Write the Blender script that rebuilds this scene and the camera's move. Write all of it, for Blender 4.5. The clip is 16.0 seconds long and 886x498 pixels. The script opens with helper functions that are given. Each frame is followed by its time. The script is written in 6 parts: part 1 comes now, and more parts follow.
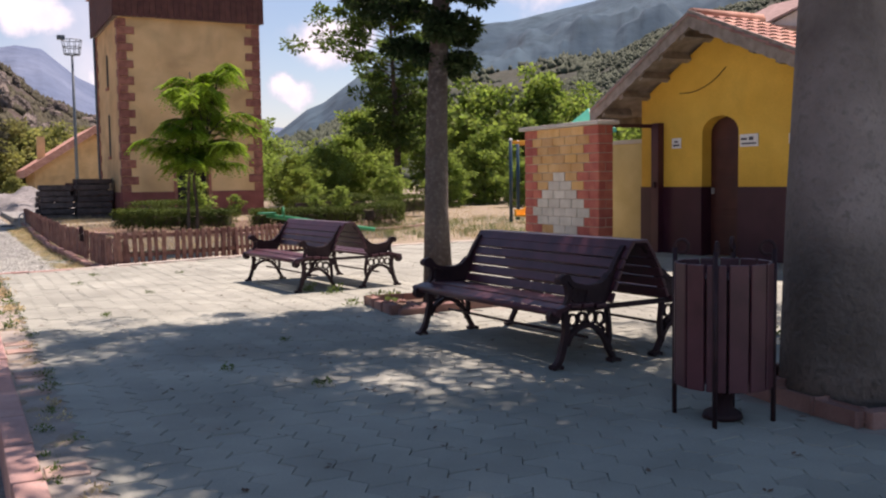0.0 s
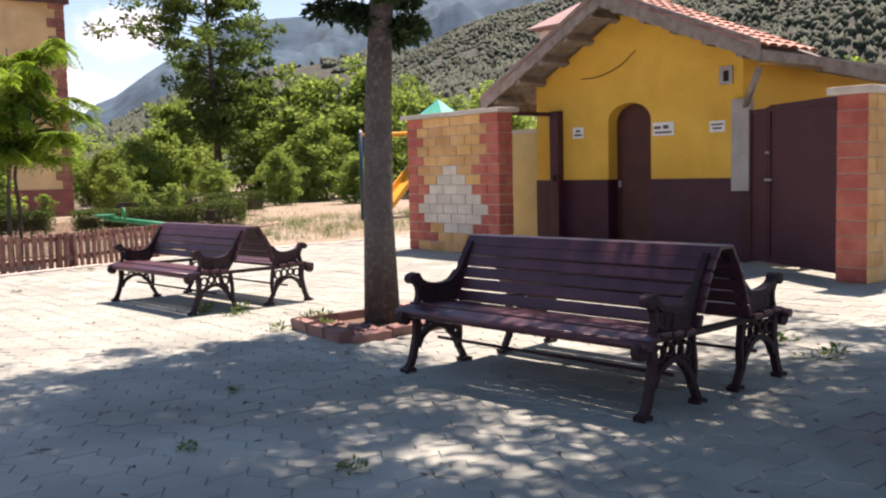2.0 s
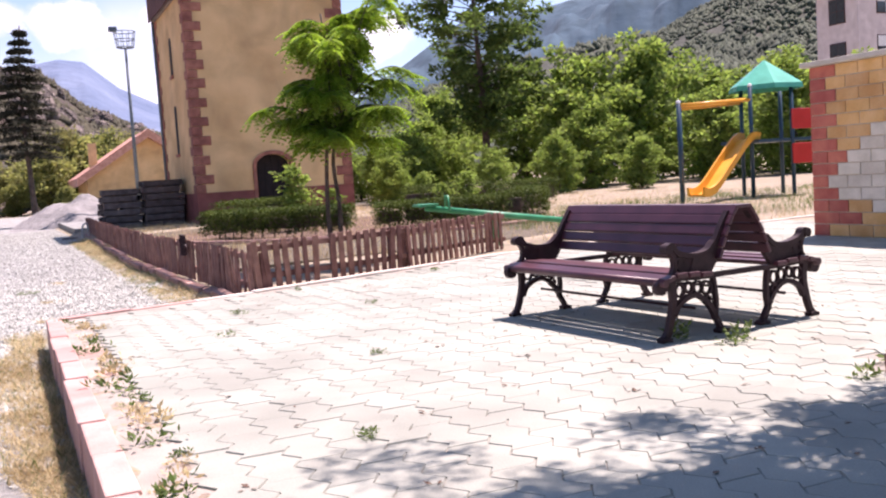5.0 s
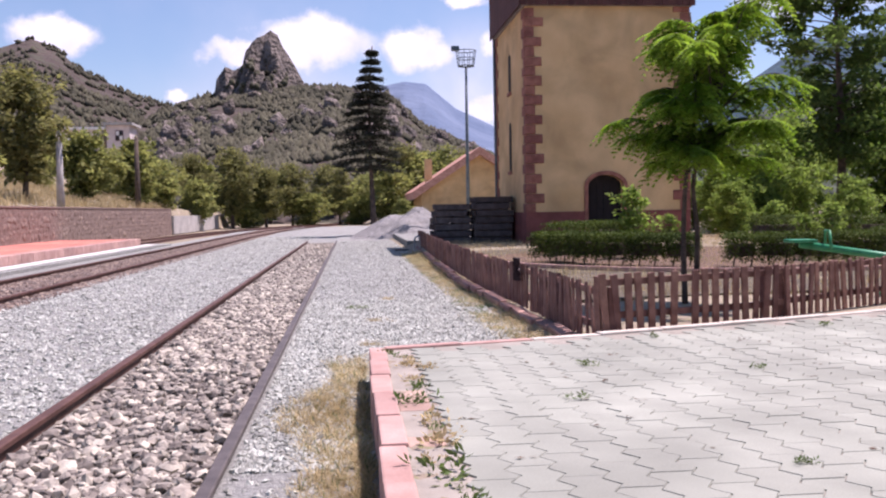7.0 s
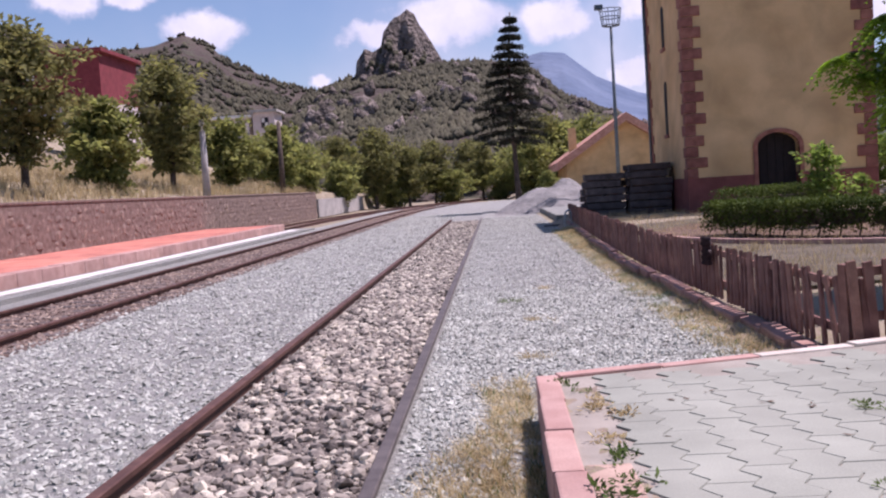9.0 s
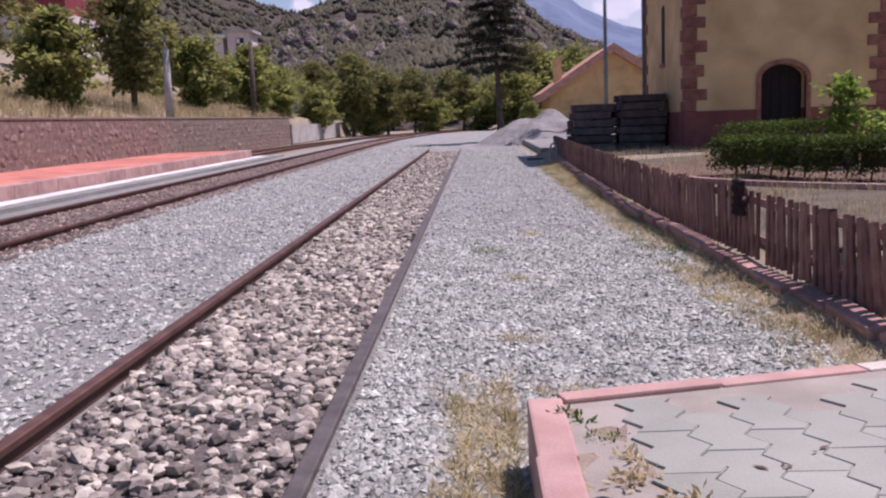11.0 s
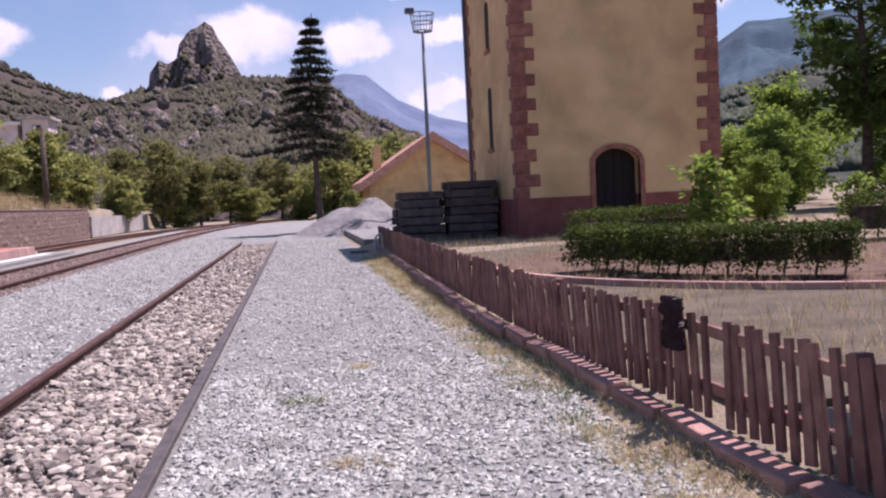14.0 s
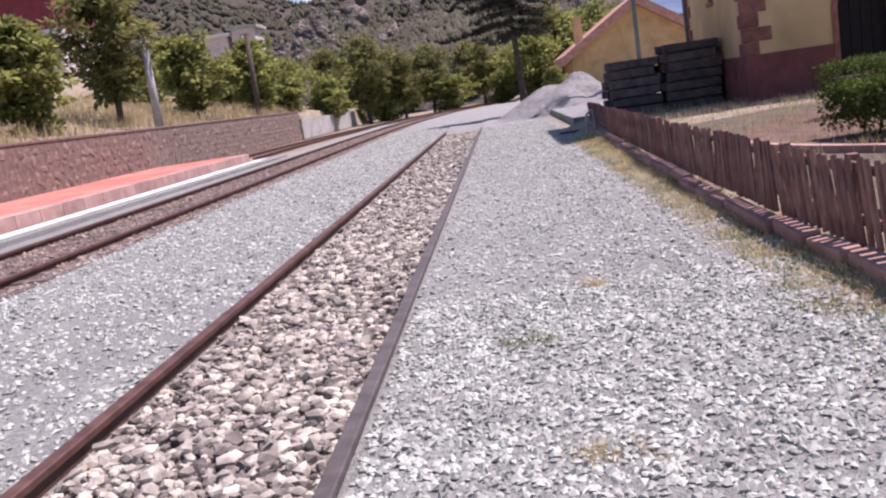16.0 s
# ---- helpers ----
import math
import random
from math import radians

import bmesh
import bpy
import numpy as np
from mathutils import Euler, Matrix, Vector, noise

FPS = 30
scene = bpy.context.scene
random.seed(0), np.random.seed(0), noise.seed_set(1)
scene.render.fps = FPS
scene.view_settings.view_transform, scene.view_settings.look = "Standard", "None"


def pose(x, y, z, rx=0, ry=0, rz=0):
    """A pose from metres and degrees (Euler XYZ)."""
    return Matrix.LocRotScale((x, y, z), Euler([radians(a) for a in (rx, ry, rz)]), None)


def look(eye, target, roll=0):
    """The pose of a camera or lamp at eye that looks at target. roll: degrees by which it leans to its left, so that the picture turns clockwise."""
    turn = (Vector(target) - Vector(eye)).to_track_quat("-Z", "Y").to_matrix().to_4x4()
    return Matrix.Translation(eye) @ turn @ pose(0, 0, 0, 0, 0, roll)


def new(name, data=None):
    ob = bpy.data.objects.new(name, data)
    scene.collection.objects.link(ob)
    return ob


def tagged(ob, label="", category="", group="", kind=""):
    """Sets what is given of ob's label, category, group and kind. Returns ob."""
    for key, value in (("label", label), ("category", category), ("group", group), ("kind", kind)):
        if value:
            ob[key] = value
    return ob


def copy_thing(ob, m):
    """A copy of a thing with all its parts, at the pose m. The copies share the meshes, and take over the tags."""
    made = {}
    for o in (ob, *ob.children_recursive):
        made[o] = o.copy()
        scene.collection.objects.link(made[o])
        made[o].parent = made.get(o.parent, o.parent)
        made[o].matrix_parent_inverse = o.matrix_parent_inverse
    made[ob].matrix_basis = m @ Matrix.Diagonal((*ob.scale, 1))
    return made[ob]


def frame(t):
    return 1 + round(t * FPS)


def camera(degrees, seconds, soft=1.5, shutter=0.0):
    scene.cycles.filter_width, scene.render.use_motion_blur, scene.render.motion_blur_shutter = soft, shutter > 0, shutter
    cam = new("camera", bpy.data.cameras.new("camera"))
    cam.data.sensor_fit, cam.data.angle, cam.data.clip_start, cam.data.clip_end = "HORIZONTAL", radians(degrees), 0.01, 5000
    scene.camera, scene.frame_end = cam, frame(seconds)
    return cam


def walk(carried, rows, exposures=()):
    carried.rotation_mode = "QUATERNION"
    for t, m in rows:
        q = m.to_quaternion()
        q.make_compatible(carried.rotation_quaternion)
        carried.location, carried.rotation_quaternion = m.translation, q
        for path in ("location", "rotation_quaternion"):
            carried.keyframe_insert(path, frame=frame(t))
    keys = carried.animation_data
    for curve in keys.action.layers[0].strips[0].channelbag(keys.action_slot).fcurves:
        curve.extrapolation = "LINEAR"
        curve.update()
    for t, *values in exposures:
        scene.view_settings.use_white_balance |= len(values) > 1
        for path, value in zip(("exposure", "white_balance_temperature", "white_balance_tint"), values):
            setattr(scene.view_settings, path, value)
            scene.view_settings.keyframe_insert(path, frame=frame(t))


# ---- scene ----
cam = camera(50.3, 16.0, 2.2)
PATH = [
    (0, (0.668, -2.765, 1.232), (1.581, -0.991, 1.089), -0.8),
    (0.5, (0.73, -2.151, 1.211), (1.685, -0.406, 0.998), -2.9),
    (1, (0.386, -1.745, 1.273), (1.386, -0.034, 1.003), -2.3),
    (1.5, (0.369, -1.179, 1.227), (1.441, 0.483, 0.924), -1.7),
    (2, (0.49, -0.621, 1.229), (1.745, 0.928, 1.07), -1.3),
    (2.5, (0.326, -0.248, 1.316), (1.819, 1.081, 1.238), -0.9),
    (2.9, (0.064, 0.057, 1.379), (1.663, 1.257, 1.313), -2.5),
    (3, (0.052, 0.2, 1.387), (1.655, 1.394, 1.32), -2.1),
    (3.5, (0.408, 1.067, 1.255), (1.903, 2.392, 1.157), -4.7),
    (4, (0.526, 1.757, 1.176), (1.851, 3.246, 1.013), -5.7),
    (4.5, (0.468, 2.27, 1.138), (1.583, 3.921, 0.954), -4.7),
    (5, (0.61, 2.923, 1.07), (1.438, 4.737, 0.914), -3.7),
    (7.3, (0.714, 4.788, 1.1), (0.887, 6.779, 1.038), -0.7),
    (7.5, (0.694, 4.965, 1.11), (0.879, 6.956, 1.072), -0.2),
    (8, (0.704, 5.497, 1.141), (0.888, 7.488, 1.088), -1.3),
    (8.3, (0.637, 5.782, 1.121), (0.745, 7.778, 1.05), -2.5),
    (8.5, (0.64, 5.979, 1.102), (0.63, 7.978, 1.019), -3.7),
    (9, (0.656, 6.536, 1.13), (0.539, 8.529, 1.004), -3.7),
    (9.2, (0.67, 6.76, 1.12), (0.684, 8.754, 0.966), -3.2),
    (11.3, (0.672, 8.825, 1.054), (0.588, 10.804, 0.777), -2.1),
    (11.5, (0.692, 8.991, 1.073), (0.639, 10.982, 0.897), -2.8),
    (12, (0.767, 9.641, 1.036), (0.754, 11.64, 0.991), -3.3),
    (12.5, (0.823, 9.988, 1.055), (0.963, 11.978, 0.919), -3.8),
    (13, (0.811, 10.32, 1.05), (1.128, 12.289, 0.909), -3.3),
    (13.2, (0.802, 10.499, 1.038), (1.131, 12.469, 0.92), -2.7),
    (13.5, (0.787, 10.86, 1.05), (1.102, 12.833, 0.969), -2.8),
    (14, (0.781, 11.375, 1.06), (1.084, 13.349, 0.955), -2.7),
    (14.5, (0.724, 11.838, 1.065), (1.023, 13.808, 0.89), -3.1),
    (15, (0.685, 12.026, 1.066), (0.885, 14.003, 0.842), -5.4),
    (15.5, (0.731, 12.406, 1.091), (0.686, 14.379, 0.763), -8.8),
    (16, (0.782, 12.874, 1.071), (0.622, 14.843, 0.756), -8.4),
]
EXPOSURE = [
    (0.0, 0.55, 7250, 33), (1.0, 0.97, 7250, 34), (2.0, 1.07, 7230, 32), (2.8, 1.04, 6650, 31), (3.5, 1.32, 6650, 33),
    (4.2, 1.36, 6730, 40), (5.0, 1.09, 6690, 39), (7.5, 0.5, 6270, 37), (9.0, 0.28, 6210, 39), (11.5, 0.1, 6230, 41),
    (12.5, 0.21, 6130, 41), (13.2, 0.31, 6200, 42), (14.5, 0.41, 6290, 41), (16.0, 0.48, 6290, 37),
]
walk(cam, [(t, look(eye, target, roll)) for t, eye, target, roll in PATH], EXPOSURE)

# ---- world, sun ----
SUN_EL, SUN_AZ = radians(65), radians(68)  # azimuth from +y towards +x
world = bpy.data.worlds.new("world")
scene.world = world
world.use_nodes = True
wn, wl = world.node_tree.nodes, world.node_tree.links
wn.clear()
w_out, w_bg = wn.new("ShaderNodeOutputWorld"), wn.new("ShaderNodeBackground")
w_sky = wn.new("ShaderNodeTexSky")
w_sky.sky_type, w_sky.sun_disc = "NISHITA", False
w_sky.sun_elevation, w_sky.sun_rotation = SUN_EL, SUN_AZ
w_sky.air_density, w_sky.dust_density, w_sky.ozone_density = 1.0, 0.4, 2.0
w_bg.inputs[1].default_value = 0.05
w_tc, w_sep = wn.new("ShaderNodeTexCoord"), wn.new("ShaderNodeSeparateXYZ")
w_no, w_no2 = wn.new("ShaderNodeTexNoise"), wn.new("ShaderNodeTexNoise")
w_no.inputs["Scale"].default_value, w_no.inputs["Detail"].default_value, w_no.inputs["Roughness"].default_value = 17.0, 8.0, 0.6
w_no2.inputs["Scale"].default_value, w_no2.inputs["Detail"].default_value = 3.4, 8.0
wl.new(w_tc.outputs["Generated"], w_sep.inputs[0])
wl.new(w_tc.outputs["Generated"], w_no.inputs["Vector"])
wl.new(w_tc.outputs["Generated"], w_no2.inputs["Vector"])


def w_math(op, a, b=None, c=None):
    """One sum in the sky's nodes; a, b and c are sockets or numbers."""
    q = wn.new("ShaderNodeMath")
    q.operation = op
    for k, val in enumerate((a, b, c)):
        if isinstance(val, (int, float)):
            q.inputs[k].default_value = val
        elif val is not None:
            wl.new(val, q.inputs[k])
    return q.outputs[0]


w_sepn = wn.new("ShaderNodeSeparateXYZ")
wl.new(w_no.outputs["Color"], w_sepn.inputs[0])
w_az = w_math("MULTIPLY_ADD", w_sepn.outputs[0], 4.4, w_math("MULTIPLY", w_math("ARCTAN2", w_sep.outputs[0], w_sep.outputs[1]), 57.2958))
w_el = w_math("MULTIPLY_ADD", w_sepn.outputs[1], 3.4, w_math("MULTIPLY", w_math("ARCSINE", w_sep.outputs[2]), 57.2958))
# fair-weather clouds over the hills: bearing, height, half width, half height in degrees
CLOUDS = ((-2.4, 9.9, 4.6, 1.9), (3.9, 9.6, 3.0, 1.7), (-6.3, 9.3, 2.8, 0.9), (-17.4, 13.2, 1.4, 1.0), (-16.6, 10.1, 2.3, 1.3), (-20.6, 12.0, 1.7, 0.8), (-24.2, 11.8, 2.2, 1.4),
          (9.0, 6.4, 2.6, 1.1), (9.4, 9.9, 1.9, 1.3), (-9.8, 6.8, 1.3, 0.6), (-10.0, 12.4, 1.2, 0.5), (7.1, 12.4, 1.6, 0.6), (2.4, 13.4, 2.4, 0.9), (21.0, 8.3, 3.0, 1.6),
          (18.0, 5.2, 1.6, 1.2), (33.5, 12.6, 8.0, 2.6), (45.0, 12.8, 7.5, 2.6), (58.0, 13.6, 5.0, 1.6), (-34.0, 13.0, 4.0, 2.0), (25.5, 11.5, 3.5, 1.5))
w_den = None
for c_az, c_el, c_w, c_h in CLOUDS:
    q = w_math("SQRT", w_math("ADD", w_math("POWER", w_math("MULTIPLY_ADD", w_az, 1 / c_w, -(c_az + 2.2) / c_w), 2.0), w_math("POWER", w_math("MULTIPLY_ADD", w_el, 1 / c_h, -(c_el + 1.7) / c_h), 2.0)))
    q = w_math("SUBTRACT", 1.12, q)
    w_den = q if w_den is None else w_math("MAXIMUM", w_den, q)
w_hi = w_math("MULTIPLY", w_math("SUBTRACT", w_no2.outputs[0], 0.63), w_math("MULTIPLY", w_math("SUBTRACT", w_sep.outputs[2], 0.30), 9.0))
w_den = w_math("MAXIMUM", w_den, w_hi)
w_rp = wn.new("ShaderNodeValToRGB")
w_rp.color_ramp.elements[0].position, w_rp.color_ramp.elements[1].position = 0.0, 0.6
w_rp.color_ramp.interpolation = "EASE"
wl.new(w_den, w_rp.inputs[0])
w_mix = wn.new("ShaderNodeMix")
w_mix.data_type = "RGBA"
w_cl = wn.new("ShaderNodeMix")
w_cl.data_type = "RGBA"
w_cl.inputs[6].default_value, w_cl.inputs[7].default_value = (9.0, 10.2, 12.0, 1), (14.6, 15.4, 16.4, 1)
wl.new(w_math("MULTIPLY", w_rp.outputs[0], w_math("MULTIPLY_ADD", w_sepn.outputs[2], 1.8, -0.1)), w_cl.inputs[0])
wl.new(w_cl.outputs[2], w_mix.inputs[7])
wl.new(w_rp.outputs[0], w_mix.inputs[0])
w_hs = wn.new("ShaderNodeHueSaturation")
w_hs.inputs["Saturation"].default_value, w_hs.inputs["Value"].default_value = 1.08, 1.8
w_hs.inputs["Hue"].default_value = 0.491
wl.new(w_sky.outputs[0], w_hs.inputs["Color"])
wl.new(w_hs.outputs[0], w_mix.inputs[6])
wl.new(w_mix.outputs[2], w_bg.inputs[0])
wl.new(w_bg.outputs[0], w_out.inputs[0])

sun_data = bpy.data.lights.new("sun", "SUN")
sun_data.energy, sun_data.angle, sun_data.color = 5.0, radians(0.53), (1.0, 0.95, 0.86)
sun = new("sun", sun_data)
sun_dir = Vector((math.sin(SUN_AZ) * math.cos(SUN_EL), math.cos(SUN_AZ) * math.cos(SUN_EL), math.sin(SUN_EL)))
sun.matrix_world = look(sun_dir * 50, (0, 0, 0))

# ---- materials ----
def mat(name, a, b, rough=0.8, scale=6.0, fine=60.0, bump=0.3, metal=0.0, c=None, island=0.0, spec=0.4, depth=0.01, contrast=(0.35, 0.65), stain=0.0):
    """Two colours mixed by coarse and fine noise, with fine relief; island: brightness change from piece to piece."""
    m = bpy.data.materials.new(name)
    m.use_nodes = True
    nt = m.node_tree
    n, l = nt.nodes, nt.links
    p = n["Principled BSDF"]
    g = n.new("ShaderNodeNewGeometry")
    n1, n2 = n.new("ShaderNodeTexNoise"), n.new("ShaderNodeTexNoise")
    n1.inputs["Scale"].default_value, n1.inputs["Detail"].default_value = scale, 5
    n2.inputs["Scale"].default_value, n2.inputs["Detail"].default_value = fine, 4
    l.new(g.outputs["Position"], n1.inputs["Vector"])
    l.new(g.outputs["Position"], n2.inputs["Vector"])
    r = n.new("ShaderNodeValToRGB")
    e = r.color_ramp.elements
    e[0].position, e[1].position = contrast
    e[0].color, e[1].color = (*a, 1), (*b, 1)
    l.new(n1.outputs[0], r.inputs[0])
    col = r.outputs[0]
    if c:
        x = n.new("ShaderNodeMix")
        x.data_type = "RGBA"
        rr = n.new("ShaderNodeValToRGB")
        rr.color_ramp.elements[0].position, rr.color_ramp.elements[1].position = 0.5, 0.68
        l.new(n2.outputs[0], rr.inputs[0])
        l.new(rr.outputs[0], x.inputs[0])
        l.new(col, x.inputs[6])
        x.inputs[7].default_value = (*c, 1)
        col = x.outputs[2]
    hsv = n.new("ShaderNodeHueSaturation")
    mm = n.new("ShaderNodeMapRange")
    mm.inputs[3].default_value, mm.inputs[4].default_value = 0.78, 1.2
    l.new(n2.outputs[0], mm.inputs[0])
    val = mm.outputs[0]
    if island:
        oi = n.new("ShaderNodeObjectInfo")
        ad, fr, mr, mu = n.new("ShaderNodeMath"), n.new("ShaderNodeMath"), n.new("ShaderNodeMapRange"), n.new("ShaderNodeMath")
        ad.operation, fr.operation, mu.operation = "ADD", "FRACT", "MULTIPLY"
        l.new(oi.outputs["Random"], ad.inputs[0])
        l.new(g.outputs["Random Per Island"], ad.inputs[1])
        l.new(ad.outputs[0], fr.inputs[0])
        l.new(fr.outputs[0], mr.inputs[0])
        mr.inputs[3].default_value, mr.inputs[4].default_value = 1 - island, 1 + island
        l.new(mr.outputs[0], mu.inputs[0])
        l.new(val, mu.inputs[1])
        val = mu.outputs[0]
        hs = n.new("ShaderNodeMapRange")
        hs.inputs[3].default_value, hs.inputs[4].default_value = 0.5 - island * 0.03, 0.5 + island * 0.03
        l.new(fr.outputs[0], hs.inputs[0])
        l.new(hs.outputs[0], hsv.inputs["Hue"])
    if stain:
        n3 = n.new("ShaderNodeTexNoise")
        n3.inputs["Scale"].default_value, n3.inputs["Detail"].default_value, n3.inputs["Distortion"].default_value = 0.9, 7, 0.6
        l.new(g.outputs["Position"], n3.inputs["Vector"])
        m3, mu3 = n.new("ShaderNodeMapRange"), n.new("ShaderNodeMath")
        mu3.operation = "MULTIPLY"
        m3.inputs[1].default_value, m3.inputs[2].default_value = 0.35, 0.62
        m3.inputs[3].default_value, m3.inputs[4].default_value = 1 - stain, 1.05
        l.new(n3.outputs[0], m3.inputs[0])
        l.new(m3.outputs[0], mu3.inputs[0])
        l.new(val, mu3.inputs[1])
        val = mu3.outputs[0]
    l.new(val, hsv.inputs["Value"])
    l.new(col, hsv.inputs["Color"])
    l.new(hsv.outputs[0], p.inputs["Base Color"])
    p.inputs["Roughness"].default_value, p.inputs["Metallic"].default_value = rough, metal
    p.inputs["Specular IOR Level"].default_value = spec
    if bump:
        bp = n.new("ShaderNodeBump")
        bp.inputs["Strength"].default_value, bp.inputs["Distance"].default_value = bump, depth
        l.new(n2.outputs[0], bp.inputs["Height"])
        l.new(bp.outputs[0], p.inputs["Normal"])
    return m


def leafmat(name, a, b, rough=0.78, trans=0.35):
    """Leaves: colour by leaf, some light let through."""
    m = mat(name, a, b, rough, 1.6, 40, 0, island=0.3, spec=0.14)
    nt = m.node_tree
    p, out = nt.nodes["Principled BSDF"], nt.nodes["Material Output"]
    t, mx = nt.nodes.new("ShaderNodeBsdfTranslucent"), nt.nodes.new("ShaderNodeMixShader")
    col = p.inputs["Base Color"].links[0].from_socket
    g = nt.nodes.new("ShaderNodeHueSaturation")
    g.inputs["Saturation"].default_value, g.inputs["Value"].default_value = 1.15, 1.5
    nt.links.new(col, g.inputs["Color"])
    nt.links.new(g.outputs[0], t.inputs[0])
    mx.inputs[0].default_value = trans
    nt.links.new(p.outputs[0], mx.inputs[1])
    nt.links.new(t.outputs[0], mx.inputs[2])
    nt.links.new(mx.outputs[0], out.inputs[0])
    return m


M_PAVER = mat("grey concrete paver", (0.272, 0.290, 0.243), (0.345, 0.366, 0.308), 0.9, 1.3, 120, 0.4, island=0.08, depth=0.004, stain=0.16)
M_JOINT = mat("sandy joint", (0.27, 0.25, 0.21), (0.36, 0.33, 0.28), 0.95, 3, 150, 0.5)
M_KERB = mat("pink concrete kerb", (0.42, 0.25, 0.215), (0.51, 0.33, 0.287), 0.85, 4, 90, 0.4, island=0.10, depth=0.005, stain=0.2)
M_KERBD = mat("dusty brown-pink kerb block", (0.30, 0.165, 0.135), (0.40, 0.24, 0.20), 0.9, 4, 80, 0.5, island=0.15, depth=0.006, stain=0.3)
M_BLOCK = mat("dusty pink paver", (0.40, 0.27, 0.215), (0.50, 0.36, 0.29), 0.9, 3, 90, 0.5, island=0.12, stain=0.25)
M_GROUND = mat("dry grass ground", (0.24, 0.19, 0.145), (0.35, 0.29, 0.22), 0.95, 1.2, 30, 0.8, c=(0.20, 0.21, 0.085), depth=0.03)
M_SOIL = mat("brown soil", (0.10, 0.062, 0.042), (0.18, 0.12, 0.082), 0.95, 4, 60, 0.8, depth=0.02)
M_BALLASTBED = mat("gravel bed", (0.25, 0.258, 0.236), (0.40, 0.41, 0.378), 0.9, 26, 90, 1.0, c=(0.22, 0.222, 0.208), depth=0.03, stain=0.12)
M_GRAVEL = mat("grey limestone gravel", (0.34, 0.355, 0.315), (0.48, 0.50, 0.447), 0.85, 3, 50, 0.2, island=0.36)
M_MOUND = mat("dusty grey heaped gravel", (0.25, 0.245, 0.235), (0.36, 0.355, 0.34), 0.95, 5, 40, 1.0, c=(0.12, 0.118, 0.115), depth=0.05)
M_BEDDARK = mat("dirty ballast bed", (0.17, 0.145, 0.125), (0.30, 0.265, 0.23), 0.95, 24, 90, 1.0, c=(0.10, 0.088, 0.08), depth=0.04)
M_BALLAST = mat("mixed ballast stone", (0.20, 0.178, 0.155), (0.47, 0.425, 0.35), 0.85, 9, 60, 0.3, island=0.62)
M_BEDRUST = mat("rust-stained ballast bed", (0.17, 0.115, 0.09), (0.28, 0.20, 0.16), 0.95, 20, 90, 1.0, c=(0.10, 0.07, 0.058), depth=0.04)
M_BALLASTR = mat("rust-stained ballast stone", (0.20, 0.145, 0.118), (0.37, 0.29, 0.235), 0.9, 9, 60, 0.3, island=0.4)
M_RAIL = mat("rusty steel rail", (0.085, 0.042, 0.034), (0.145, 0.075, 0.06), 0.65, 6, 80, 0.4, metal=0.3, depth=0.003)
M_RAILHEAD = mat("worn rail head", (0.092, 0.078, 0.072), (0.145, 0.125, 0.115), 0.55, 8, 80, 0.2, metal=0.3)
M_BENCH = mat("dark plum brown gloss paint on wood", (0.052, 0.014, 0.022), (0.088, 0.027, 0.038), 0.42, 5, 90, 0.15, island=0.12, spec=0.5, depth=0.002)
M_IRON = mat("dark plum painted cast iron", (0.022, 0.010, 0.013), (0.040, 0.019, 0.022), 0.6, 10, 90, 0.3, spec=0.3)
M_BARK = mat("grey pine bark", (0.15, 0.13, 0.116), (0.27, 0.242, 0.22), 0.95, 2.2, 24, 0.9, c=(0.165, 0.15, 0.135), depth=0.02, stain=0.35, contrast=(0.3, 0.65))
# darker copy of M_BARK: the planter trunk's shade is put into the colour
M_BARKP = mat("scaly pine bark with shade in its colour", (0.065, 0.054, 0.048), (0.135, 0.115, 0.102), 0.95, 2.2, 26, 0.9, c=(0.15, 0.135, 0.12), depth=0.02, stain=0.3, contrast=(0.3, 0.65))
M_BARKD = mat("dark bark", (0.06, 0.045, 0.035), (0.13, 0.10, 0.08), 0.95, 5, 40, 1.0, depth=0.02)
M_PINE = leafmat("dark pine needles", (0.020, 0.042, 0.018), (0.045, 0.075, 0.028), trans=0.15)
M_CEDAR = leafmat("dark cedar needles", (0.026, 0.030, 0.020), (0.052, 0.054, 0.036), trans=0.1)
M_ACACIA = leafmat("bright acacia leaves", (0.13, 0.22, 0.035), (0.24, 0.35, 0.07), trans=0.5)
M_LEAF = leafmat("mid green leaves", (0.125, 0.185, 0.048), (0.22, 0.295, 0.088), trans=0.5)
M_LEAFD = leafmat("deep green leaves", (0.058, 0.096, 0.03), (0.118, 0.172, 0.052), trans=0.45)
M_LEAFO = leafmat("olive scrub leaves", (0.125, 0.13, 0.056), (0.23, 0.23, 0.095), trans=0.45)
M_LEAFM = leafmat("dusty green leaves", (0.15, 0.172, 0.066), (0.28, 0.29, 0.11), trans=0.5)
M_GARDEN = mat("bare garden earth with straw", (0.075, 0.06, 0.046), (0.15, 0.12, 0.09), 0.95, 2.2, 40, 0.9, c=(0.15, 0.15, 0.07), depth=0.03)
M_HEDGE = leafmat("clipped hedge leaves", (0.042, 0.066, 0.016), (0.092, 0.128, 0.03), trans=0.2)
M_DRY = leafmat("dry straw grass", (0.37, 0.295, 0.165), (0.53, 0.45, 0.28), 0.7, 0.3)
M_WEED = leafmat("green weeds", (0.065, 0.105, 0.032), (0.14, 0.19, 0.07))
M_YELLOW = mat("yellow painted plaster", (0.72, 0.42, 0.055), (0.80, 0.49, 0.075), 0.75, 1.5, 60, 0.25, depth=0.004, stain=0.12)
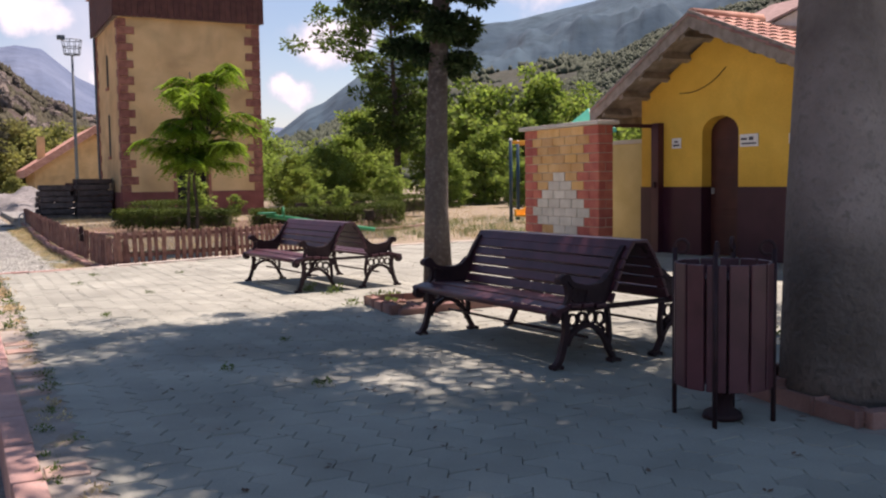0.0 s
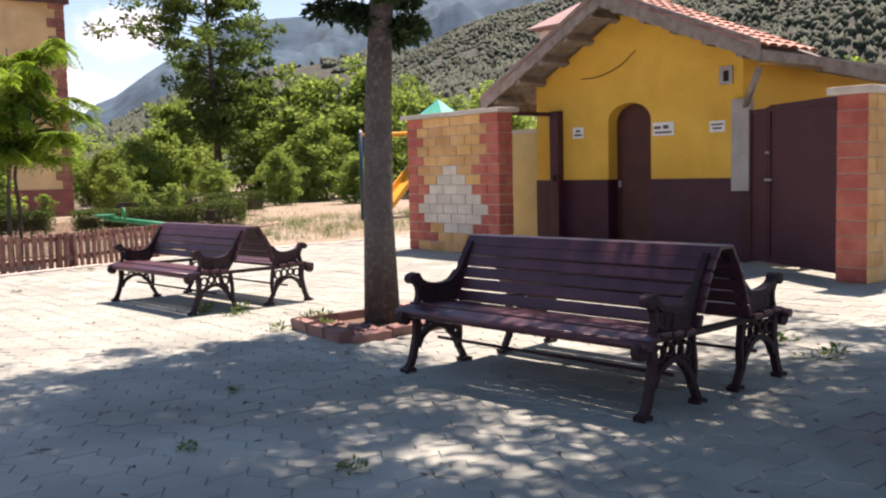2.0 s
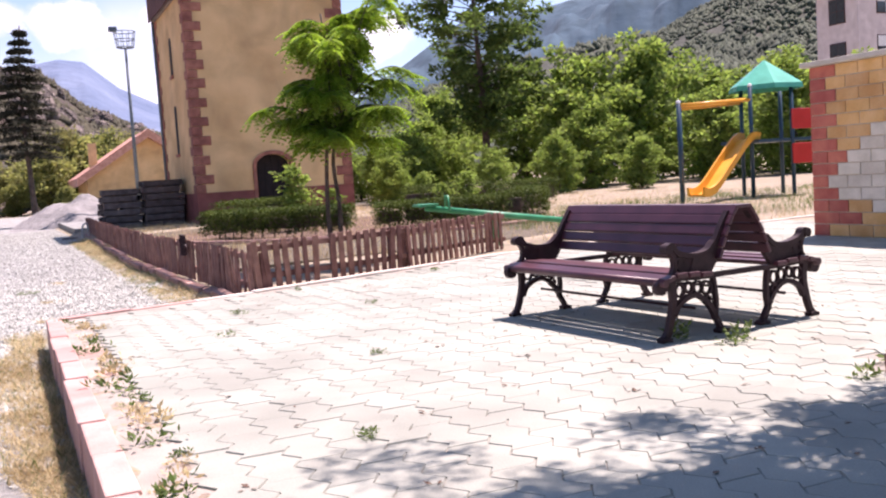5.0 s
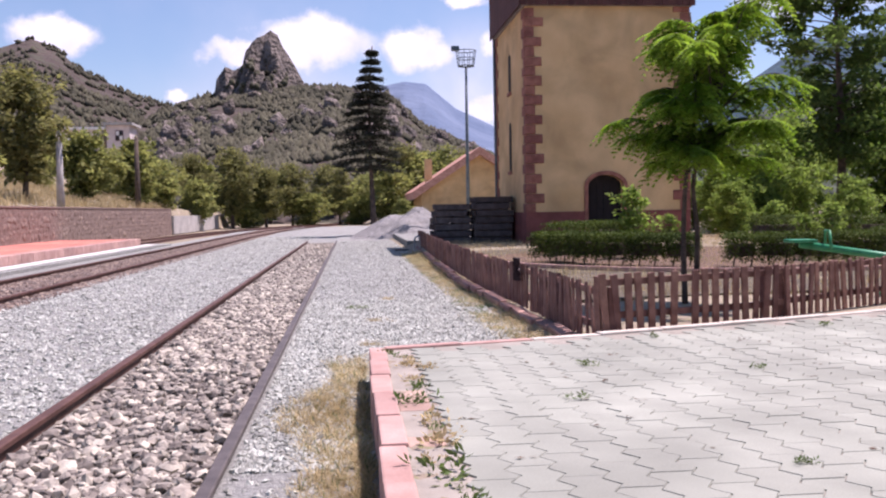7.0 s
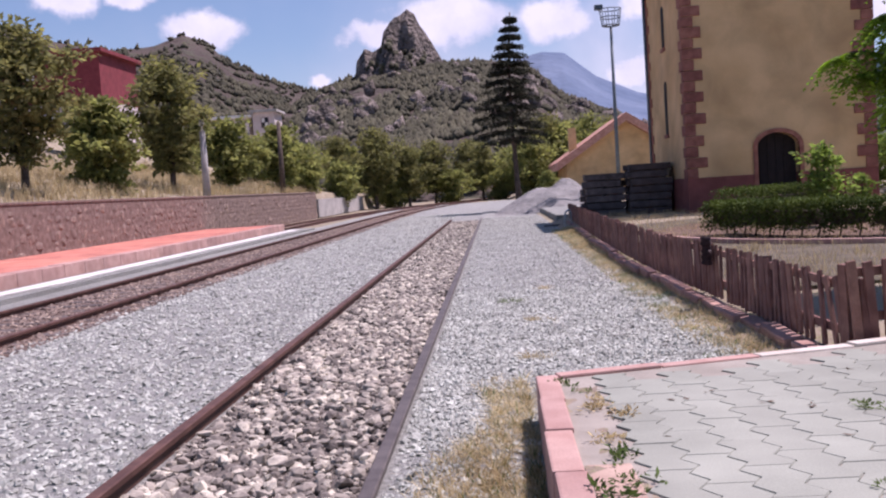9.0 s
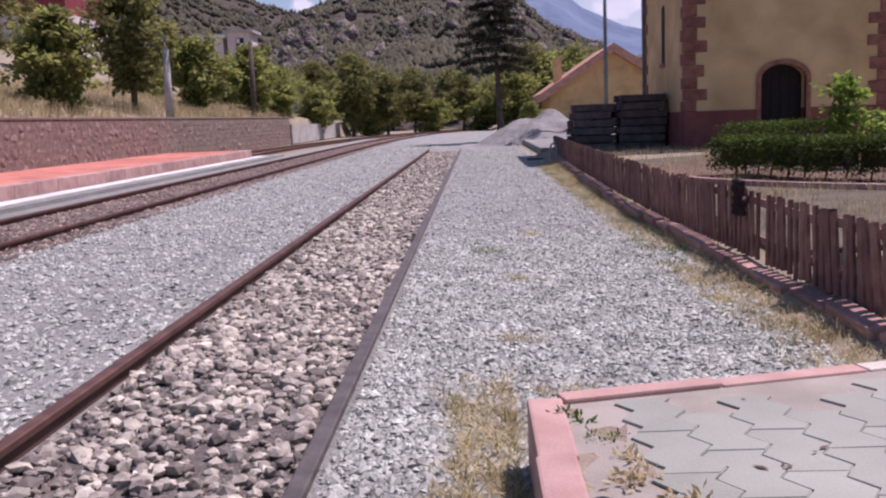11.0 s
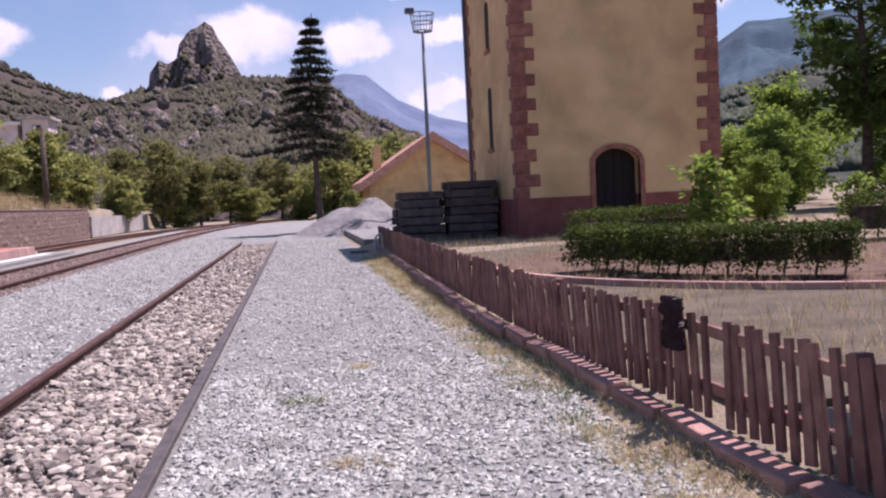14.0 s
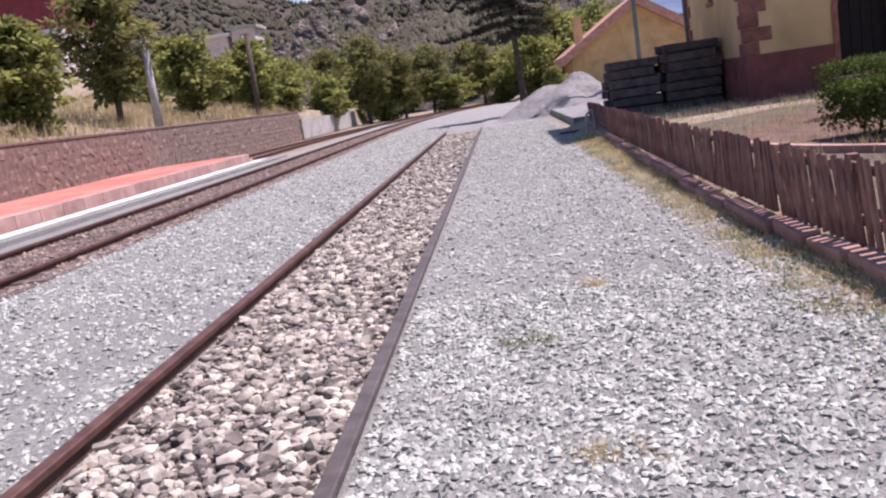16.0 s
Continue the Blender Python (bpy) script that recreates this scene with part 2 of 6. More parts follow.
M_PALE = mat("faded pale yellow wall paint", (0.55, 0.45, 0.20), (0.63, 0.53, 0.26), 0.8, 2, 60, 0.25, stain=0.15)
M_DADO = mat("dark maroon dado paint", (0.043, 0.010, 0.021), (0.060, 0.016, 0.030), 0.5, 3, 60, 0.25, depth=0.004, stain=0.15)
M_DOOR = mat("maroon door paint", (0.05, 0.014, 0.012), (0.075, 0.022, 0.018), 0.45, 4, 80, 0.2)
M_GATE = mat("maroon sheet metal gate", (0.054, 0.012, 0.024), (0.074, 0.019, 0.034), 0.42, 3, 70, 0.15, spec=0.5)
M_WOODGREY = mat("weathered grey timber", (0.20, 0.17, 0.15), (0.32, 0.285, 0.26), 0.85, 6, 70, 0.6, depth=0.004)
M_TILE = mat("red clay roof tile", (0.40, 0.19, 0.14), (0.54, 0.30, 0.235), 0.85, 4, 60, 0.4, island=0.2)
M_BRICKR = mat("red stone block", (0.42, 0.10, 0.075), (0.54, 0.165, 0.115), 0.8, 6, 70, 0.5, island=0.14, depth=0.005)
M_BRICKT = mat("tan sandstone block", (0.60, 0.33, 0.12), (0.70, 0.43, 0.20), 0.8, 4, 70, 0.5, island=0.15, depth=0.005)
M_BRICKW = mat("pale stone block", (0.55, 0.50, 0.42), (0.68, 0.62, 0.53), 0.8, 5, 70, 0.4, island=0.08, depth=0.005)
M_MORTAR = mat("pale mortar", (0.50, 0.42, 0.33), (0.60, 0.52, 0.42), 0.9, 8, 90, 0.5)
M_COPING = mat("pale coping concrete", (0.52, 0.47, 0.40), (0.64, 0.60, 0.53), 0.8, 4, 70, 0.4)
M_TOWER = mat("ochre tower render", (0.58, 0.39, 0.185), (0.68, 0.48, 0.245), 0.9, 0.8, 40, 0.4, depth=0.01, stain=0.2)
M_QUOIN = mat("reddish brown quoin stone", (0.22, 0.085, 0.062), (0.35, 0.15, 0.108), 0.85, 5, 50, 0.7, island=0.2, depth=0.012)
M_TDADO = mat("maroon tower plinth paint", (0.18, 0.055, 0.045), (0.25, 0.085, 0.07), 0.8, 2, 50, 0.4, stain=0.2)
M_CLAD = mat("dark brown timber cladding", (0.075, 0.028, 0.022), (0.115, 0.045, 0.036), 0.75, 4, 60, 0.4, island=0.12)
# near-black base colour: the shade inside openings is painted in
M_DARK = mat("near-black painted opening shade", (0.012, 0.009, 0.009), (0.02, 0.014, 0.014), 0.8, 5, 40, 0.1)
M_FENCE = mat("weathered maroon picket paint", (0.15, 0.068, 0.055), (0.24, 0.125, 0.10), 0.8, 8, 70, 0.6, island=0.25, depth=0.003)
M_SLEEPER = mat("tarred timber sleeper", (0.078, 0.062, 0.058), (0.145, 0.118, 0.108), 0.85, 5, 60, 0.8, island=0.25)
M_STEEL = mat("galvanised steel", (0.32, 0.36, 0.38), (0.42, 0.46, 0.48), 0.5, 5, 60, 0.1, metal=0.5)
M_POLE = mat("blue grey painted steel", (0.10, 0.135, 0.15), (0.15, 0.19, 0.21), 0.5, 5, 60, 0.1)
M_GREENP = mat("green painted steel", (0.02, 0.22, 0.10), (0.03, 0.30, 0.14), 0.4, 5, 60, 0.1)
M_BLUEP = mat("dark blue painted steel", (0.012, 0.045, 0.075), (0.02, 0.065, 0.10), 0.4, 5, 60, 0.1)
M_ORANGE = mat("orange yellow moulded plastic", (0.75, 0.33, 0.025), (0.82, 0.40, 0.045), 0.35, 3, 50, 0.05)
M_TEAL = mat("green plastic roof", (0.03, 0.33, 0.22), (0.05, 0.42, 0.29), 0.35, 3, 50, 0.05)
M_REDP = mat("red plastic or enamel", (0.48, 0.02, 0.015), (0.58, 0.03, 0.025), 0.35, 3, 50, 0.05)
M_REDC = mat("deep red enamel", (0.30, 0.014, 0.014), (0.37, 0.022, 0.02), 0.4, 3, 50, 0.05, stain=0.15)
M_WHITE = mat("white enamel", (0.72, 0.72, 0.70), (0.80, 0.80, 0.78), 0.5, 5, 50, 0.05)
M_INK = mat("dark print", (0.06, 0.06, 0.07), (0.09, 0.09, 0.10), 0.6, 5, 50, 0)
M_REDPAVE = mat("red platform paving", (0.48, 0.16, 0.12), (0.60, 0.24, 0.18), 0.85, 2, 40, 0.4, island=0.12, stain=0.2)
M_STONEWALL = mat("brown rubble stone", (0.18, 0.128, 0.104), (0.285, 0.212, 0.178), 0.9, 6, 40, 0.8, island=0.22, depth=0.02)
M_LIME = mat("white lime wash on stone", (0.62, 0.60, 0.56), (0.76, 0.75, 0.71), 0.9, 5, 60, 0.5, stain=0.15)
M_CONC = mat("grey concrete", (0.36, 0.35, 0.33), (0.47, 0.455, 0.43), 0.85, 3, 60, 0.4, stain=0.2)
M_HOUSEW = mat("pinkish white house render", (0.60, 0.52, 0.50), (0.68, 0.60, 0.58), 0.85, 2, 40, 0.2, stain=0.1)
M_ROOFB = mat("brownish pink roof sheet", (0.26, 0.17, 0.15), (0.34, 0.23, 0.205), 0.85, 2, 30, 0.3, stain=0.15)
M_HOUSER = mat("crimson house render", (0.20, 0.036, 0.046), (0.255, 0.052, 0.06), 0.85, 2, 40, 0.2, stain=0.1)
M_HILL = mat("dry scrub hillside", (0.05, 0.037, 0.03), (0.086, 0.064, 0.052), 0.95, 0.02, 0.16, 1.0, c=(0.06, 0.062, 0.038), depth=3.0)
M_SCRUB = mat("olive brown hill scrub", (0.040, 0.040, 0.024), (0.078, 0.074, 0.046), 0.95, 0.05, 0.5, 0.0, island=0.25)
M_ROCK = mat("grey limestone crag", (0.105, 0.089, 0.078), (0.24, 0.205, 0.18), 0.95, 0.11, 0.45, 1.0, c=(0.05, 0.045, 0.036), depth=5.0)
M_WOODED = mat("pine wooded hillside", (0.026, 0.034, 0.022), (0.040, 0.047, 0.031), 0.95, 0.012, 0.12, 1.0, c=(0.060, 0.060, 0.045), depth=1.5)
M_HILLTREE = mat("grey-green hillside trees", (0.034, 0.050, 0.031), (0.058, 0.077, 0.047), 0.9, 0.05, 0.5, 0.0, island=0.12)
# air haze over the far mountains is mixed into these two base colours
M_FAR = mat("distant mountain with painted blue haze", (0.085, 0.125, 0.20), (0.135, 0.18, 0.26), 1.0, 0.004, 0.03, 0.8, depth=8.0)
M_FARG = mat("distant green blue mountain with painted haze", (0.022, 0.058, 0.088), (0.058, 0.112, 0.146), 1.0, 0.005, 0.014, 0.5, c=(0.020, 0.050, 0.070), depth=14.0)
M_GLASS = mat("dark window glass", (0.03, 0.04, 0.05), (0.05, 0.06, 0.07), 0.08, 5, 50, 0, spec=0.8)


# ---- mesh helpers ----
def part(name, bm, material, parent=None, label=""):
    me = bpy.data.meshes.new(name)
    bm.to_mesh(me)
    bm.free()
    ob = new(name, me)
    for m in (material if isinstance(material, (list, tuple)) else [material]):
        me.materials.append(m)
    if parent:
        ob.parent = parent
    if label:
        tagged(ob, label)
    return ob


def np_part(name, verts, faces, material, parent=None, label="", smooth=False):
    me = bpy.data.meshes.new(name)
    verts = np.asarray(verts, dtype=np.float32)
    faces = np.asarray(faces, dtype=np.int32)
    k = faces.shape[1]
    me.vertices.add(len(verts))
    me.vertices.foreach_set("co", verts.ravel())
    me.loops.add(faces.size)
    me.loops.foreach_set("vertex_index", faces.ravel())
    me.polygons.add(len(faces))
    me.polygons.foreach_set("loop_start", np.arange(0, faces.size, k, dtype=np.int32))
    me.polygons.foreach_set("use_smooth", np.full(len(faces), smooth))
    me.update(calc_edges=True)
    me.materials.append(material)
    ob = new(name, me)
    if parent:
        ob.parent = parent
    if label:
        tagged(ob, label)
    return ob


def thing(name, at, label, category, group="", rz=0.0):
    ob = new(name)
    ob.matrix_world = pose(*at, 0, 0, rz)
    return tagged(ob, label, category, group)


def box(bm, x0, x1, y0, y1, z0, z1, bev=0.0, m=None):
    r = bmesh.ops.create_cube(bm, size=1)
    vs = r["verts"]
    for v in vs:
        v.co = Vector(((x0 + x1) / 2 + v.co.x * (x1 - x0), (y0 + y1) / 2 + v.co.y * (y1 - y0), (z0 + z1) / 2 + v.co.z * (z1 - z0)))
    if m is not None:
        for v in vs:
            v.co = m @ v.co
    if bev:
        bmesh.ops.bevel(bm, geom=list({e for v in vs for e in v.link_edges}), offset=bev, segments=2, affect="EDGES", profile=0.6)
    return bm


def boxed(name, x0, x1, y0, y1, z0, z1, material, parent=None, bev=0.0, label="", m=None):
    return part(name, box(bmesh.new(), x0, x1, y0, y1, z0, z1, bev, m), material, parent, label)


def tube(bm, pts, radii, seg=10, cap=True):
    """A round bar along points, with a radius at each."""
    pts = [Vector(p) for p in pts]
    rings = []
    side = None
    for i, p in enumerate(pts):
        d = (pts[min(i + 1, len(pts) - 1)] - pts[max(i - 1, 0)]).normalized()
        if side is None:
            side = d.orthogonal().normalized()
        side = (side - d * side.dot(d)).normalized()
        up = d.cross(side)
        r = radii[i] if isinstance(radii, (list, tuple)) else radii
        rings.append([bm.verts.new(p + r * (math.cos(a) * side + math.sin(a) * up)) for a in (2 * math.pi * k / seg for k in range(seg))])
    for a, b in zip(rings, rings[1:]):
        for k in range(seg):
            f = bm.faces.new((a[k], a[(k + 1) % seg], b[(k + 1) % seg], b[k]))
            f.smooth = True
    if cap:
        bm.faces.new(rings[0][::-1])
        bm.faces.new(rings[-1])
    return bm


def strip(bm, pts, w, y0, y1):
    """A flat iron bar that follows points in the xz plane, w wide, from y0 to y1 thick."""
    pts = [Vector((p[0], 0, p[1])) for p in pts]
    rows = []
    for i, p in enumerate(pts):
        d = (pts[min(i + 1, len(pts) - 1)] - pts[max(i - 1, 0)]).normalized()
        s = Vector((-d.z, 0, d.x)) * (w[i] if isinstance(w, (list, tuple)) else w) / 2
        rows.append([bm.verts.new((q.x, y, q.z)) for q, y in ((p + s, y0), (p - s, y0), (p - s, y1), (p + s, y1))])
    for a, b in zip(rows, rows[1:]):
        for k in range(4):
            bm.faces.new((a[k], b[k], b[(k + 1) % 4], a[(k + 1) % 4]))
    bm.faces.new(rows[0])
    bm.faces.new(rows[-1][::-1])
    return bm


def spline(pts, n=6):
    """Points smoothed through by a Catmull-Rom curve."""
    p = [Vector(q) for q in pts]
    p = [2 * p[0] - p[1]] + p + [2 * p[-1] - p[-2]]
    out = []
    for i in range(1, len(p) - 2):
        for k in range(n):
            t = k / n
            out.append(0.5 * (2 * p[i] + (p[i + 1] - p[i - 1]) * t + (2 * p[i - 1] - 5 * p[i] + 4 * p[i + 1] - p[i + 2]) * t * t + (3 * p[i] - p[i - 1] - 3 * p[i + 1] + p[i + 2]) * t ** 3))
    out.append(p[-2])
    return out


def prism(bm, outline, axis, a, b):
    """An outline of two coordinates drawn out along an axis from a to b."""
    def at(u, v, w):
        return {"x": (w, u, v), "y": (u, w, v), "z": (u, v, w)}[axis]
    lo = [bm.verts.new(at(u, v, a)) for u, v in outline]
    hi = [bm.verts.new(at(u, v, b)) for u, v in outline]
    n = len(outline)
    bm.faces.new(lo)
    bm.faces.new(hi)
    for k in range(n):
        bm.faces.new((lo[k], lo[(k + 1) % n], hi[(k + 1) % n], hi[k]))
    bmesh.ops.recalc_face_normals(bm, faces=bm.faces)
    return bm


def leaves(rng, centres, radii, count, length, width, droop=0.0, flat=1.0):
    """Verts and faces of many small pointed leaves spread through clumps."""
    centres, radii = np.asarray(centres, float), np.asarray(radii, float)
    k = rng.integers(0, len(centres), count)
    d = rng.normal(size=(count, 3))
    d /= np.linalg.norm(d, axis=1)[:, None]
    r = radii[k] * rng.random(count) ** 0.45
    pos = centres[k] + d * r[:, None] * np.array([1, 1, flat])
    u = d + rng.normal(size=(count, 3)) * 0.7
    u[:, 2] = u[:, 2] * 0.6 - droop
    u /= np.linalg.norm(u, axis=1)[:, None]
    v = np.cross(u, rng.normal(size=(count, 3)) * 0.75 + np.array([0, 0, 1.0]))
    v /= np.linalg.norm(v, axis=1)[:, None] + 1e-9
    s = rng.uniform(0.6, 1.3, count)[:, None]
    u, v = u * length * s, v * width * s
    verts = np.stack([pos, pos + u * 0.5 + v * 0.5, pos + u, pos + u * 0.5 - v * 0.5], axis=1).reshape(-1, 3)
    return verts, np.arange(count * 4).reshape(-1, 4)


ICO = bmesh.new()
bmesh.ops.create_icosphere(ICO, subdivisions=1, radius=1.0)
ICO_V = np.array([v.co[:] for v in ICO.verts])
ICO_F = np.array([[v.index for v in f.verts] for f in ICO.faces])
ICO.free()
OCT_V = np.array([(1, 0, 0), (0, 1, 0), (-1, 0, 0), (0, -1, 0), (0, 0, 1), (0, 0, -1)], float)
OCT_F = np.array([(0, 1, 4), (1, 2, 4), (2, 3, 4), (3, 0, 4), (1, 0, 5), (2, 1, 5), (3, 2, 5), (0, 3, 5)])


def stones(rng, pos, size, base_v, base_f, flat=0.65):
    """Verts and faces of many broken stones."""
    n, k = len(pos), len(base_v)
    s = size * rng.uniform(0.55, 1.35, (n, 1, 1)) * rng.uniform(0.7, 1.2, (n, 1, 3))
    v = base_v[None] * s * (1 + rng.uniform(-0.3, 0.3, (n, k, 3)))
    v[:, :, 2] *= flat
    a = rng.uniform(0, 6.283, n)
    t = rng.normal(0, 0.45, n)
    y, z = v[:, :, 1] * np.cos(t)[:, None] - v[:, :, 2] * np.sin(t)[:, None], v[:, :, 1] * np.sin(t)[:, None] + v[:, :, 2] * np.cos(t)[:, None]
    x = v[:, :, 0].copy()
    v[:, :, 0], v[:, :, 1], v[:, :, 2] = x * np.cos(a)[:, None] - y * np.sin(a)[:, None], x * np.sin(a)[:, None] + y * np.cos(a)[:, None], z
    v += np.asarray(pos)[:, None, :]
    f = base_f[None] + (np.arange(n) * k)[:, None, None]
    return v.reshape(-1, 3), f.reshape(-1, 3)


def blades(rng, pos, height, width, lean=0.35):
    """Verts and faces of grass blades, one bent ribbon each."""
    n = len(pos)
    pos = np.asarray(pos, float)
    h = height * rng.uniform(0.4, 1.3, n)[:, None]
    a = rng.uniform(0, 6.283, n)
    side = np.stack([np.cos(a), np.sin(a), np.zeros(n)], 1) * width
    ln = rng.normal(0, lean, (n, 3)) * h
    ln[:, 2] = 0
    up = np.array([0, 0, 1.0]) * h
    v = np.stack([pos - side, pos + side, pos + up * 0.6 + ln * 0.4 + side * 0.7, pos + up * 0.6 + ln * 0.4 - side * 0.7, pos + up + ln * 1.1], 1)
    base = (np.arange(n) * 5)[:, None]
    f = np.concatenate([base + np.array([0, 1, 2]), base + np.array([0, 2, 3]), base + np.array([3, 2, 4])])
    return v.reshape(-1, 3), f


def tag_stuff(ob, label, category):
    return tagged(ob, label, category, "", "stuff")


def tag_setting(ob, label, category):
    return tagged(ob, label, category, "", "structure")

# ---- ground ----
rng = np.random.default_rng(7)


def ground_z(x, y):
    x, y = np.asarray(x, float), np.asarray(y, float)
    z = np.interp(x, [-400, -110, -36, -22, -12.6, -12.2, 2.2, 3.1, 30, 400], [30, 24, 8.5, 3.4, 1.38, -0.36, -0.36, -0.06, 0.1, 6])
    fade = np.clip((y + 20) / 30, 0, 1) * np.clip((160 - y) / 70, 0, 1)
    z = np.where(x < -12.3, -0.28 + (z + 0.28) * np.maximum(fade, 0.0), z)
    return z


gx = np.unique(np.concatenate([np.linspace(-4000, -400, 10), np.linspace(-400, -40, 30), np.linspace(-40, -13, 28), np.linspace(-12.7, 4, 80), np.linspace(4, 40, 40), np.linspace(40, 400, 30), np.linspace(400, 4000, 10)]))
gy = np.unique(np.concatenate([np.linspace(-4000, -60, 16), np.linspace(-60, 0, 20), np.linspace(0, 60, 90), np.linspace(60, 260, 50), np.linspace(260, 4000, 16)]))
GX, GY = np.meshgrid(gx, gy, indexing="ij")
GZ = ground_z(GX, GY)
near = (np.abs(GX) < 60) & (np.abs(GY) < 120)
GZ = GZ + np.where(near & ((GX < -13) | (GX > 4)), 0.05 * np.sin(GX * 1.7 + 2 * np.sin(GY * 0.6)) * np.sin(GY * 1.3) * (np.where(GX < -13, 4, 0.4)), 0)
nx, ny = len(gx), len(gy)
idx = np.arange(nx * ny).reshape(nx, ny)
gf = np.stack([idx[:-1, :-1], idx[1:, :-1], idx[1:, 1:], idx[:-1, 1:]], -1).reshape(-1, 4)
ground = np_part("ground", np.stack([GX, GY, GZ], -1).reshape(-1, 3), gf, M_GROUND, smooth=True)
tag_setting(ground, "dry straw-coloured grassy ground", "ground")

# gravel yard between the fence and the far track
bm = bmesh.new()
box(bm, -7.9, -0.06, -14, 95, -0.5, -0.302)
box(bm, -0.06, 2.72, -14, 95, -0.5, -0.262)
box(bm, 2.72, 6.1, 39.2, 95, -0.5, -0.012)
tag_setting(part("gravel_yard", bm, M_BALLASTBED), "grey gravel yard beside and between railway tracks", "gravel")


def scatter(x0, x1, y0, y1, n, z, power=1.0):
    y = y0 + (y1 - y0) * rng.random(n) ** power
    return np.stack([rng.uniform(x0, x1, n), y, np.full(n, z) + rng.uniform(-0.008, 0.010, n)], 1)


bm = bmesh.new()
box(bm, -1.25, -0.035, -13, 47.4, -0.4, -0.296)
tag_setting(part("track_bed", bm, M_BEDDARK), "dirty dark ballast bed between rails", "ballast")
tag_setting(boxed("main_line_bed", -6.9, -4.45, -13, 90, -0.4, -0.294, M_BEDRUST), "rust-brown stained bed of the main line", "ballast")
v, f = stones(rng, np.concatenate([scatter(-1.25, -0.05, 8.0, 47, 11500, -0.290, 1.45), scatter(-1.25, -0.05, -8, 8, 2500, -0.290, 1.0), scatter(-1.25, -0.05, 13.5, 26, 4600, -0.288, 1.3)]), 0.029, ICO_V, ICO_F)
v2, f2 = stones(rng, np.concatenate([scatter(-1.22, -0.08, 9.0, 44, 2400, -0.276, 1.5), scatter(-1.22, -0.08, 14, 22, 700, -0.274, 1.1)]), 0.042, ICO_V, ICO_F)
v, f = np.concatenate([v, v2]), np.concatenate([f, f2 + len(v)])
tag_stuff(np_part("track_ballast", v, f, M_BALLAST), "mixed beige and grey broken ballast stones between rails", "ballast")
v, f = stones(rng, np.concatenate([scatter(0.06, 0.8, -8, 9.5, 2500, -0.262), scatter(0.06, 2.6, 9.5, 48, 36000, -0.262, 1.9), scatter(0.06, 2.6, 11.5, 19, 22000, -0.262, 1.2)]), 0.0205, OCT_V, OCT_F)
tag_stuff(np_part("fine_gravel", v, f, M_GRAVEL), "loose pale grey crushed gravel", "gravel")
v, f = stones(rng, np.concatenate([scatter(-4.7, -1.38, 8.5, 60, 34000, -0.302, 2.1), scatter(-4.7, -1.38, -8, 8.5, 5000, -0.302)]), 0.027, OCT_V, OCT_F)
tag_stuff(np_part("track_side_gravel", v, f, M_GRAVEL), "pale grey crushed gravel beside a siding", "gravel")
v, f = stones(rng, scatter(-6.8, -4.5, 14, 80, 13000, -0.292, 1.6), 0.033, OCT_V, OCT_F)
tag_stuff(np_part("main_line_ballast", v, f, M_BALLASTR), "brownish ballast stones between main line rails", "ballast")


def rail(name, x, y0, y1, bend=0.0, head=M_RAIL, top=-0.205):
    """A rail with foot, web and head; bend curves it sideways past 60 m."""
    prof = [(-0.065, -0.16), (0.065, -0.16), (0.065, -0.145), (0.012, -0.125), (0.012, -0.05), (0.036, -0.035), (0.036, -0.006), (0.028, 0), (-0.028, 0), (-0.036, -0.006), (-0.036, -0.035), (-0.012, -0.05), (-0.012, -0.125), (-0.065, -0.145)]
    n = 30 if bend else 8
    bm = bmesh.new()
    rows = []
    for i in range(n + 1):
        y = y0 + (y1 - y0) * i / n
        dx = bend * max(0, y - 55) ** 2
        rows.append([bm.verts.new((x + dx + u, y, top + w)) for u, w in prof])
    for a, b in zip(rows, rows[1:]):
        for k in range(len(prof)):
            bm.faces.new((a[k], a[(k + 1) % len(prof)], b[(k + 1) % len(prof)], b[k]))
    bm.faces.new(rows[0])
    bm.faces.new(rows[-1][::-1])
    bmesh.ops.recalc_face_normals(bm, faces=bm.faces)
    return part(name, bm, head)


for x, lab in ((0.0, "rusty siding rail beside grey gravel"), (-1.31, "rusty brown siding rail in ballast")):
    tagged(rail("rail", x, -13, 47.5, 0.0, M_RAILHEAD if x == 0 else M_RAIL, -0.205 if x == 0 else -0.195), lab, "rail", "siding rails")
for x in (-4.9, -6.42):
    tagged(rail("rail", x, -13, 135, 0.0016, M_RAIL, -0.19), "rusty main line rail curving away in the distance", "rail", "main line rails")
for x in (-9.2, -10.6):
    tagged(rail("rail", x, 50, 135, 0.0026), "dark rail of a further track past the platform", "rail", "far track rails")
slp = tagged(boxed("sleeper", -0.12, 0.12, -1.2, 1.2, -0.07, 0.07, M_SLEEPER, bev=0.01, m=Matrix.Rotation(radians(90), 4, "Z")), "dark timber railway sleeper sunk in ballast", "sleeper", "main line sleepers")
slp.matrix_world = pose(-5.66, -8.0, -0.358)
for i in range(1, 100):
    copy_thing(slp, pose(-5.66, -8.0 + i * 0.62, -0.358 + random.gauss(0, 0.004)))

# ---- pavement of interlocking blocks ----
EDGE_X, EDGE_Y = [0.9, 2.8, 4.4, 6.4, 9.0, 11.5, 20], [12.0, 12.5, 13.0, 13.8, 14.2, 14.5, 14.9]


def edge_y(x):
    return np.interp(x, EDGE_X, EDGE_Y)


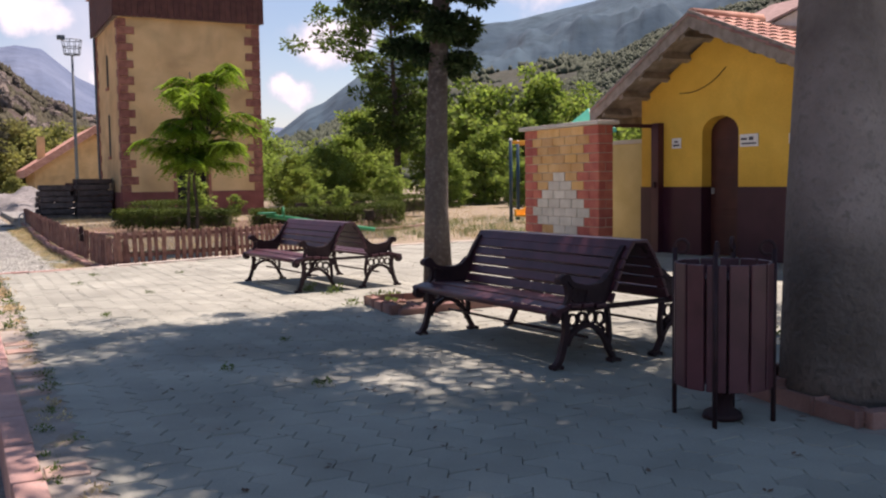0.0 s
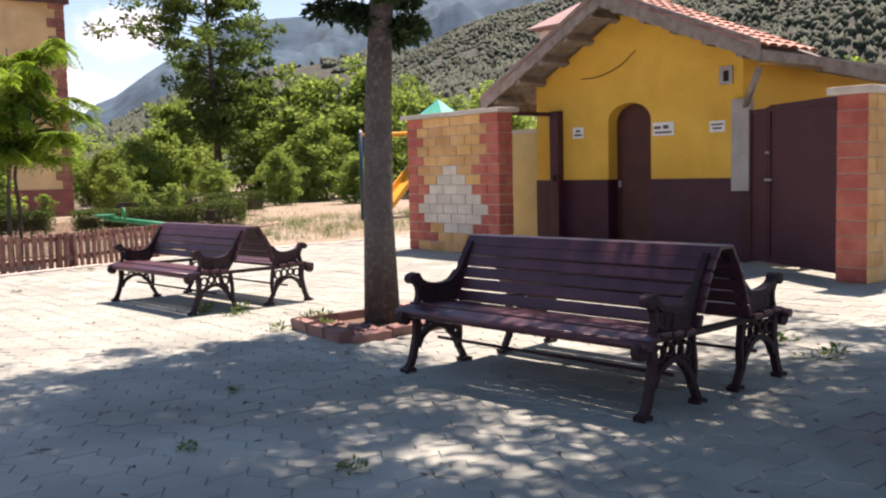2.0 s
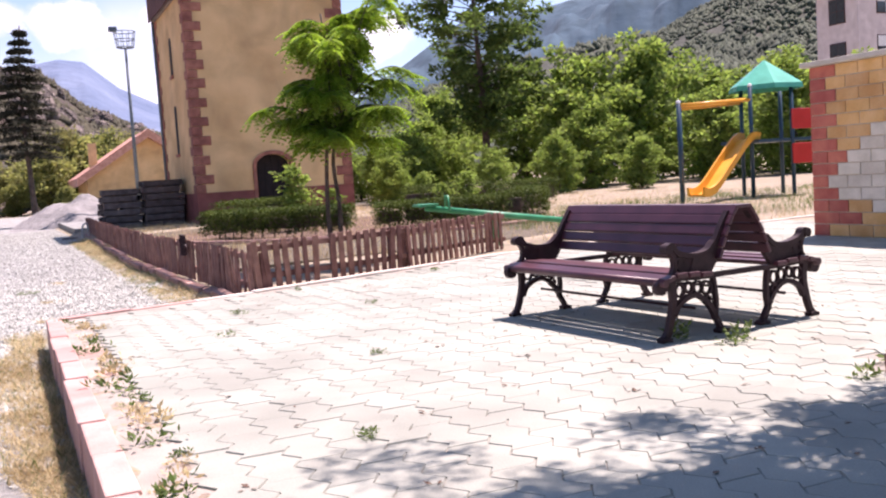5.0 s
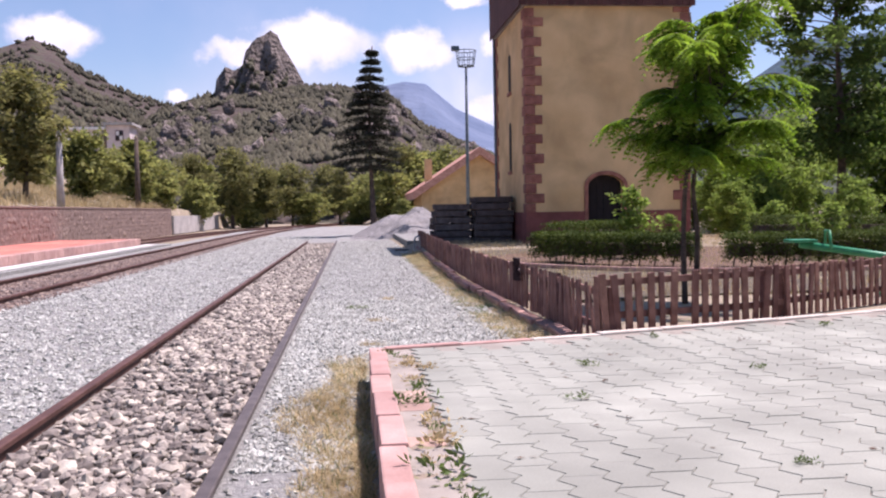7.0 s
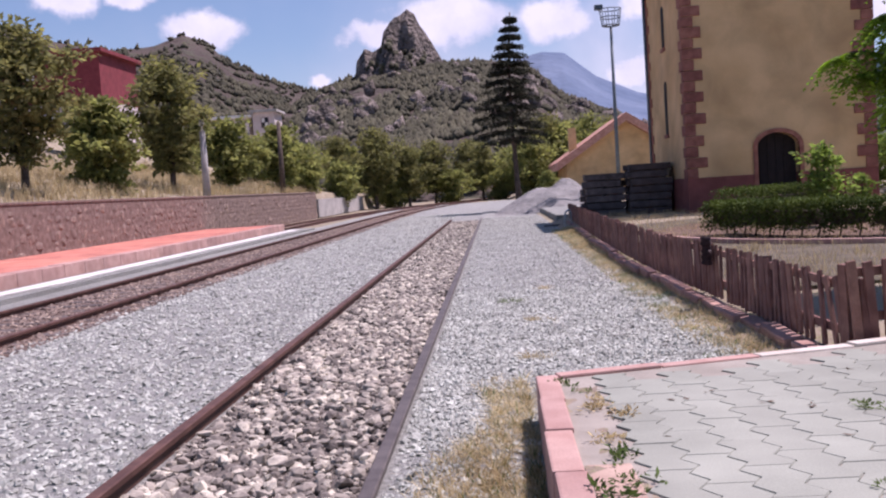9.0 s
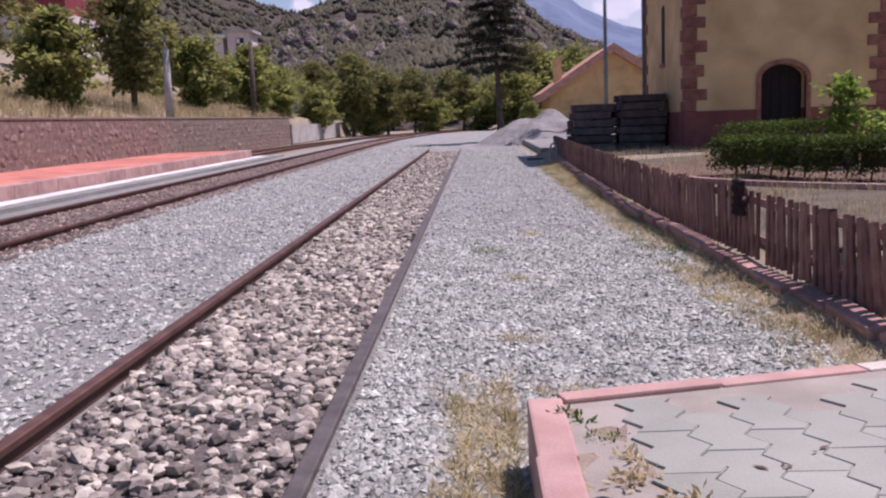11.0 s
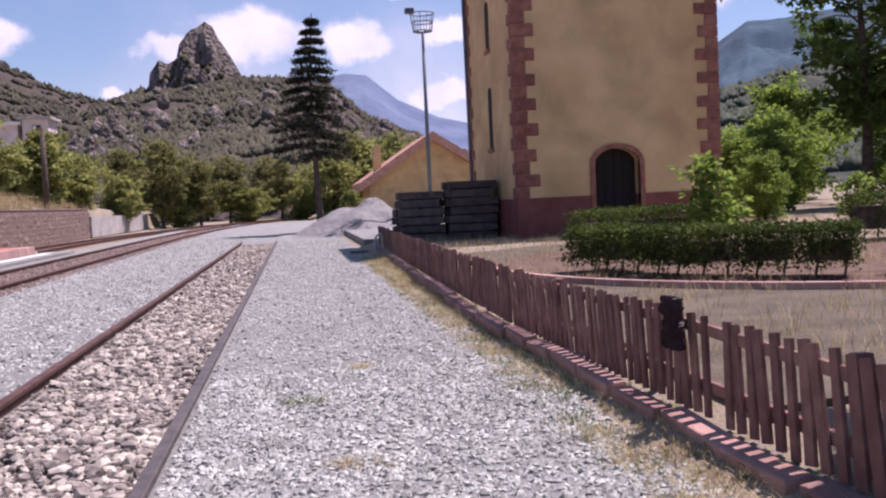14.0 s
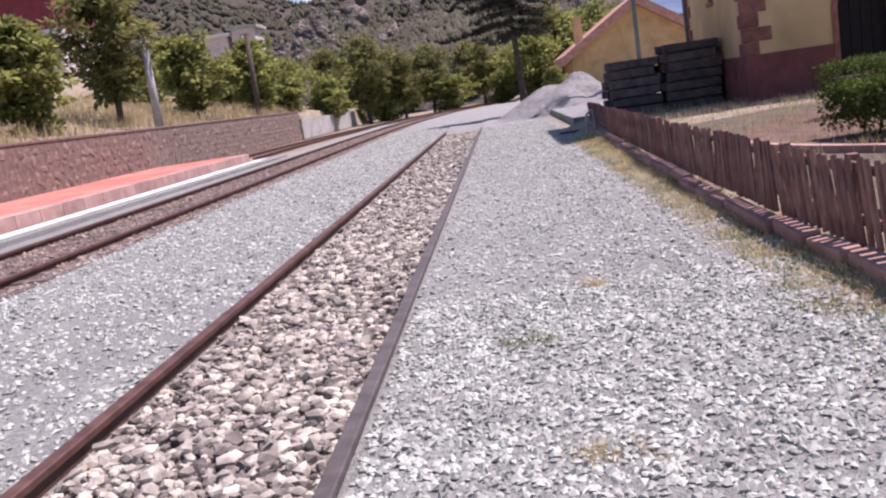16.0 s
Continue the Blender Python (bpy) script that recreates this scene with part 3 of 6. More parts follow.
bm = bmesh.new()
outline = [(0.93, -14)] + [(24, -14), (24, 14.9)] + [(x, y) for x, y in list(zip(EDGE_X, EDGE_Y))[::-1]][1:-1] + [(0.93, 11.97)]
prism(bm, outline, "z", -0.45, -0.0085)
pavement = tag_setting(part("pavement", bm, M_JOINT), "grey interlocking concrete block pavement with sandy joints", "pavement")

PL, PW, PA = 0.37, 0.185, 0.030
ZIG = [(0, 0), (0.125, 1), (0.375, -1), (0.5, 0), (0.625, 1), (0.875, -1), (1, 0)]
PV_OUT = ([(PA * w, PL * u) for u, w in ZIG] + [(PW + PA * w, PL * u) for u, w in ZIG[::-1]])[::-1]
NP = len(PV_OUT)
PV_C = np.array(PV_OUT).mean(0)


def paver_verts():
    o = np.array(PV_OUT)
    top = PV_C + (o - PV_C) * (1 - np.array([0.05, 0.026]))
    low = PV_C + (o - PV_C) * (1 - np.array([0.014, 0.007]))
    return np.concatenate([np.c_[top, np.zeros(NP)], np.c_[low, np.full(NP, -0.007)]])


PVV = paver_verts()
PVQ = [[k, (k + 1) % NP, NP + (k + 1) % NP, NP + k][::-1] for k in range(NP)]
PVQ += [[k, k + 1, NP - 2 - k, NP - 1 - k] for k in range(NP // 2 - 1)]
PVQ = np.array(PVQ)
singles, joined = [], []
for j in range(int(10.6 / PW)):
    x = 1.17 + j * PW
    for i in range(int(20.6 / PL)):
        y = -5.4 + (i - 0.5 * (j % 2)) * PL
        if y + PL + 0.06 > edge_y(x + 0.05):
            continue
        if 4.34 < x + PW and x < 5.44 and 5.22 < y + PL and y < 6.08:
            continue
        if 4.5 < x + PW and x < 5.62 and 0.16 < y + PL and y < 1.42:
            continue
        z = random.gauss(0, 0.0012)
        (singles if 1.3 < x < 4.2 and 4.0 < y < 10.2 and len(singles) < 295 else joined).append((x, y, z))
pv = np.array(joined)
v = (PVV[None] + pv[:, None, :])
tilt = rng.normal(0, 0.008, (len(pv), 1))
v[:, :, 2] += (v[:, :, 0] - pv[:, None, 0]) * tilt
f = PVQ[None] + (np.arange(len(pv)) * len(PVV))[:, None, None]
np_part("laid_pavers", v.reshape(-1, 3), f.reshape(-1, 4), M_PAVER, pavement)["kind"] = "stuff"

# kerb along the pavement's open side, with a sunken strip of pink blocks behind it
kerb = tag_setting(new("kerb"), "weathered pink concrete kerb stones beside dry grass", "kerb")
y = 12.0
k = 0
while y > -8:
    ln = 0.62
    dx = random.gauss(0, 0.006)
    b = boxed("kerb_stone", 0.815 + dx, 0.945 + dx, y - ln + 0.006, y - 0.004, -0.34, 0.012 + random.gauss(0, 0.005), M_KERB, kerb, bev=0.012)
    y -= ln
    k += 1
for i in range(22):
    x0 = 0.95 + i * 0.62
    y0, y1 = float(edge_y(x0)), float(edge_y(x0 + 0.62))
    if 2.4 < x0 + 0.3 < 30:
        mm = Matrix.Translation((x0, y0, 0)) @ Matrix.Rotation(math.atan2(y1 - y0, 0.62), 4, "Z")
        boxed("edging_stone", 0.004, math.hypot(0.62, y1 - y0) - 0.004, -0.05, 0.05, -0.2, 0.012 + random.gauss(0, 0.006), M_COPING, kerb, bev=0.01, m=mm)
    else:
        mm = Matrix.Translation((x0, y0, 0)) @ Matrix.Rotation(math.atan2(y1 - y0, 0.62), 4, "Z")
        boxed("edging_stone", 0.004, math.hypot(0.62, y1 - y0) - 0.004, -0.05, 0.05, -0.2, 0.006 + random.gauss(0, 0.008), M_KERB if i < 2 else M_COPING, kerb, bev=0.01, m=mm)
strip_bed = np.array([(x, y) for y in np.linspace(-6, 11.9, 150) for x in np.linspace(0.946, 1.17, 6)])
sz = np.array([-0.012 + 0.016 * noise.fractal(Vector((x * 6, y * 6, 0)), 1, 2, 4) for x, y in strip_bed])
si = np.arange(900).reshape(150, 6)
sf = np.stack([si[:-1, :-1], si[:-1, 1:], si[1:, 1:], si[1:, :-1]], -1).reshape(-1, 4)
tag_setting(np_part("strip_soil", np.c_[strip_bed, sz], sf, M_GROUND, smooth=True), "sandy brown soil filling the strip behind a kerb", "soil")
strip_row = tag_setting(new("edge_strip"), "sunken strip of dusty pink blocks behind a kerb", "paving")
for i in range(64):
    if random.random() < 0.25:
        continue
    yy = 11.88 - i * 0.2
    boxed("block", 0.955, 1.135, yy - 0.192, yy, -0.12, -0.012 + random.gauss(0, 0.008), M_BLOCK, strip_row, bev=0.008)

# ---- hills and mountains ----
def ridge(name, prof, dist, near_r, material, label, rough=0.06, steps=26, power=1.3, seed=0, na=220, back=0.25):
    """A hillside whose crest stands at the given bearings and heights (degrees) at a distance."""
    az = np.array([p[0] for p in prof], float)
    el = np.array([p[1] for p in prof], float)
    a = np.linspace(az[0], az[-1], na)
    crest = dist * np.tan(np.radians(np.interp(a, az, el)))
    rows = []
    fr = list(np.linspace(0, 1, steps)) + [1 + back * 0.4, 1 + back]
    for s in fr:
        r = near_r + (dist - near_r) * s
        row = []
        for k2, aa in enumerate(a):
            h = crest[k2] * (s ** power if s <= 1 else 1 - (s - 1) / back * 0.9)
            x, y = math.sin(radians(aa)) * r, math.cos(radians(aa)) * r
            q = Vector((x / dist * 9 + seed * 7, y / dist * 9, seed * 3.1))
            am = min(1.0, 4 * s) * (min(1.0, (1 - s) * 5) if s <= 1 else 0.1) + 0.06
            h += crest[k2] * rough * am * (noise.fractal(q, 1.0, 2.1, 6) + 0.5 * noise.fractal(q * 4, 1.0, 2.1, 4))
            row.append((x + 0.7, y + 6.0, h + 1.0 if s > 0 else -2.0))
        rows.append(row)
    n1, n2 = len(rows), na
    ii = np.arange(n1 * n2).reshape(n1, n2)
    fc = np.stack([ii[:-1, :-1], ii[:-1, 1:], ii[1:, 1:], ii[1:, :-1]], -1).reshape(-1, 4)
    ob = np_part(name, np.array(rows).reshape(-1, 3), fc, material, smooth=True)
    tag_setting(ob, label, "mountain" if dist > 1000 else "hill")
    return np.array(rows)


def scrub(name, rows, n, size, material, label, lo=0.1, hi=1.0, seed=1, zmax=1e9, bare=-0.25):
    """Round bushes and trees dotted over a hillside."""
    r2 = np.random.default_rng(seed)
    na, nb = rows.shape[0] - 3, rows.shape[1] - 1
    i = (lo + (hi - lo) * r2.random(n)) * na
    j = r2.random(n) * nb
    i0, j0 = i.astype(int), j.astype(int)
    fi, fj = (i - i0)[:, None], (j - j0)[:, None]
    p = rows[i0, j0] * (1 - fi) * (1 - fj) + rows[i0 + 1, j0] * fi * (1 - fj) + rows[i0, j0 + 1] * (1 - fi) * fj + rows[i0 + 1, j0 + 1] * fi * fj
    keep = np.array([noise.noise(Vector(q) * (0.12 / size)) + noise.noise(Vector(q) * (0.03 / size)) for q in p]) > bare
    p = p[keep & (p[:, 2] < zmax)]
    p[:, 2] += size * 0.3
    v, f = stones(r2, p, size, OCT_V if n > 10000 else ICO_V, OCT_F if n > 10000 else ICO_F, 1.3)
    tag_stuff(np_part(name, v, f, material, smooth=True), label, "scrub")


# the two farthest ridges carry their haze in the material colour
ridge("mountain_blue", [(-4, 6), (0, 7.0), (2, 7.5), (3.3, 7.75), (4.6, 7.6), (6.4, 6.1), (8.8, 4.95), (10.3, 4.6), (14, 3.6), (18, 3.3), (22, 3)], 3600, 1500, M_FAR, "blue distant mountain with haze in its colour", 0.05, seed=1)
ridge("mountain_far", [(15, 1.5), (17.6, 3.1), (19.3, 4.4), (20.3, 4.8), (22, 6.1), (24.5, 7.7), (26.9, 9.2), (29, 9.2), (31.5, 9.4), (36, 10.3), (38.1, 10.8), (39.4, 11.1), (42.8, 10.8), (46.9, 11.7), (49, 12.0), (53, 12.6), (57, 12.2), (64, 12)], 2600, 1000, M_FARG, "blue-green forested mountain with haze in its colour", 0.12, seed=2, steps=40, na=320)
rw = ridge("hill_mid", [(12, 1.2), (17, 2.2), (21, 3.6), (24.5, 5.2), (29.9, 6.4), (34.8, 7.2), (40, 7.4), (46, 7)], 1300, 500, M_WOODED, "grey-green wooded middle hillside", 0.10, seed=3)
scrub("hill_mid_trees", rw, 14000, 5.4, M_HILLTREE, "dark distant trees over a hillside", 0.15, 1.0, 5)
rw = ridge("hill_wooded", [(26, 1.5), (30, 3.5), (34.7, 5.5), (38, 7.3), (40.5, 8.6), (43.3, 9.5), (46.2, 10), (50, 11.4), (56, 12.6), (62, 14.5), (72, 16), (90, 17), (115, 15)], 620, 130, M_WOODED, "pine-wooded hillside with bare earth patches", 0.08, seed=4)
scrub("hillside_pines", rw, 66000, 1.35, M_HILLTREE, "dense dark pines over a hillside", 0.06, 1.0, 6, bare=-0.55)
rw = ridge("hill_left", [(-75, 12), (-50, 12), (-36, 11.5), (-27.6, 10.4), (-24.8, 9.5), (-21.8, 9.0), (-19.5, 9.2), (-17.8, 9.8), (-16.6, 9.4), (-15.5, 8.4), (-12.5, 6.9), (-10.2, 6.3), (-8, 4.5), (-5, 2)], 520, 150, M_HILL, "scrub-dotted brown hill", 0.05, seed=5)
scrub("hill_left_scrub", rw, 18000, 1.5, M_SCRUB, "olive scrub dotted over a brown hill", 0.06, 1.0, 7)
rw = ridge("hill_crag", [(-16, 2.0), (-13, 4.6), (-11, 6.0), (-9, 6.7), (-7.7, 7.1), (-5, 7.4), (-2.6, 7.5), (-0.4, 7.4), (2.3, 7.0), (3.3, 6.2), (4.4, 5.1), (6, 4.4), (7.5, 3.8), (10, 2.6), (14, 1.5)], 430, 120, M_HILL, "scrub-covered slope below a crag", 0.07, seed=6)
scrub("hill_crag_scrub", rw, 26000, 1.25, M_SCRUB, "olive scrub over a rocky slope", 0.06, 1.0, 8)
scrub("hill_crag_rocks", rw, 350, 2.4, M_ROCK, "pale limestone outcrops on a scrubby slope", 0.35, 0.95, 18)
rw = ridge("crag", [(-8.5, 5.4), (-8.0, 6.6), (-7.8, 7.9), (-7.3, 8.5), (-6.8, 8.35), (-6.3, 8.6), (-6.1, 9.4), (-5.6, 10.0), (-5.0, 10.4), (-4.6, 10.75), (-4.2, 10.5), (-3.9, 9.8), (-3.3, 8.9), (-2.7, 7.8), (-2.2, 6.9), (-1.7, 6)], 418, 345, M_ROCK, "steep grey limestone crag", 0.36, steps=46, power=0.8, seed=7, back=0.08, na=300)
scrub("crag_scrub", rw, 330, 1.3, M_SCRUB, "olive scrub on the ledges of a crag", 0.15, 0.85, 9)


# ---- trees ----
def tree(name, at, height, label, leafm, barkm, seed, trunk_r=0.15, clear=0.3, spread=0.35, nclump=60, nleaf=9000, leaf=(0.16, 0.08), shape="round", lean=(0, 0), clump=0.42, group="", droop=0.1, sprigs=0):
    """A tapered trunk, limbs that fork from it and a crown of leaf clumps."""
    r2 = np.random.default_rng(seed)
    t = thing(name, at, label, "tree", group)
    pts, rad = [], []
    for i in range(9):
        s = i / 8
        pts.append((lean[0] * s * s + 0.03 * height * math.sin(3.1 * s + seed) * s, lean[1] * s * s + 0.03 * height * math.cos(2.3 * s + seed) * s - 0.03 * height * math.cos(seed) * s * 0, height * 0.95 * s - 0.05))
        rad.append(trunk_r * (1.18 if i == 0 else 1.0) * (1 - 0.86 * s) + 0.008)
    bm = bmesh.new()
    tube(bm, pts, rad, 12)
    for vv in bm.verts:
        vv.co += Vector((noise.noise(vv.co * 3), noise.noise(vv.co * 3 + Vector((9, 0, 0))), 0)) * trunk_r * 0.2
    centres, radii = [], []
    for i in range(nclump):
        s = clear + (1 - clear) * (i + r2.random()) / nclump
        a = i * 2.4 + r2.normal(0, 0.4)
        if shape == "cone":
            tier = math.floor((s - clear) / (1 - clear) * 15) / 15
            s = clear + (1 - clear) * min(0.985, tier + 0.012 * r2.random())
        u = (s - clear) / (1 - clear)
        if shape == "round":
            reach = math.sin(math.pi * min(0.97, 0.12 + 0.86 * u)) ** 0.7
        elif shape == "cone":
            reach = (1 - u) ** 0.95 * (0.72 + 0.28 * min(1.0, u * 6)) + 0.03
        else:
            reach = 0.62 + 0.42 * math.sin(math.pi * u) - 0.28 * u ** 5
        reach *= spread * height * (r2.uniform(0.75, 1.08) if shape == "cone" else r2.uniform(0.40, 1.08) * (1 + 0.55 * noise.noise(Vector((math.cos(a) * 1.3, math.sin(a) * 1.3, s * 3.2 + seed)))))
        k = s * 8
        i0 = min(7, int(k))
        p0 = Vector(pts[i0]).lerp(Vector(pts[i0 + 1]), k - i0)
        rise = {"round": 0.30, "cone": -0.06, "umbrella": 0.15}[shape]
        tip = p0 + Vector((math.cos(a) * reach, math.sin(a) * reach, reach * rise * r2.uniform(0.2, 1.6)))
        mid = p0.lerp(tip, 0.5) + Vector((0, 0, 0.06 * reach))
        tube(bm, [p0, mid, tip], [trunk_r * 0.30 * (1 - 0.7 * s), trunk_r * 0.17 * (1 - 0.6 * s), 0.006], 5, False)
        if shape == "cone":
            for q in (0.22, 0.42, 0.6, 0.78, 0.95):
                centres.append((p0.lerp(tip, q) + Vector((0, 0, -0.10 * reach * q * q)))[:])
                radii.append(clump * (0.6 + 0.5 * (1 - u)) * (1.15 - 0.4 * q) * r2.uniform(0.8, 1.2))
        else:
            for q in (0.5, 0.8, 1.0):
                c = p0.lerp(tip, q) + Vector(r2.normal(0, 0.32, 3)) * clump * Vector((1, 1, 0.6)).length * 0.8
                centres.append(c[:])
                radii.append(clump * r2.uniform(0.45, 1.1))
    for i in range(sprigs):
        zz = 2.45 + 1.7 * i / max(1, sprigs)
        k = zz / (height * 0.95) * 8
        i0 = int(k)
        p0 = Vector(pts[i0]).lerp(Vector(pts[i0 + 1]), k - i0)
        a = i * 2.2
        ln = (0.28 + 0.9 * min(1.0, i / 8)) * r2.uniform(0.75, 1.2)
        side = Vector((math.cos(a), math.sin(a), 0.12))
        for q in (0.3, 0.5, 0.7, 0.88, 1.0):
            centres.append((p0 + side * q * ln + Vector(r2.normal(0, 0.05, 3)))[:])
            radii.append(0.13 + 0.05 * q)
        tube(bm, [p0, Vector(centres[-1])], [0.018, 0.006], 5, False)
    part("trunk", bm, barkm, t)
    v, f = leaves(r2, centres, radii, nleaf, leaf[0], leaf[1], droop, 0.2 if shape == "cone" else 0.5)
    np_part("crown", v, f, leafm, t)
    return t


# pines over the seats
tree("pine_tree", (5.02, 0.82, 0), 9.6, "large pine with a thick grey flaking trunk in a kerbed bed", M_PINE, M_BARK, 11, 0.31, 0.41, 0.38, 78, 44000, (0.14, 0.044), "round", clump=0.62, lean=(1.5, 0.9))
tree("pine_tree", (9.3, 0.3, 0), 9.0, "tall pine shading the pavement and benches", M_PINE, M_BARK, 23, 0.2, 0.45, 0.36, 90, 52000, (0.14, 0.044), "round", clump=0.52, lean=(-0.6, 1.9))
tree("pine_tree", (5.0, 5.76, 0), 8.2, "pine with a straight grey trunk in a kerbed planter", M_PINE, M_BARKP, 12, 0.125, 0.50, 0.235, 100, 105000, (0.065, 0.032), "round", lean=(-0.55, -1.75), clump=0.40, sprigs=15)
tree("broadleaf_tree", (15.6, 4.12, 0), 9, "tall dark-trunked tree beside a wall", M_LEAFD, M_BARKD, 13, 0.175, 0.36, 0.32, 60, 14000, (0.2, 0.1), "round", clump=0.6)
def acacia(at, label):
    """Two thin stems, arching boughs and drooping feathery fronds of small leaflets."""
    r2 = np.random.default_rng(14)
    t = thing("acacia_tree", at, label, "tree")
    stems = [[(-0.06, 0, -0.05), (-0.07, 0.02, 0.8), (-0.03, 0.0, 1.6), (0.1, 0, 2.4), (0.05, 0.1, 3.4)], [(0.07, 0.03, -0.05), (0.09, 0.0, 0.8), (0.06, 0.02, 1.5), (0.3, -0.05, 2.3), (0.5, -0.1, 3.1)]]
    bm = bmesh.new()
    for st in stems:
        tube(bm, spline(st, 5), [0.038 - 0.0013 * k for k in range(21)], 8)
    tips = []
    for i in range(58):
        st = stems[i % 2]
        z0 = r2.uniform(1.5, 3.0)
        p0 = Vector((np.interp(z0, [q[2] for q in st], [q[0] for q in st]), np.interp(z0, [q[2] for q in st], [q[1] for q in st]), z0))
        a = i * 2.4 + r2.normal(0, 0.3)
        ln = (0.92 if z0 < 2.2 else 0.72) * r2.uniform(0.35, 1.1)
        rise = r2.uniform(0.1, 0.8) * ln + (0.25 if z0 > 2.4 else 0)
        d = Vector((math.cos(a), math.sin(a), 0))
        bough = spline([p0, p0 + d * ln * 0.4 + Vector((0, 0, rise * 0.75)), p0 + d * ln * 0.8 + Vector((0, 0, rise)), p0 + d * ln * 1.05 + Vector((0, 0, rise * 0.8))], 4)
        tube(bm, bough, [0.014 - 0.0009 * k for k in range(len(bough))], 5, False)
        tips += [(q, d) for q in bough[3:]]
    part("trunk", bm, M_BARKD, t)
    vs = []
    for q, d in tips:
        for k in range(6):
            a = r2.uniform(0, 6.283)
            u = (Vector((math.cos(a), math.sin(a), 0)) + d * 0.6).normalized()
            fl = r2.uniform(0.16, 0.30)
            sag = r2.uniform(0.3, 1.2)
            w = Vector((-u.y, u.x, 0))
            for m in range(1, 10):
                f_ = m / 9
                c = q + u * fl * f_ + Vector((0, 0, -sag * fl * f_ * f_))
                for sgn in (-1, 1):
                    lf = w * sgn * 0.075 * math.sin(0.5 + 2.4 * f_) + u * 0.02 + Vector((0, 0, -0.02 - 0.02 * r2.random()))
                    vs += [c[:], (c + lf * 0.5 + u * 0.015)[:], (c + lf)[:], (c + lf * 0.5 - u * 0.015)[:]]
    np_part("crown", vs, np.arange(len(vs)).reshape(-1, 4), M_ACACIA, t)


acacia((4.62, 15.2, -0.06), "young two-stemmed acacia with drooping feathery bright leaves behind a picket fence")
tree("locust_tree", (22.0, 44.0, 0), 12.2, "tall dark spreading locust tree in dry grass", M_LEAFD, M_BARKD, 15, 0.24, 0.28, 0.36, 60, 19000, (0.26, 0.14), "umbrella", clump=0.66)
tree("cedar_tree", (1.95, 58.0, -0.28), 11.3, "tall dark layered cedar beside a railway", M_CEDAR, M_BARKD, 16, 0.17, 0.36, 0.215, 110, 26000, (0.2, 0.05), "cone", clump=0.27, droop=0.12)
far_tree = tree("broadleaf_tree", (26.0, 42.0, 0), 6.2, "bright green bushy tree in a row beyond dry grass", M_LEAF, M_BARKD, 17, 0.16, 0.08, 0.45, 60, 9500, (0.29, 0.17), "round", clump=0.75, group="trees beyond the playground")
for x, y, s, a in ((16.5, 47, 0.42, 40), (13.6, 50, 0.36, 140), (19.5, 50, 0.5, 100), (18.5, 60, 0.6, 200), (15.5, 62, 0.5, 250), (29, 41, 1.0, 300), (33, 40, 0.9, 20), (29.5, 36, 0.72, 150), (33, 35, 0.8, 80), (37, 40, 1.05, 250), (42, 38, 1.0, 10), (36, 47, 1.15, 120), (47, 40, 1.0, 50), (24, 38, 0.6, 330), (26.5, 48, 0.9, 70), (17, 34, 0.3, 15), (20.5, 35, 0.36, 95), (14.2, 37, 0.3, 185), (23, 33, 0.33, 275), (12.6, 42, 0.33, 60), (27, 11, 0.6, 25), (31, 13, 0.72, 130), (35.5, 13.5, 0.75, 220), (30.5, 9, 0.55, 310), (37, 10, 0.7, 60), (33, 17, 0.8, 190), (24, 6.2, 0.42, 20), (26.5, 4.4, 0.5, 160), (28.5, 6.8, 0.6, 260), (31, 3.0, 0.62, 75), (34, 5.5, 0.7, 330), (15.0, 40, 0.42, 35), (18, 44, 0.5, 145), (21, 49, 0.62, 255), (16, 52, 0.6, 5), (13, 57, 0.55, 115), (24, 54, 0.85, 225), (28, 60, 1.0, 335), (20, 64, 0.9, 65)):
    c = copy_thing(far_tree, pose(x, y, 0, 0, 0, a))
    c.scale = (s, s, s * random.uniform(0.85, 1.1))
bush = tree("broadleaf_tree", (-14.9, 43.8, 1.5), 4.0, "leafy green tree above a stone retaining wall", M_LEAFM, M_BARKD, 18, 0.11, 0.16, 0.40, 44, 5500, (0.27, 0.16), "round", clump=0.5, group="trees above the wall")
dark = tree("broadleaf_tree", (-14.8, 51.4, 1.5), 6.4, "dark green tree above a stone retaining wall", M_LEAFO, M_BARKD, 19, 0.16, 0.26, 0.33, 50, 6500, (0.31, 0.16), "round", clump=0.62, group="trees above the wall")

thicket = tree("broadleaf_tree", (-11.0, 104.0, 0.2), 5.0, "dense dusty green thicket beside the railway", M_LEAFM, M_BARKD, 41, 0.12, 0.02, 0.55, 60, 5500, (0.36, 0.22), "round", clump=0.75, group="thicket by the tracks")


def bearing(az, d, src, s, rot):
    x, y = 0.65 + d * math.sin(radians(az)), 7.0 + d * math.cos(radians(az))
    c = copy_thing(src, pose(x, y, float(ground_z(x, y)) - 0.1, 0, 0, rot))
    c.scale = (s, s, s)


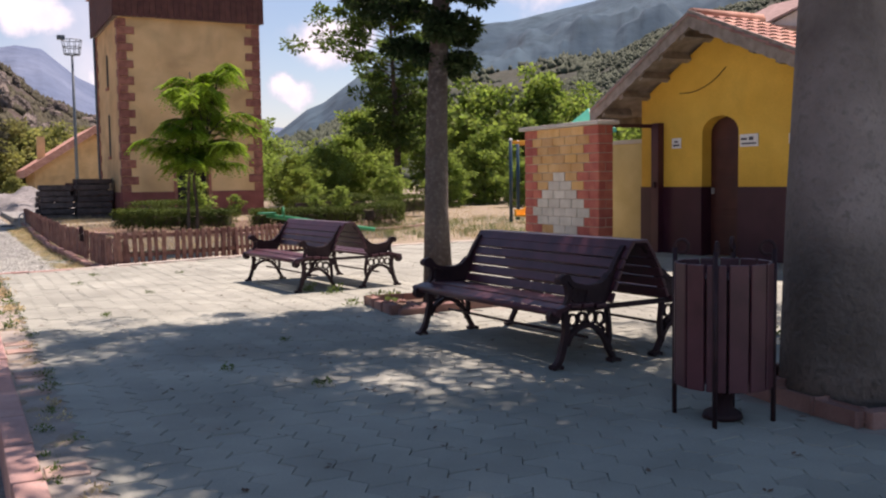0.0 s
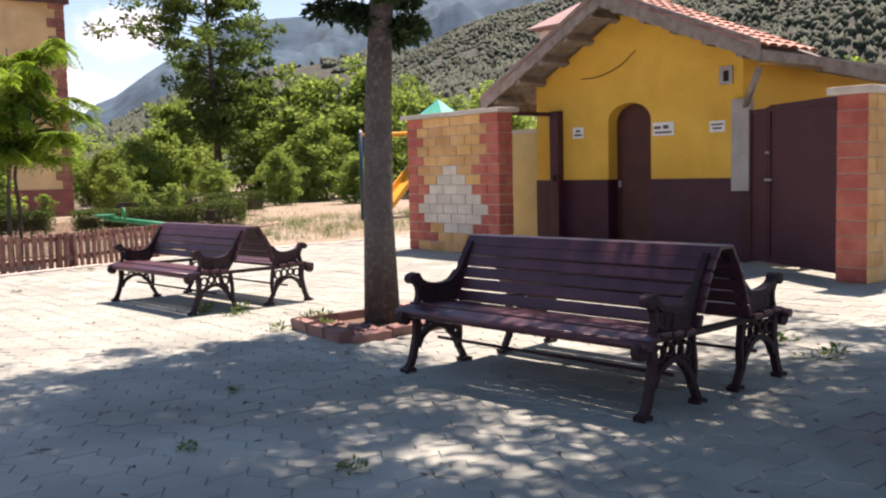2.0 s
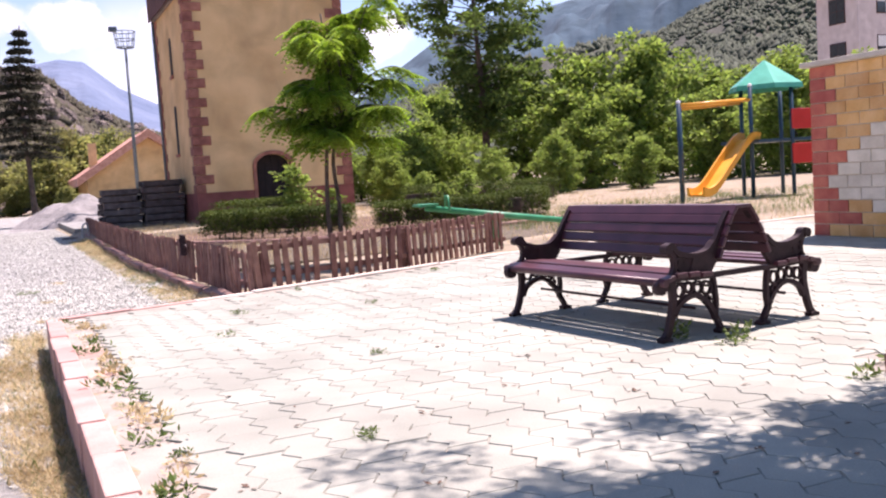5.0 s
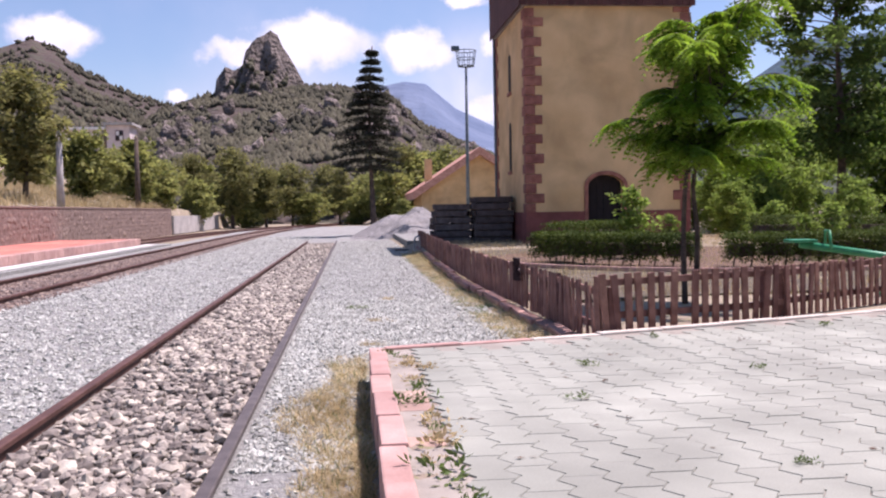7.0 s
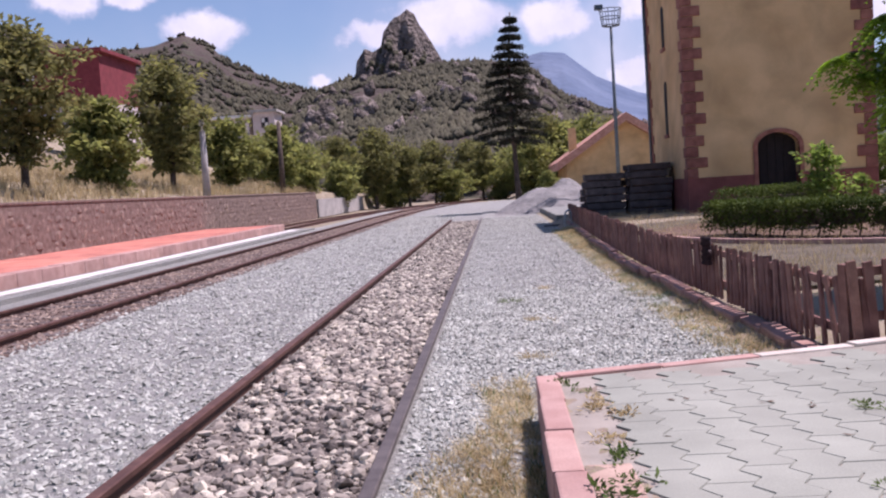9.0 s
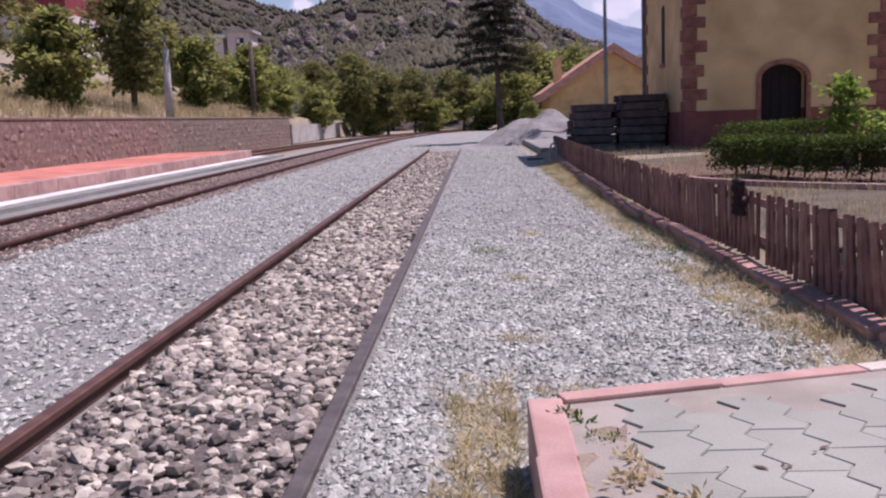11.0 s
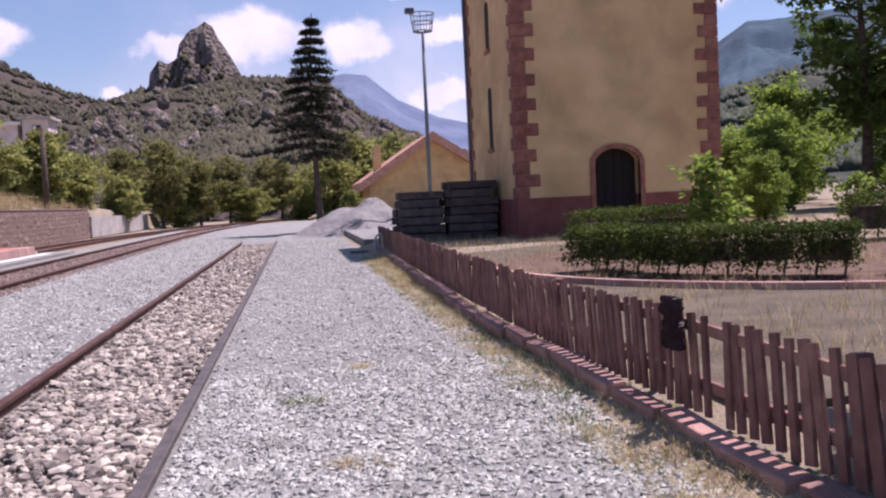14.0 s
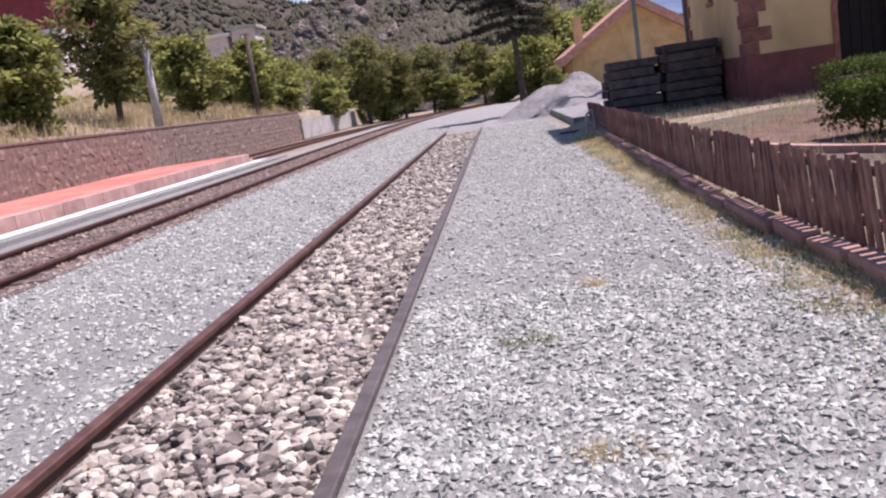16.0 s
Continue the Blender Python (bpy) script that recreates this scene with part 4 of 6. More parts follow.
for az, d, src, s, rot in ((-27.2, 33, dark, 0.85, 80), (-33, 34, bush, 1.1, 60), (-15.8, 56, bush, 1.05, 210), (-12.9, 66, bush, 1.15, 290), (-11.2, 70, bush, 0.7, 20), (-9.3, 80, bush, 1.0, 140), (-7.2, 90, dark, 1.15, 70), (-6.3, 92, thicket, 0.6, 25), (-8.7, 118, bush, 1.5, 25), (-4.9, 124, bush, 1.7, 205), (-1.4, 128, dark, 1.2, 305), (1.2, 126, bush, 1.6, 65), (-5.2, 92, dark, 0.9, 250), (-3.6, 98, dark, 1.0, 300), (-2.6, 97, thicket, 0.7, 190), (-0.7, 104, dark, 0.95, 45), (0.3, 101, thicket, 0.65, 145), (2.4, 100, thicket, 1.2, 330), (3.2, 104, dark, 1.3, 210), (4.2, 106, thicket, 1.5, 300), (5.4, 108, thicket, 1.6, 20), (3.2, 78, bush, 0.55, 170), (-14.4, 74, thicket, 0.7, 75), (-11.6, 84, thicket, 0.75, 160), (-18.5, 66, thicket, 0.6, 10), (-12.6, 92, bush, 1.0, 33), (-17.4, 84, bush, 1.1, 93), (-9.4, 110, dark, 1.0, 273), (-23.6, 62, bush, 1.0, 53), (7.0, 118, dark, 1.3, 80)):
    bearing(az, d, src, s, rot)

# ---- water tower ----
def water_tower():
    t = thing("water_tower", (6.32, 34.5, -0.12), "square ochre rendered tower with reddish quoins and dark brown timber top", "tower")
    W, D, H = 4.95, 5.6, 7.1
    bm = bmesh.new()
    for x0, x1, y0, y1 in ((0, 1.84, 0, 0.5), (2.94, W, 0, 0.5), (0, 0.5, 0.5, D), (W - 0.5, W, 0.5, D), (0.5, W - 0.5, D - 0.5, D)):
        boxed("wall", x0, x1, y0, y1, 1.02, H, M_TOWER, t)
    arch = [(1.84, H), (1.84, 1.75)] + [(2.39 - 0.55 * math.cos(a), 1.75 + 0.36 * math.sin(a)) for a in np.linspace(0.1, math.pi - 0.1, 14)] + [(2.94, 1.75), (2.94, H)]
    prism(bm, arch, "y", 0.001, 0.499)
    part("wall", bm, M_TOWER, t)
    bm = bmesh.new()
    for x0, x1, y0, y1 in ((-0.03, 1.84, -0.03, 0.5), (2.94, W + 0.03, -0.03, 0.5), (-0.03, 0.5, 0.5, D + 0.03), (W - 0.5, W + 0.03, 0.5, D + 0.03)):
        boxed("plinth", x0, x1, y0, y1, 0, 1.02, M_TDADO, t, label="maroon painted plinth")
    ring = [(2.39 - 0.55 * math.cos(a), 1.75 + 0.36 * math.sin(a)) for a in np.linspace(0, math.pi, 13)]
    outer = [(2.39 - 0.66 * math.cos(a), 1.76 + 0.46 * math.sin(a)) for a in np.linspace(0, math.pi, 13)]
    prism(bm, [(1.73, 0)] + outer + [(3.05, 0), (2.94, 0)] + ring[::-1] + [(1.84, 0)], "y", -0.05, 0.12)
    part("door_surround", bm, M_QUOIN, t, "brown stone arched door surround")
    # door and boards take the near-black, so the recess shade is painted
    door = boxed("door", 1.85, 2.93, 0.3, 0.36, 0.05, 2.2, M_DARK, t, label="timber door with deep shade put into its colour")
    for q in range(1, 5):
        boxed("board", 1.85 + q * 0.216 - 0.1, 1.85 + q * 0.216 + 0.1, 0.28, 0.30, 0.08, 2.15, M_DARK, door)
    # quoins on each corner, long and short in turn
    for cx, cy, sx, sy in ((0, 0, 1, 1), (W, 0, -1, 1), (0, D, 1, -1)):
        z, i = 1.02, 0
        while z < H - 0.1:
            h = random.uniform(0.26, 0.31)
            lx, ly = (0.50, 0.26) if i % 2 else (0.27, 0.46)
            lx, ly = lx * random.uniform(0.9, 1.1), ly * random.uniform(0.9, 1.1)
            x0, x1 = sorted((cx - sx * 0.035, cx + sx * lx))
            y0, y1 = sorted((cy - sy * 0.035, cy + sy * ly))
            boxed("quoin_stone", x0, x1, y0, y1, z, min(H, z + h - 0.012), M_QUOIN, t, bev=0.02)
            z += h
            i += 1
    # slits are flat near-black plates; their inner shade is only colour
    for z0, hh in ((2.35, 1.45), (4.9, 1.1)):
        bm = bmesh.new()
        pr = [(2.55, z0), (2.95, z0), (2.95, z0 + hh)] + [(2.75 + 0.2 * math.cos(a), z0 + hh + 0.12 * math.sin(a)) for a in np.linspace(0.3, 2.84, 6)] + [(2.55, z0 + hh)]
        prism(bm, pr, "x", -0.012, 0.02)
        s = part("slit_window", bm, M_DARK, t, "narrow arched slit window, inner shade in its colour")
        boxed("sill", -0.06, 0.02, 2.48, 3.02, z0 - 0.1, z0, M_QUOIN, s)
    # timber tank house on top
    bm = bmesh.new()
    box(bm, -0.16, W + 0.16, -0.16, D + 0.16, H + 0.12, H + 1.5)
    top = part("tank_house", bm, M_CLAD, t, "dark brown timber-clad tank house")
    n = 26
    for i in range(n):
        x = -0.16 + (W + 0.32) * i / n
        boxed("board", x + 0.006, x + (W + 0.32) / n - 0.006, -0.19, -0.16, H, H + 1.5, M_CLAD, top)
        y = -0.16 + (D + 0.32) * i / n
        boxed("board", -0.19, -0.16, y + 0.006, y + (D + 0.32) / n - 0.006, H, H + 1.5, M_CLAD, top)
    boxed("ledge", -0.1, W + 0.1, -0.1, D + 0.1, H, H + 0.12, M_WOODGREY, t, label="grey timber ledge")
    bm = bmesh.new()
    b = [bm.verts.new(p) for p in ((-0.3, -0.3, H + 1.5), (W + 0.3, -0.3, H + 1.5), (W + 0.3, D + 0.3, H + 1.5), (-0.3, D + 0.3, H + 1.5))]
    a = bm.verts.new((W / 2, D / 2, H + 2.3))
    bm.faces.new(b[::-1])
    for k in range(4):
        bm.faces.new((b[k], b[(k + 1) % 4], a))
    part("roof", bm, M_TILE, t)
    bm = tube(bmesh.new(), [(-0.05, D - 0.1, 0.1), (-0.08, D - 0.1, H)], 0.05, 8)
    part("downpipe", bm, M_POLE, t)
    return t


water_tower().scale = (1.085, 1.085, 1.08)

# ---- stacked sleepers, gravel mound, mast, hut ----
def sleeper_stack(at, w, nz, seed):
    """Sleepers in layers, each layer on two cross bearers, ends not quite in line."""
    r2 = random.Random(seed)
    for k in range(nz):
        z = at[2] + 0.10 + k * 0.232
        for i in range(5):
            b = boxed("stacked_sleeper", -w / 2, w / 2, -0.13, 0.13, -0.095, 0.095, M_SLEEPER, bev=0.014)
            tagged(b, "old dark timber sleeper in a stack beside a tower", "sleeper", "stacked sleepers")
            b.matrix_world = pose(at[0] + r2.gauss(0, 0.06), at[1] + i * 0.29, z, 0, 0, r2.gauss(0, 1.5))
        if k < nz - 1:
            for x in (-0.29, 0.29):
                b = boxed("stacking_batten", -0.28, 0.28, 0.12, 1.3, -0.02, 0.02, M_SLEEPER)
                tagged(b, "thick dark batten between stacked sleepers", "batten", "stacking battens")
                b.matrix_world = pose(at[0] + x + r2.gauss(0, 0.04), at[1] - 0.12, z + 0.116)


sleeper_stack((4.15, 36.9, -0.06), 1.22, 6, 3)
sleeper_stack((5.5, 36.6, -0.06), 1.3, 7, 4)
bm = bmesh.new()
bmesh.ops.create_grid(bm, x_segments=40, y_segments=40, size=1)
for q in bm.verts:
    r = q.co.length
    h = max(0.0, 1 - r) ** 0.85 * 1.5 * (1 + 0.35 * noise.noise(q.co * 3)) + 0.05 * noise.noise(q.co * 14)
    q.co = Vector((q.co.x * 3.3, q.co.y * 4.2, h - 0.04))
mound = part("gravel_mound", bm, M_MOUND)
mound.matrix_world = pose(3.9, 54.0, -0.22)
tag_stuff(mound, "heap of grey gravel beside the track", "gravel")


def light_mast():
    t = thing("light_mast", (6.6, 52.2, -0.08), "slim blue-grey steel light mast with a basket platform", "mast")
    part("pole", tube(bmesh.new(), [(0, 0, 0), (0, 0, 4), (0, 0, 7.5)], [0.09, 0.075, 0.055], 12), M_POLE, t)
    for z, r in ((7.52, 0.36), (8.2, 0.46), (7.86, 0.41)):
        part("basket_ring", tube(bmesh.new(), [(r * math.cos(a), r * math.sin(a), z) for a in np.linspace(0, 2 * math.pi, 25)], 0.022, 6), M_POLE, t)
    for a in np.linspace(0, 2 * math.pi, 11)[:-1]:
        part("basket_bar", tube(bmesh.new(), [(0.36 * math.cos(a), 0.36 * math.sin(a), 7.52), (0.46 * math.cos(a), 0.46 * math.sin(a), 8.2)], 0.015, 5), M_POLE, t)
        part("basket_spoke", tube(bmesh.new(), [(0, 0, 7.48), (0.36 * math.cos(a), 0.36 * math.sin(a), 7.52)], 0.018, 5), M_POLE, t)
    lamp = boxed("floodlight", -0.66, -0.30, -0.14, 0.14, 8.2, 8.42, M_POLE, t, bev=0.05, label="dark floodlight head")
    boxed("lens", -0.62, -0.34, -0.16, -0.14, 8.23, 8.38, M_GLASS, lamp)

    return t


light_mast().scale = (1.12, 1.12, 1.12)


def gable_house(name, at, w, d, wall_h, rise, wallm, label, chimney=None, over=0.45, rz=0.0, thick=0.34):
    """A house whose gable faces -y, with a tiled roof and eaves."""
    t = thing(name, at, label, "house", rz=rz)
    part("wall", prism(bmesh.new(), [(0, 0), (w, 0), (w, wall_h), (w / 2, wall_h + rise), (0, wall_h)], "y", 0, d), wallm, t)
    for s in (-1, 1):
        sl = rise / (w / 2)
        e = w / 2 + over
        prof = [(w / 2, wall_h + rise + 0.02), (w / 2 + s * e, wall_h + rise - sl * e + 0.02), (w / 2 + s * e, wall_h + rise - sl * e + thick), (w / 2, wall_h + rise + thick)]
        part("roof", prism(bmesh.new(), prof, "y", -over, d + over), M_TILE, t)
    if chimney:
        cx, cy, ch = chimney
        boxed("chimney", cx - 0.35, cx + 0.35, cy - 0.35, cy + 0.35, wall_h * 0.6, ch, wallm, t)
    return t


hut = gable_house("railway_hut", (7.2, 92.0, -0.45), 10.8, 12, 3.1, 3.5, M_TOWER, "low ochre building with red tiled gable roof and chimney", (0.8, 2.0, 6.4), over=0.9, thick=0.75)
boxed("door", 2.6, 3.5, -0.04, 0.0, 0.0, 2.0, M_DOOR, hut)
boxed("window", 5.2, 6.1, -0.04, 0.0, 1.0, 2.0, M_GLASS, hut)


# ---- picket fence on a pink kerb ----
def picket_run(t, p0, p1, pitch, height, zb, seed, side=1):
    r2 = random.Random(seed)
    d = Vector((p1[0] - p0[0], p1[1] - p0[1], 0))
    ln = d.length
    a = math.atan2(d.y, d.x)
    base = Matrix.Translation((p0[0], p0[1], 0)) @ Matrix.Rotation(a, 4, "Z")
    me = None
    n = int(ln / pitch)
    for i in range(n):
        if r2.random() < 0.03:
            continue
        if me is None:
            o = boxed("picket", -0.034, 0.034, -0.011, 0.011, 0, height, M_FENCE, t, bev=0.004)
            me = o.data
            for q in me.vertices:
                if q.co.z > height * 0.9 and abs(q.co.x) > 0.02:
                    q.co.z -= 0.03
        else:
            o = new("picket", me)
            o.parent = t
        lean = r2.gauss(0, 1.6) - side * ((12 + 4 * math.sin(i * 0.11 + seed)) if side < 0 else 6.5 * (0.5 + 0.5 * math.sin(i * 0.13 + seed)))
        o.matrix_world = base @ pose(i * pitch, -0.02 * side, zb + r2.gauss(0, 0.005), r2.gauss(0, 1.2) + 2.5 * math.sin(i * 0.07), lean, r2.gauss(0, 4)) @ Matrix.Diagonal((r2.uniform(0.85, 1.15), 1, r2.uniform(0.985, 1.015), 1))
    x = 0
    while x < ln:
        x1 = min(ln, x + 2.0)
        o = boxed("post", -0.034, 0.034, 0.03, 0.10, -0.15, height + zb - 0.05, M_FENCE, t, bev=0.006)
        o.matrix_world = base @ pose(x, 0 if side > 0 else -0.14, 0, 0, r2.gauss(0, 2), 0)
        for z in (0.14, height - 0.12):
            o = boxed("fence_rail", 0, x1 - x, 0.0, 0.03, -0.03, 0.03, M_FENCE, t, bev=0.004)
            o.matrix_world = base @ pose(x, 0 if side > 0 else -0.03, zb + z + r2.gauss(0, 0.008), 0, r2.gauss(0, 0.5), 0)
        x = x1


fence = thing("picket_fence", (2.92, 13.3, 0), "leaning weathered maroon wooden picket fence on a pink kerb", "fence")
fence.matrix_world = Matrix.Identity(4)
picket_run(fence, (2.93, 12.75), (2.74, 20.0), 0.118, 0.56, -0.13, 2, -1)
picket_run(fence, (2.74, 20.0), (2.80, 26.0), 0.1, 0.56, -0.13, 4, -1)
picket_run(fence, (2.80, 26.0), (3.08, 38.0), 0.09, 0.56, -0.13, 5, -1)
side_fence = thing("picket_fence", (2.9, 13.3, 0), "open weathered wooden picket fence beside a pavement", "fence")
side_fence.matrix_world = Matrix.Identity(4)
picket_run(side_fence, (2.93, 12.72), (5.0, 13.55), 0.128, 0.55, -0.02, 9)
picket_run(side_fence, (5.0, 13.55), (7.0, 14.75), 0.128, 0.55, -0.02, 12)
far_fence = thing("picket_fence", (19.0, 6.0, 0), "low brown picket fence at the far side of a pavement", "fence")
far_fence.matrix_world = Matrix.Identity(4)
picket_run(far_fence, (18.9, 6.6), (19.6, 0.4), 0.13, 0.42, 0.0, 15)
fkerb = tag_setting(new("fence_kerb"), "tilted pink concrete kerb stones under a picket fence", "kerb")
for i in range(36):
    y = 12.8 + i * 0.69
    boxed("kerb_stone", -0.07, 0.07, 0.01, 0.68, -0.14, 0.09, M_KERBD, fkerb, bev=0.02, m=pose(float(np.interp(y, [12.8, 20, 26, 38], [2.81, 2.63, 2.69, 2.97])) + random.gauss(0, 0.01), y, -0.22 + 0.02 * math.sin(y * 1.1) + random.gauss(0, 0.005), random.gauss(0, 1.0), -7 + random.gauss(0, 2), random.gauss(0, 0.6)))
bm = bmesh.new()
bmesh.ops.create_grid(bm, x_segments=14, y_segments=16, size=0.5)
for q in bm.verts:
    w = 0.33 * (1 - 0.5 * max(0, -q.co.y * 2)) * (1 + 0.3 * noise.noise(q.co * 5))
    q.co = Vector((0.03 * math.sin(q.co.y * 30 + q.co.x * 9) - 0.03, q.co.y * w * 1.2, q.co.x * 0.46 + 0.03 * noise.noise(q.co * 6)))
rag = part("rag", bm, M_IRON)
rag.modifiers.new("thickness", "SOLIDIFY").thickness = 0.012
rag.matrix_world = pose(2.77, 16.15, 0.34) @ Matrix.Diagonal((1, 0.62, 0.6, 1))
tagged(rag, "dark cloth rag hung over a picket fence", "rag")


# ---- benches ----
def double_bench(at, rz, label, first=0):
    t = thing("double_bench", at, label, "bench", "double benches", rz)
    L = 0.875
    seat = [(0.71, 0.425), (0.60, 0.445), (0.485, 0.44), (0.37, 0.43)]
    back = [(0.262, 0.475), (0.232, 0.555), (0.202, 0.632), (0.168, 0.707), (0.128, 0.778), (0.085, 0.838)]
    for s in (1, -1):
        for i, (x, z) in enumerate(seat):
            o = boxed("seat_slat", -0.05, 0.05, -L - 0.06, L + 0.06, -0.016, 0.016, M_BENCH, t, bev=0.008)
            o.matrix_local = pose(s * x, 0, z, 0, s * (14 if i == 0 else 0), 0)
        for i, (x, z) in enumerate(back):
            if i < first:
                continue
            o = boxed("back_slat", -0.014, 0.014, -L - 0.06, L + 0.06, -0.0375, 0.0375, M_BENCH, t, bev=0.009)
            o.matrix_local = pose(s * x, 0, z, 0, -s * (22 + 3 * i), 0)
        o = part("edge_roll", tube(bmesh.new(), [(0, -L - 0.06, 0), (0, L + 0.06, 0)], 0.028, 10), M_BENCH, t)
        o.matrix_local = pose(s * 0.755, 0, 0.405)
        part("stretcher", tube(bmesh.new(), [(s * 0.45, -L, 0.20), (s * 0.45, L, 0.20)], 0.011, 8), M_IRON, t)
    o = boxed("top_slat", -0.075, 0.075, -L - 0.06, L + 0.06, -0.012, 0.012, M_BENCH, t, bev=0.006)
    o.matrix_local = pose(0, 0, 0.868)
    for e in (-1, 1):
        y0, y1 = e * L - 0.02, e * L + 0.02
        fr = part("end_frame", strip(bmesh.new(), [(0.755, 0.41), (0.6, 0.418), (0.4, 0.408), (0.2, 0.41), (0, 0.41), (-0.2, 0.41), (-0.4, 0.408), (-0.6, 0.418), (-0.755, 0.41)], 0.034, y0, y1), M_IRON, t, "ornate dark cast iron end frame")
        for s in (1, -1):
            def P(*q):
                return [(s * p.x, p.z) for p in spline([(a, 0, b) for a, b in q], 5)]
            bm = bmesh.new()
            strip(bm, P((0.66, 0.40), (0.645, 0.30), (0.665, 0.18), (0.70, 0.07), (0.735, 0.02)), [0.05] * 6 + [0.044] * 15, y0, y1)
            strip(bm, P((0.69, 0.012), (0.735, 0.022), (0.775, 0.010)), 0.026, y0 - 0.012, y1 + 0.012)
            part("front_leg", bm, M_IRON, fr)
            bm = bmesh.new()
            strip(bm, P((0.645, 0.16), (0.60, 0.235), (0.50, 0.285), (0.40, 0.275), (0.31, 0.20), (0.245, 0.09), (0.205, 0.02)), 0.034, y0, y1)
            strip(bm, P((0.16, 0.010), (0.205, 0.022), (0.25, 0.012)), 0.026, y0 - 0.012, y1 + 0.012)
            part("rear_leg", bm, M_IRON, fr)
            bm = bmesh.new()
            strip(bm, P((0.27, 0.10), (0.25, 0.22), (0.27, 0.40)), 0.026, y0, y1)
            for cx, cz, rr in ((0.585, 0.335, 0.042), (0.50, 0.348, 0.036), (0.415, 0.34, 0.042), (0.335, 0.33, 0.045), (0.335, 0.245, 0.03)):
                strip(bm, [(s * (cx + rr * math.cos(a)), cz + rr * math.sin(a)) for a in np.linspace(0, 6.283, 13)], 0.015, y0 + 0.006, y1 - 0.006)
            part("scrollwork", bm, M_IRON, fr)
            bm = bmesh.new()
            sc = [(0.755 + 0.052 * math.exp(-0.16 * a) * math.cos(a + 1.6), 0.372 + 0.052 * math.exp(-0.16 * a) * math.sin(a + 1.6)) for a in np.linspace(0, 8.5, 22)]
            strip(bm, [(s * a, b) for a, b in sc], 0.022, y0, y1)
            strip(bm, P((0.655, 0.43), (0.625, 0.50), (0.63, 0.565), (0.655, 0.60)), 0.03, y0, y1)
            strip(bm, P((0.70, 0.60), (0.685, 0.640), (0.645, 0.645), (0.62, 0.61), (0.575, 0.583), (0.45, 0.56), (0.33, 0.575), (0.25, 0.64)), 0.036, y0 - 0.008, y1 + 0.008)
            for cx, cz, rr in ((0.575, 0.52, 0.04), (0.51, 0.505, 0.036)):
                strip(bm, [(s * (cx + rr * math.cos(a)), cz + rr * math.sin(a)) for a in np.linspace(0, 6.283, 11)], 0.014, y0 + 0.006, y1 - 0.006)
            prism(bm, [(s * a, b) for a, b in ((0.30, 0.43), (0.56, 0.43), (0.60, 0.49), (0.585, 0.565), (0.46, 0.55), (0.34, 0.57))], "y", y0 + 0.008, y1 - 0.008)
            prism(bm, [(s * (0.685 + 0.034 * math.cos(a)), 0.625 + 0.034 * math.sin(a)) for a in np.linspace(0, 6.283, 15)[:-1]], "y", y0 - 0.012, y1 + 0.012)
            part("armrest", bm, M_IRON, fr)
            part("seat_scroll", prism(bmesh.new(), [(s * (0.757 + 0.05 * math.cos(a)), 0.372 + 0.05 * math.sin(a)) for a in np.linspace(0, 6.283, 19)[:-1]], "y", y0 - 0.004, y1 + 0.004), M_IRON, fr)
            bm = bmesh.new()
            prism(bm, [(s * a, b) for a, b in ((0.50, 0.43), (0.30, 0.43), (0.245, 0.50), (0.20, 0.62), (0.14, 0.74), (0.07, 0.83), (0.12, 0.845), (0.19, 0.75), (0.26, 0.635), (0.34, 0.575), (0.46, 0.555))], "y", y0, y1)
            part("back_support", bm, M_IRON, fr)
    return t


double_bench((4.71, 3.22, 0), 4, "plum-brown slatted double bench with ornate iron ends in shade").scale = (0.93, 1, 0.93)
double_bench((4.63, 8.25, 0), 4.5, "plum-brown slatted double bench with iron ends in sun", 1).scale = (0.87, 0.91, 0.88)


# ---- litter bin ----
def litter_bin(at):
    t = thing("litter_bin", at, "round dark maroon slatted litter bin on a post", "bin")
    R = 0.225
    for i in range(14):
        a = 2 * math.pi * i / 14
        o = boxed("slat", -0.046, 0.046, -0.009, 0.009, 0.17, 0.775, M_BENCH, t, bev=0.006)
        o.matrix_local = Matrix.Rotation(a, 4, "Z") @ Matrix.Translation((0, R, 0))
    for z in (0.22, 0.70):
        part("hoop", tube(bmesh.new(), [((R - 0.02) * math.cos(a), (R - 0.02) * math.sin(a), z) for a in np.linspace(0, 6.2832, 25)], 0.012, 6), M_IRON, t)
    bm = bmesh.new()
    bmesh.ops.create_cone(bm, cap_ends=True, segments=20, radius1=R - 0.03, radius2=R - 0.03, depth=0.5, matrix=Matrix.Translation((0, 0, 0.45)))
    part("liner", bm, M_IRON, t)
    part("post", tube(bmesh.new(), [(0, 0, 0), (0, 0, 0.03), (0, 0, 0.05), (0, 0, 0.22)], [0.10, 0.09, 0.05, 0.05], 12), M_IRON, t)
    for a in (0.6, 2.2, 3.8, 5.4):
        x, y = (R + 0.012) * math.cos(a), (R + 0.012) * math.sin(a)
        b = part("corner_rod", tube(bmesh.new(), [(x, y, 0.0), (x, y, 0.84)], 0.012, 8), M_IRON, t)
        cx, cy = x * 0.86, y * 0.86
        bm = tube(bmesh.new(), [(cx + (x - cx) * math.cos(q), cy + (y - cy) * math.cos(q), 0.845 + 0.034 * math.sin(q)) for q in np.linspace(-0.3, 5.2, 17)], 0.009, 6)
        part("loop", bm, M_IRON, b, "curled iron loop")
    return t


litter_bin((4.13, 0.84, 0)).scale = (1.04, 1.04, 1.04)


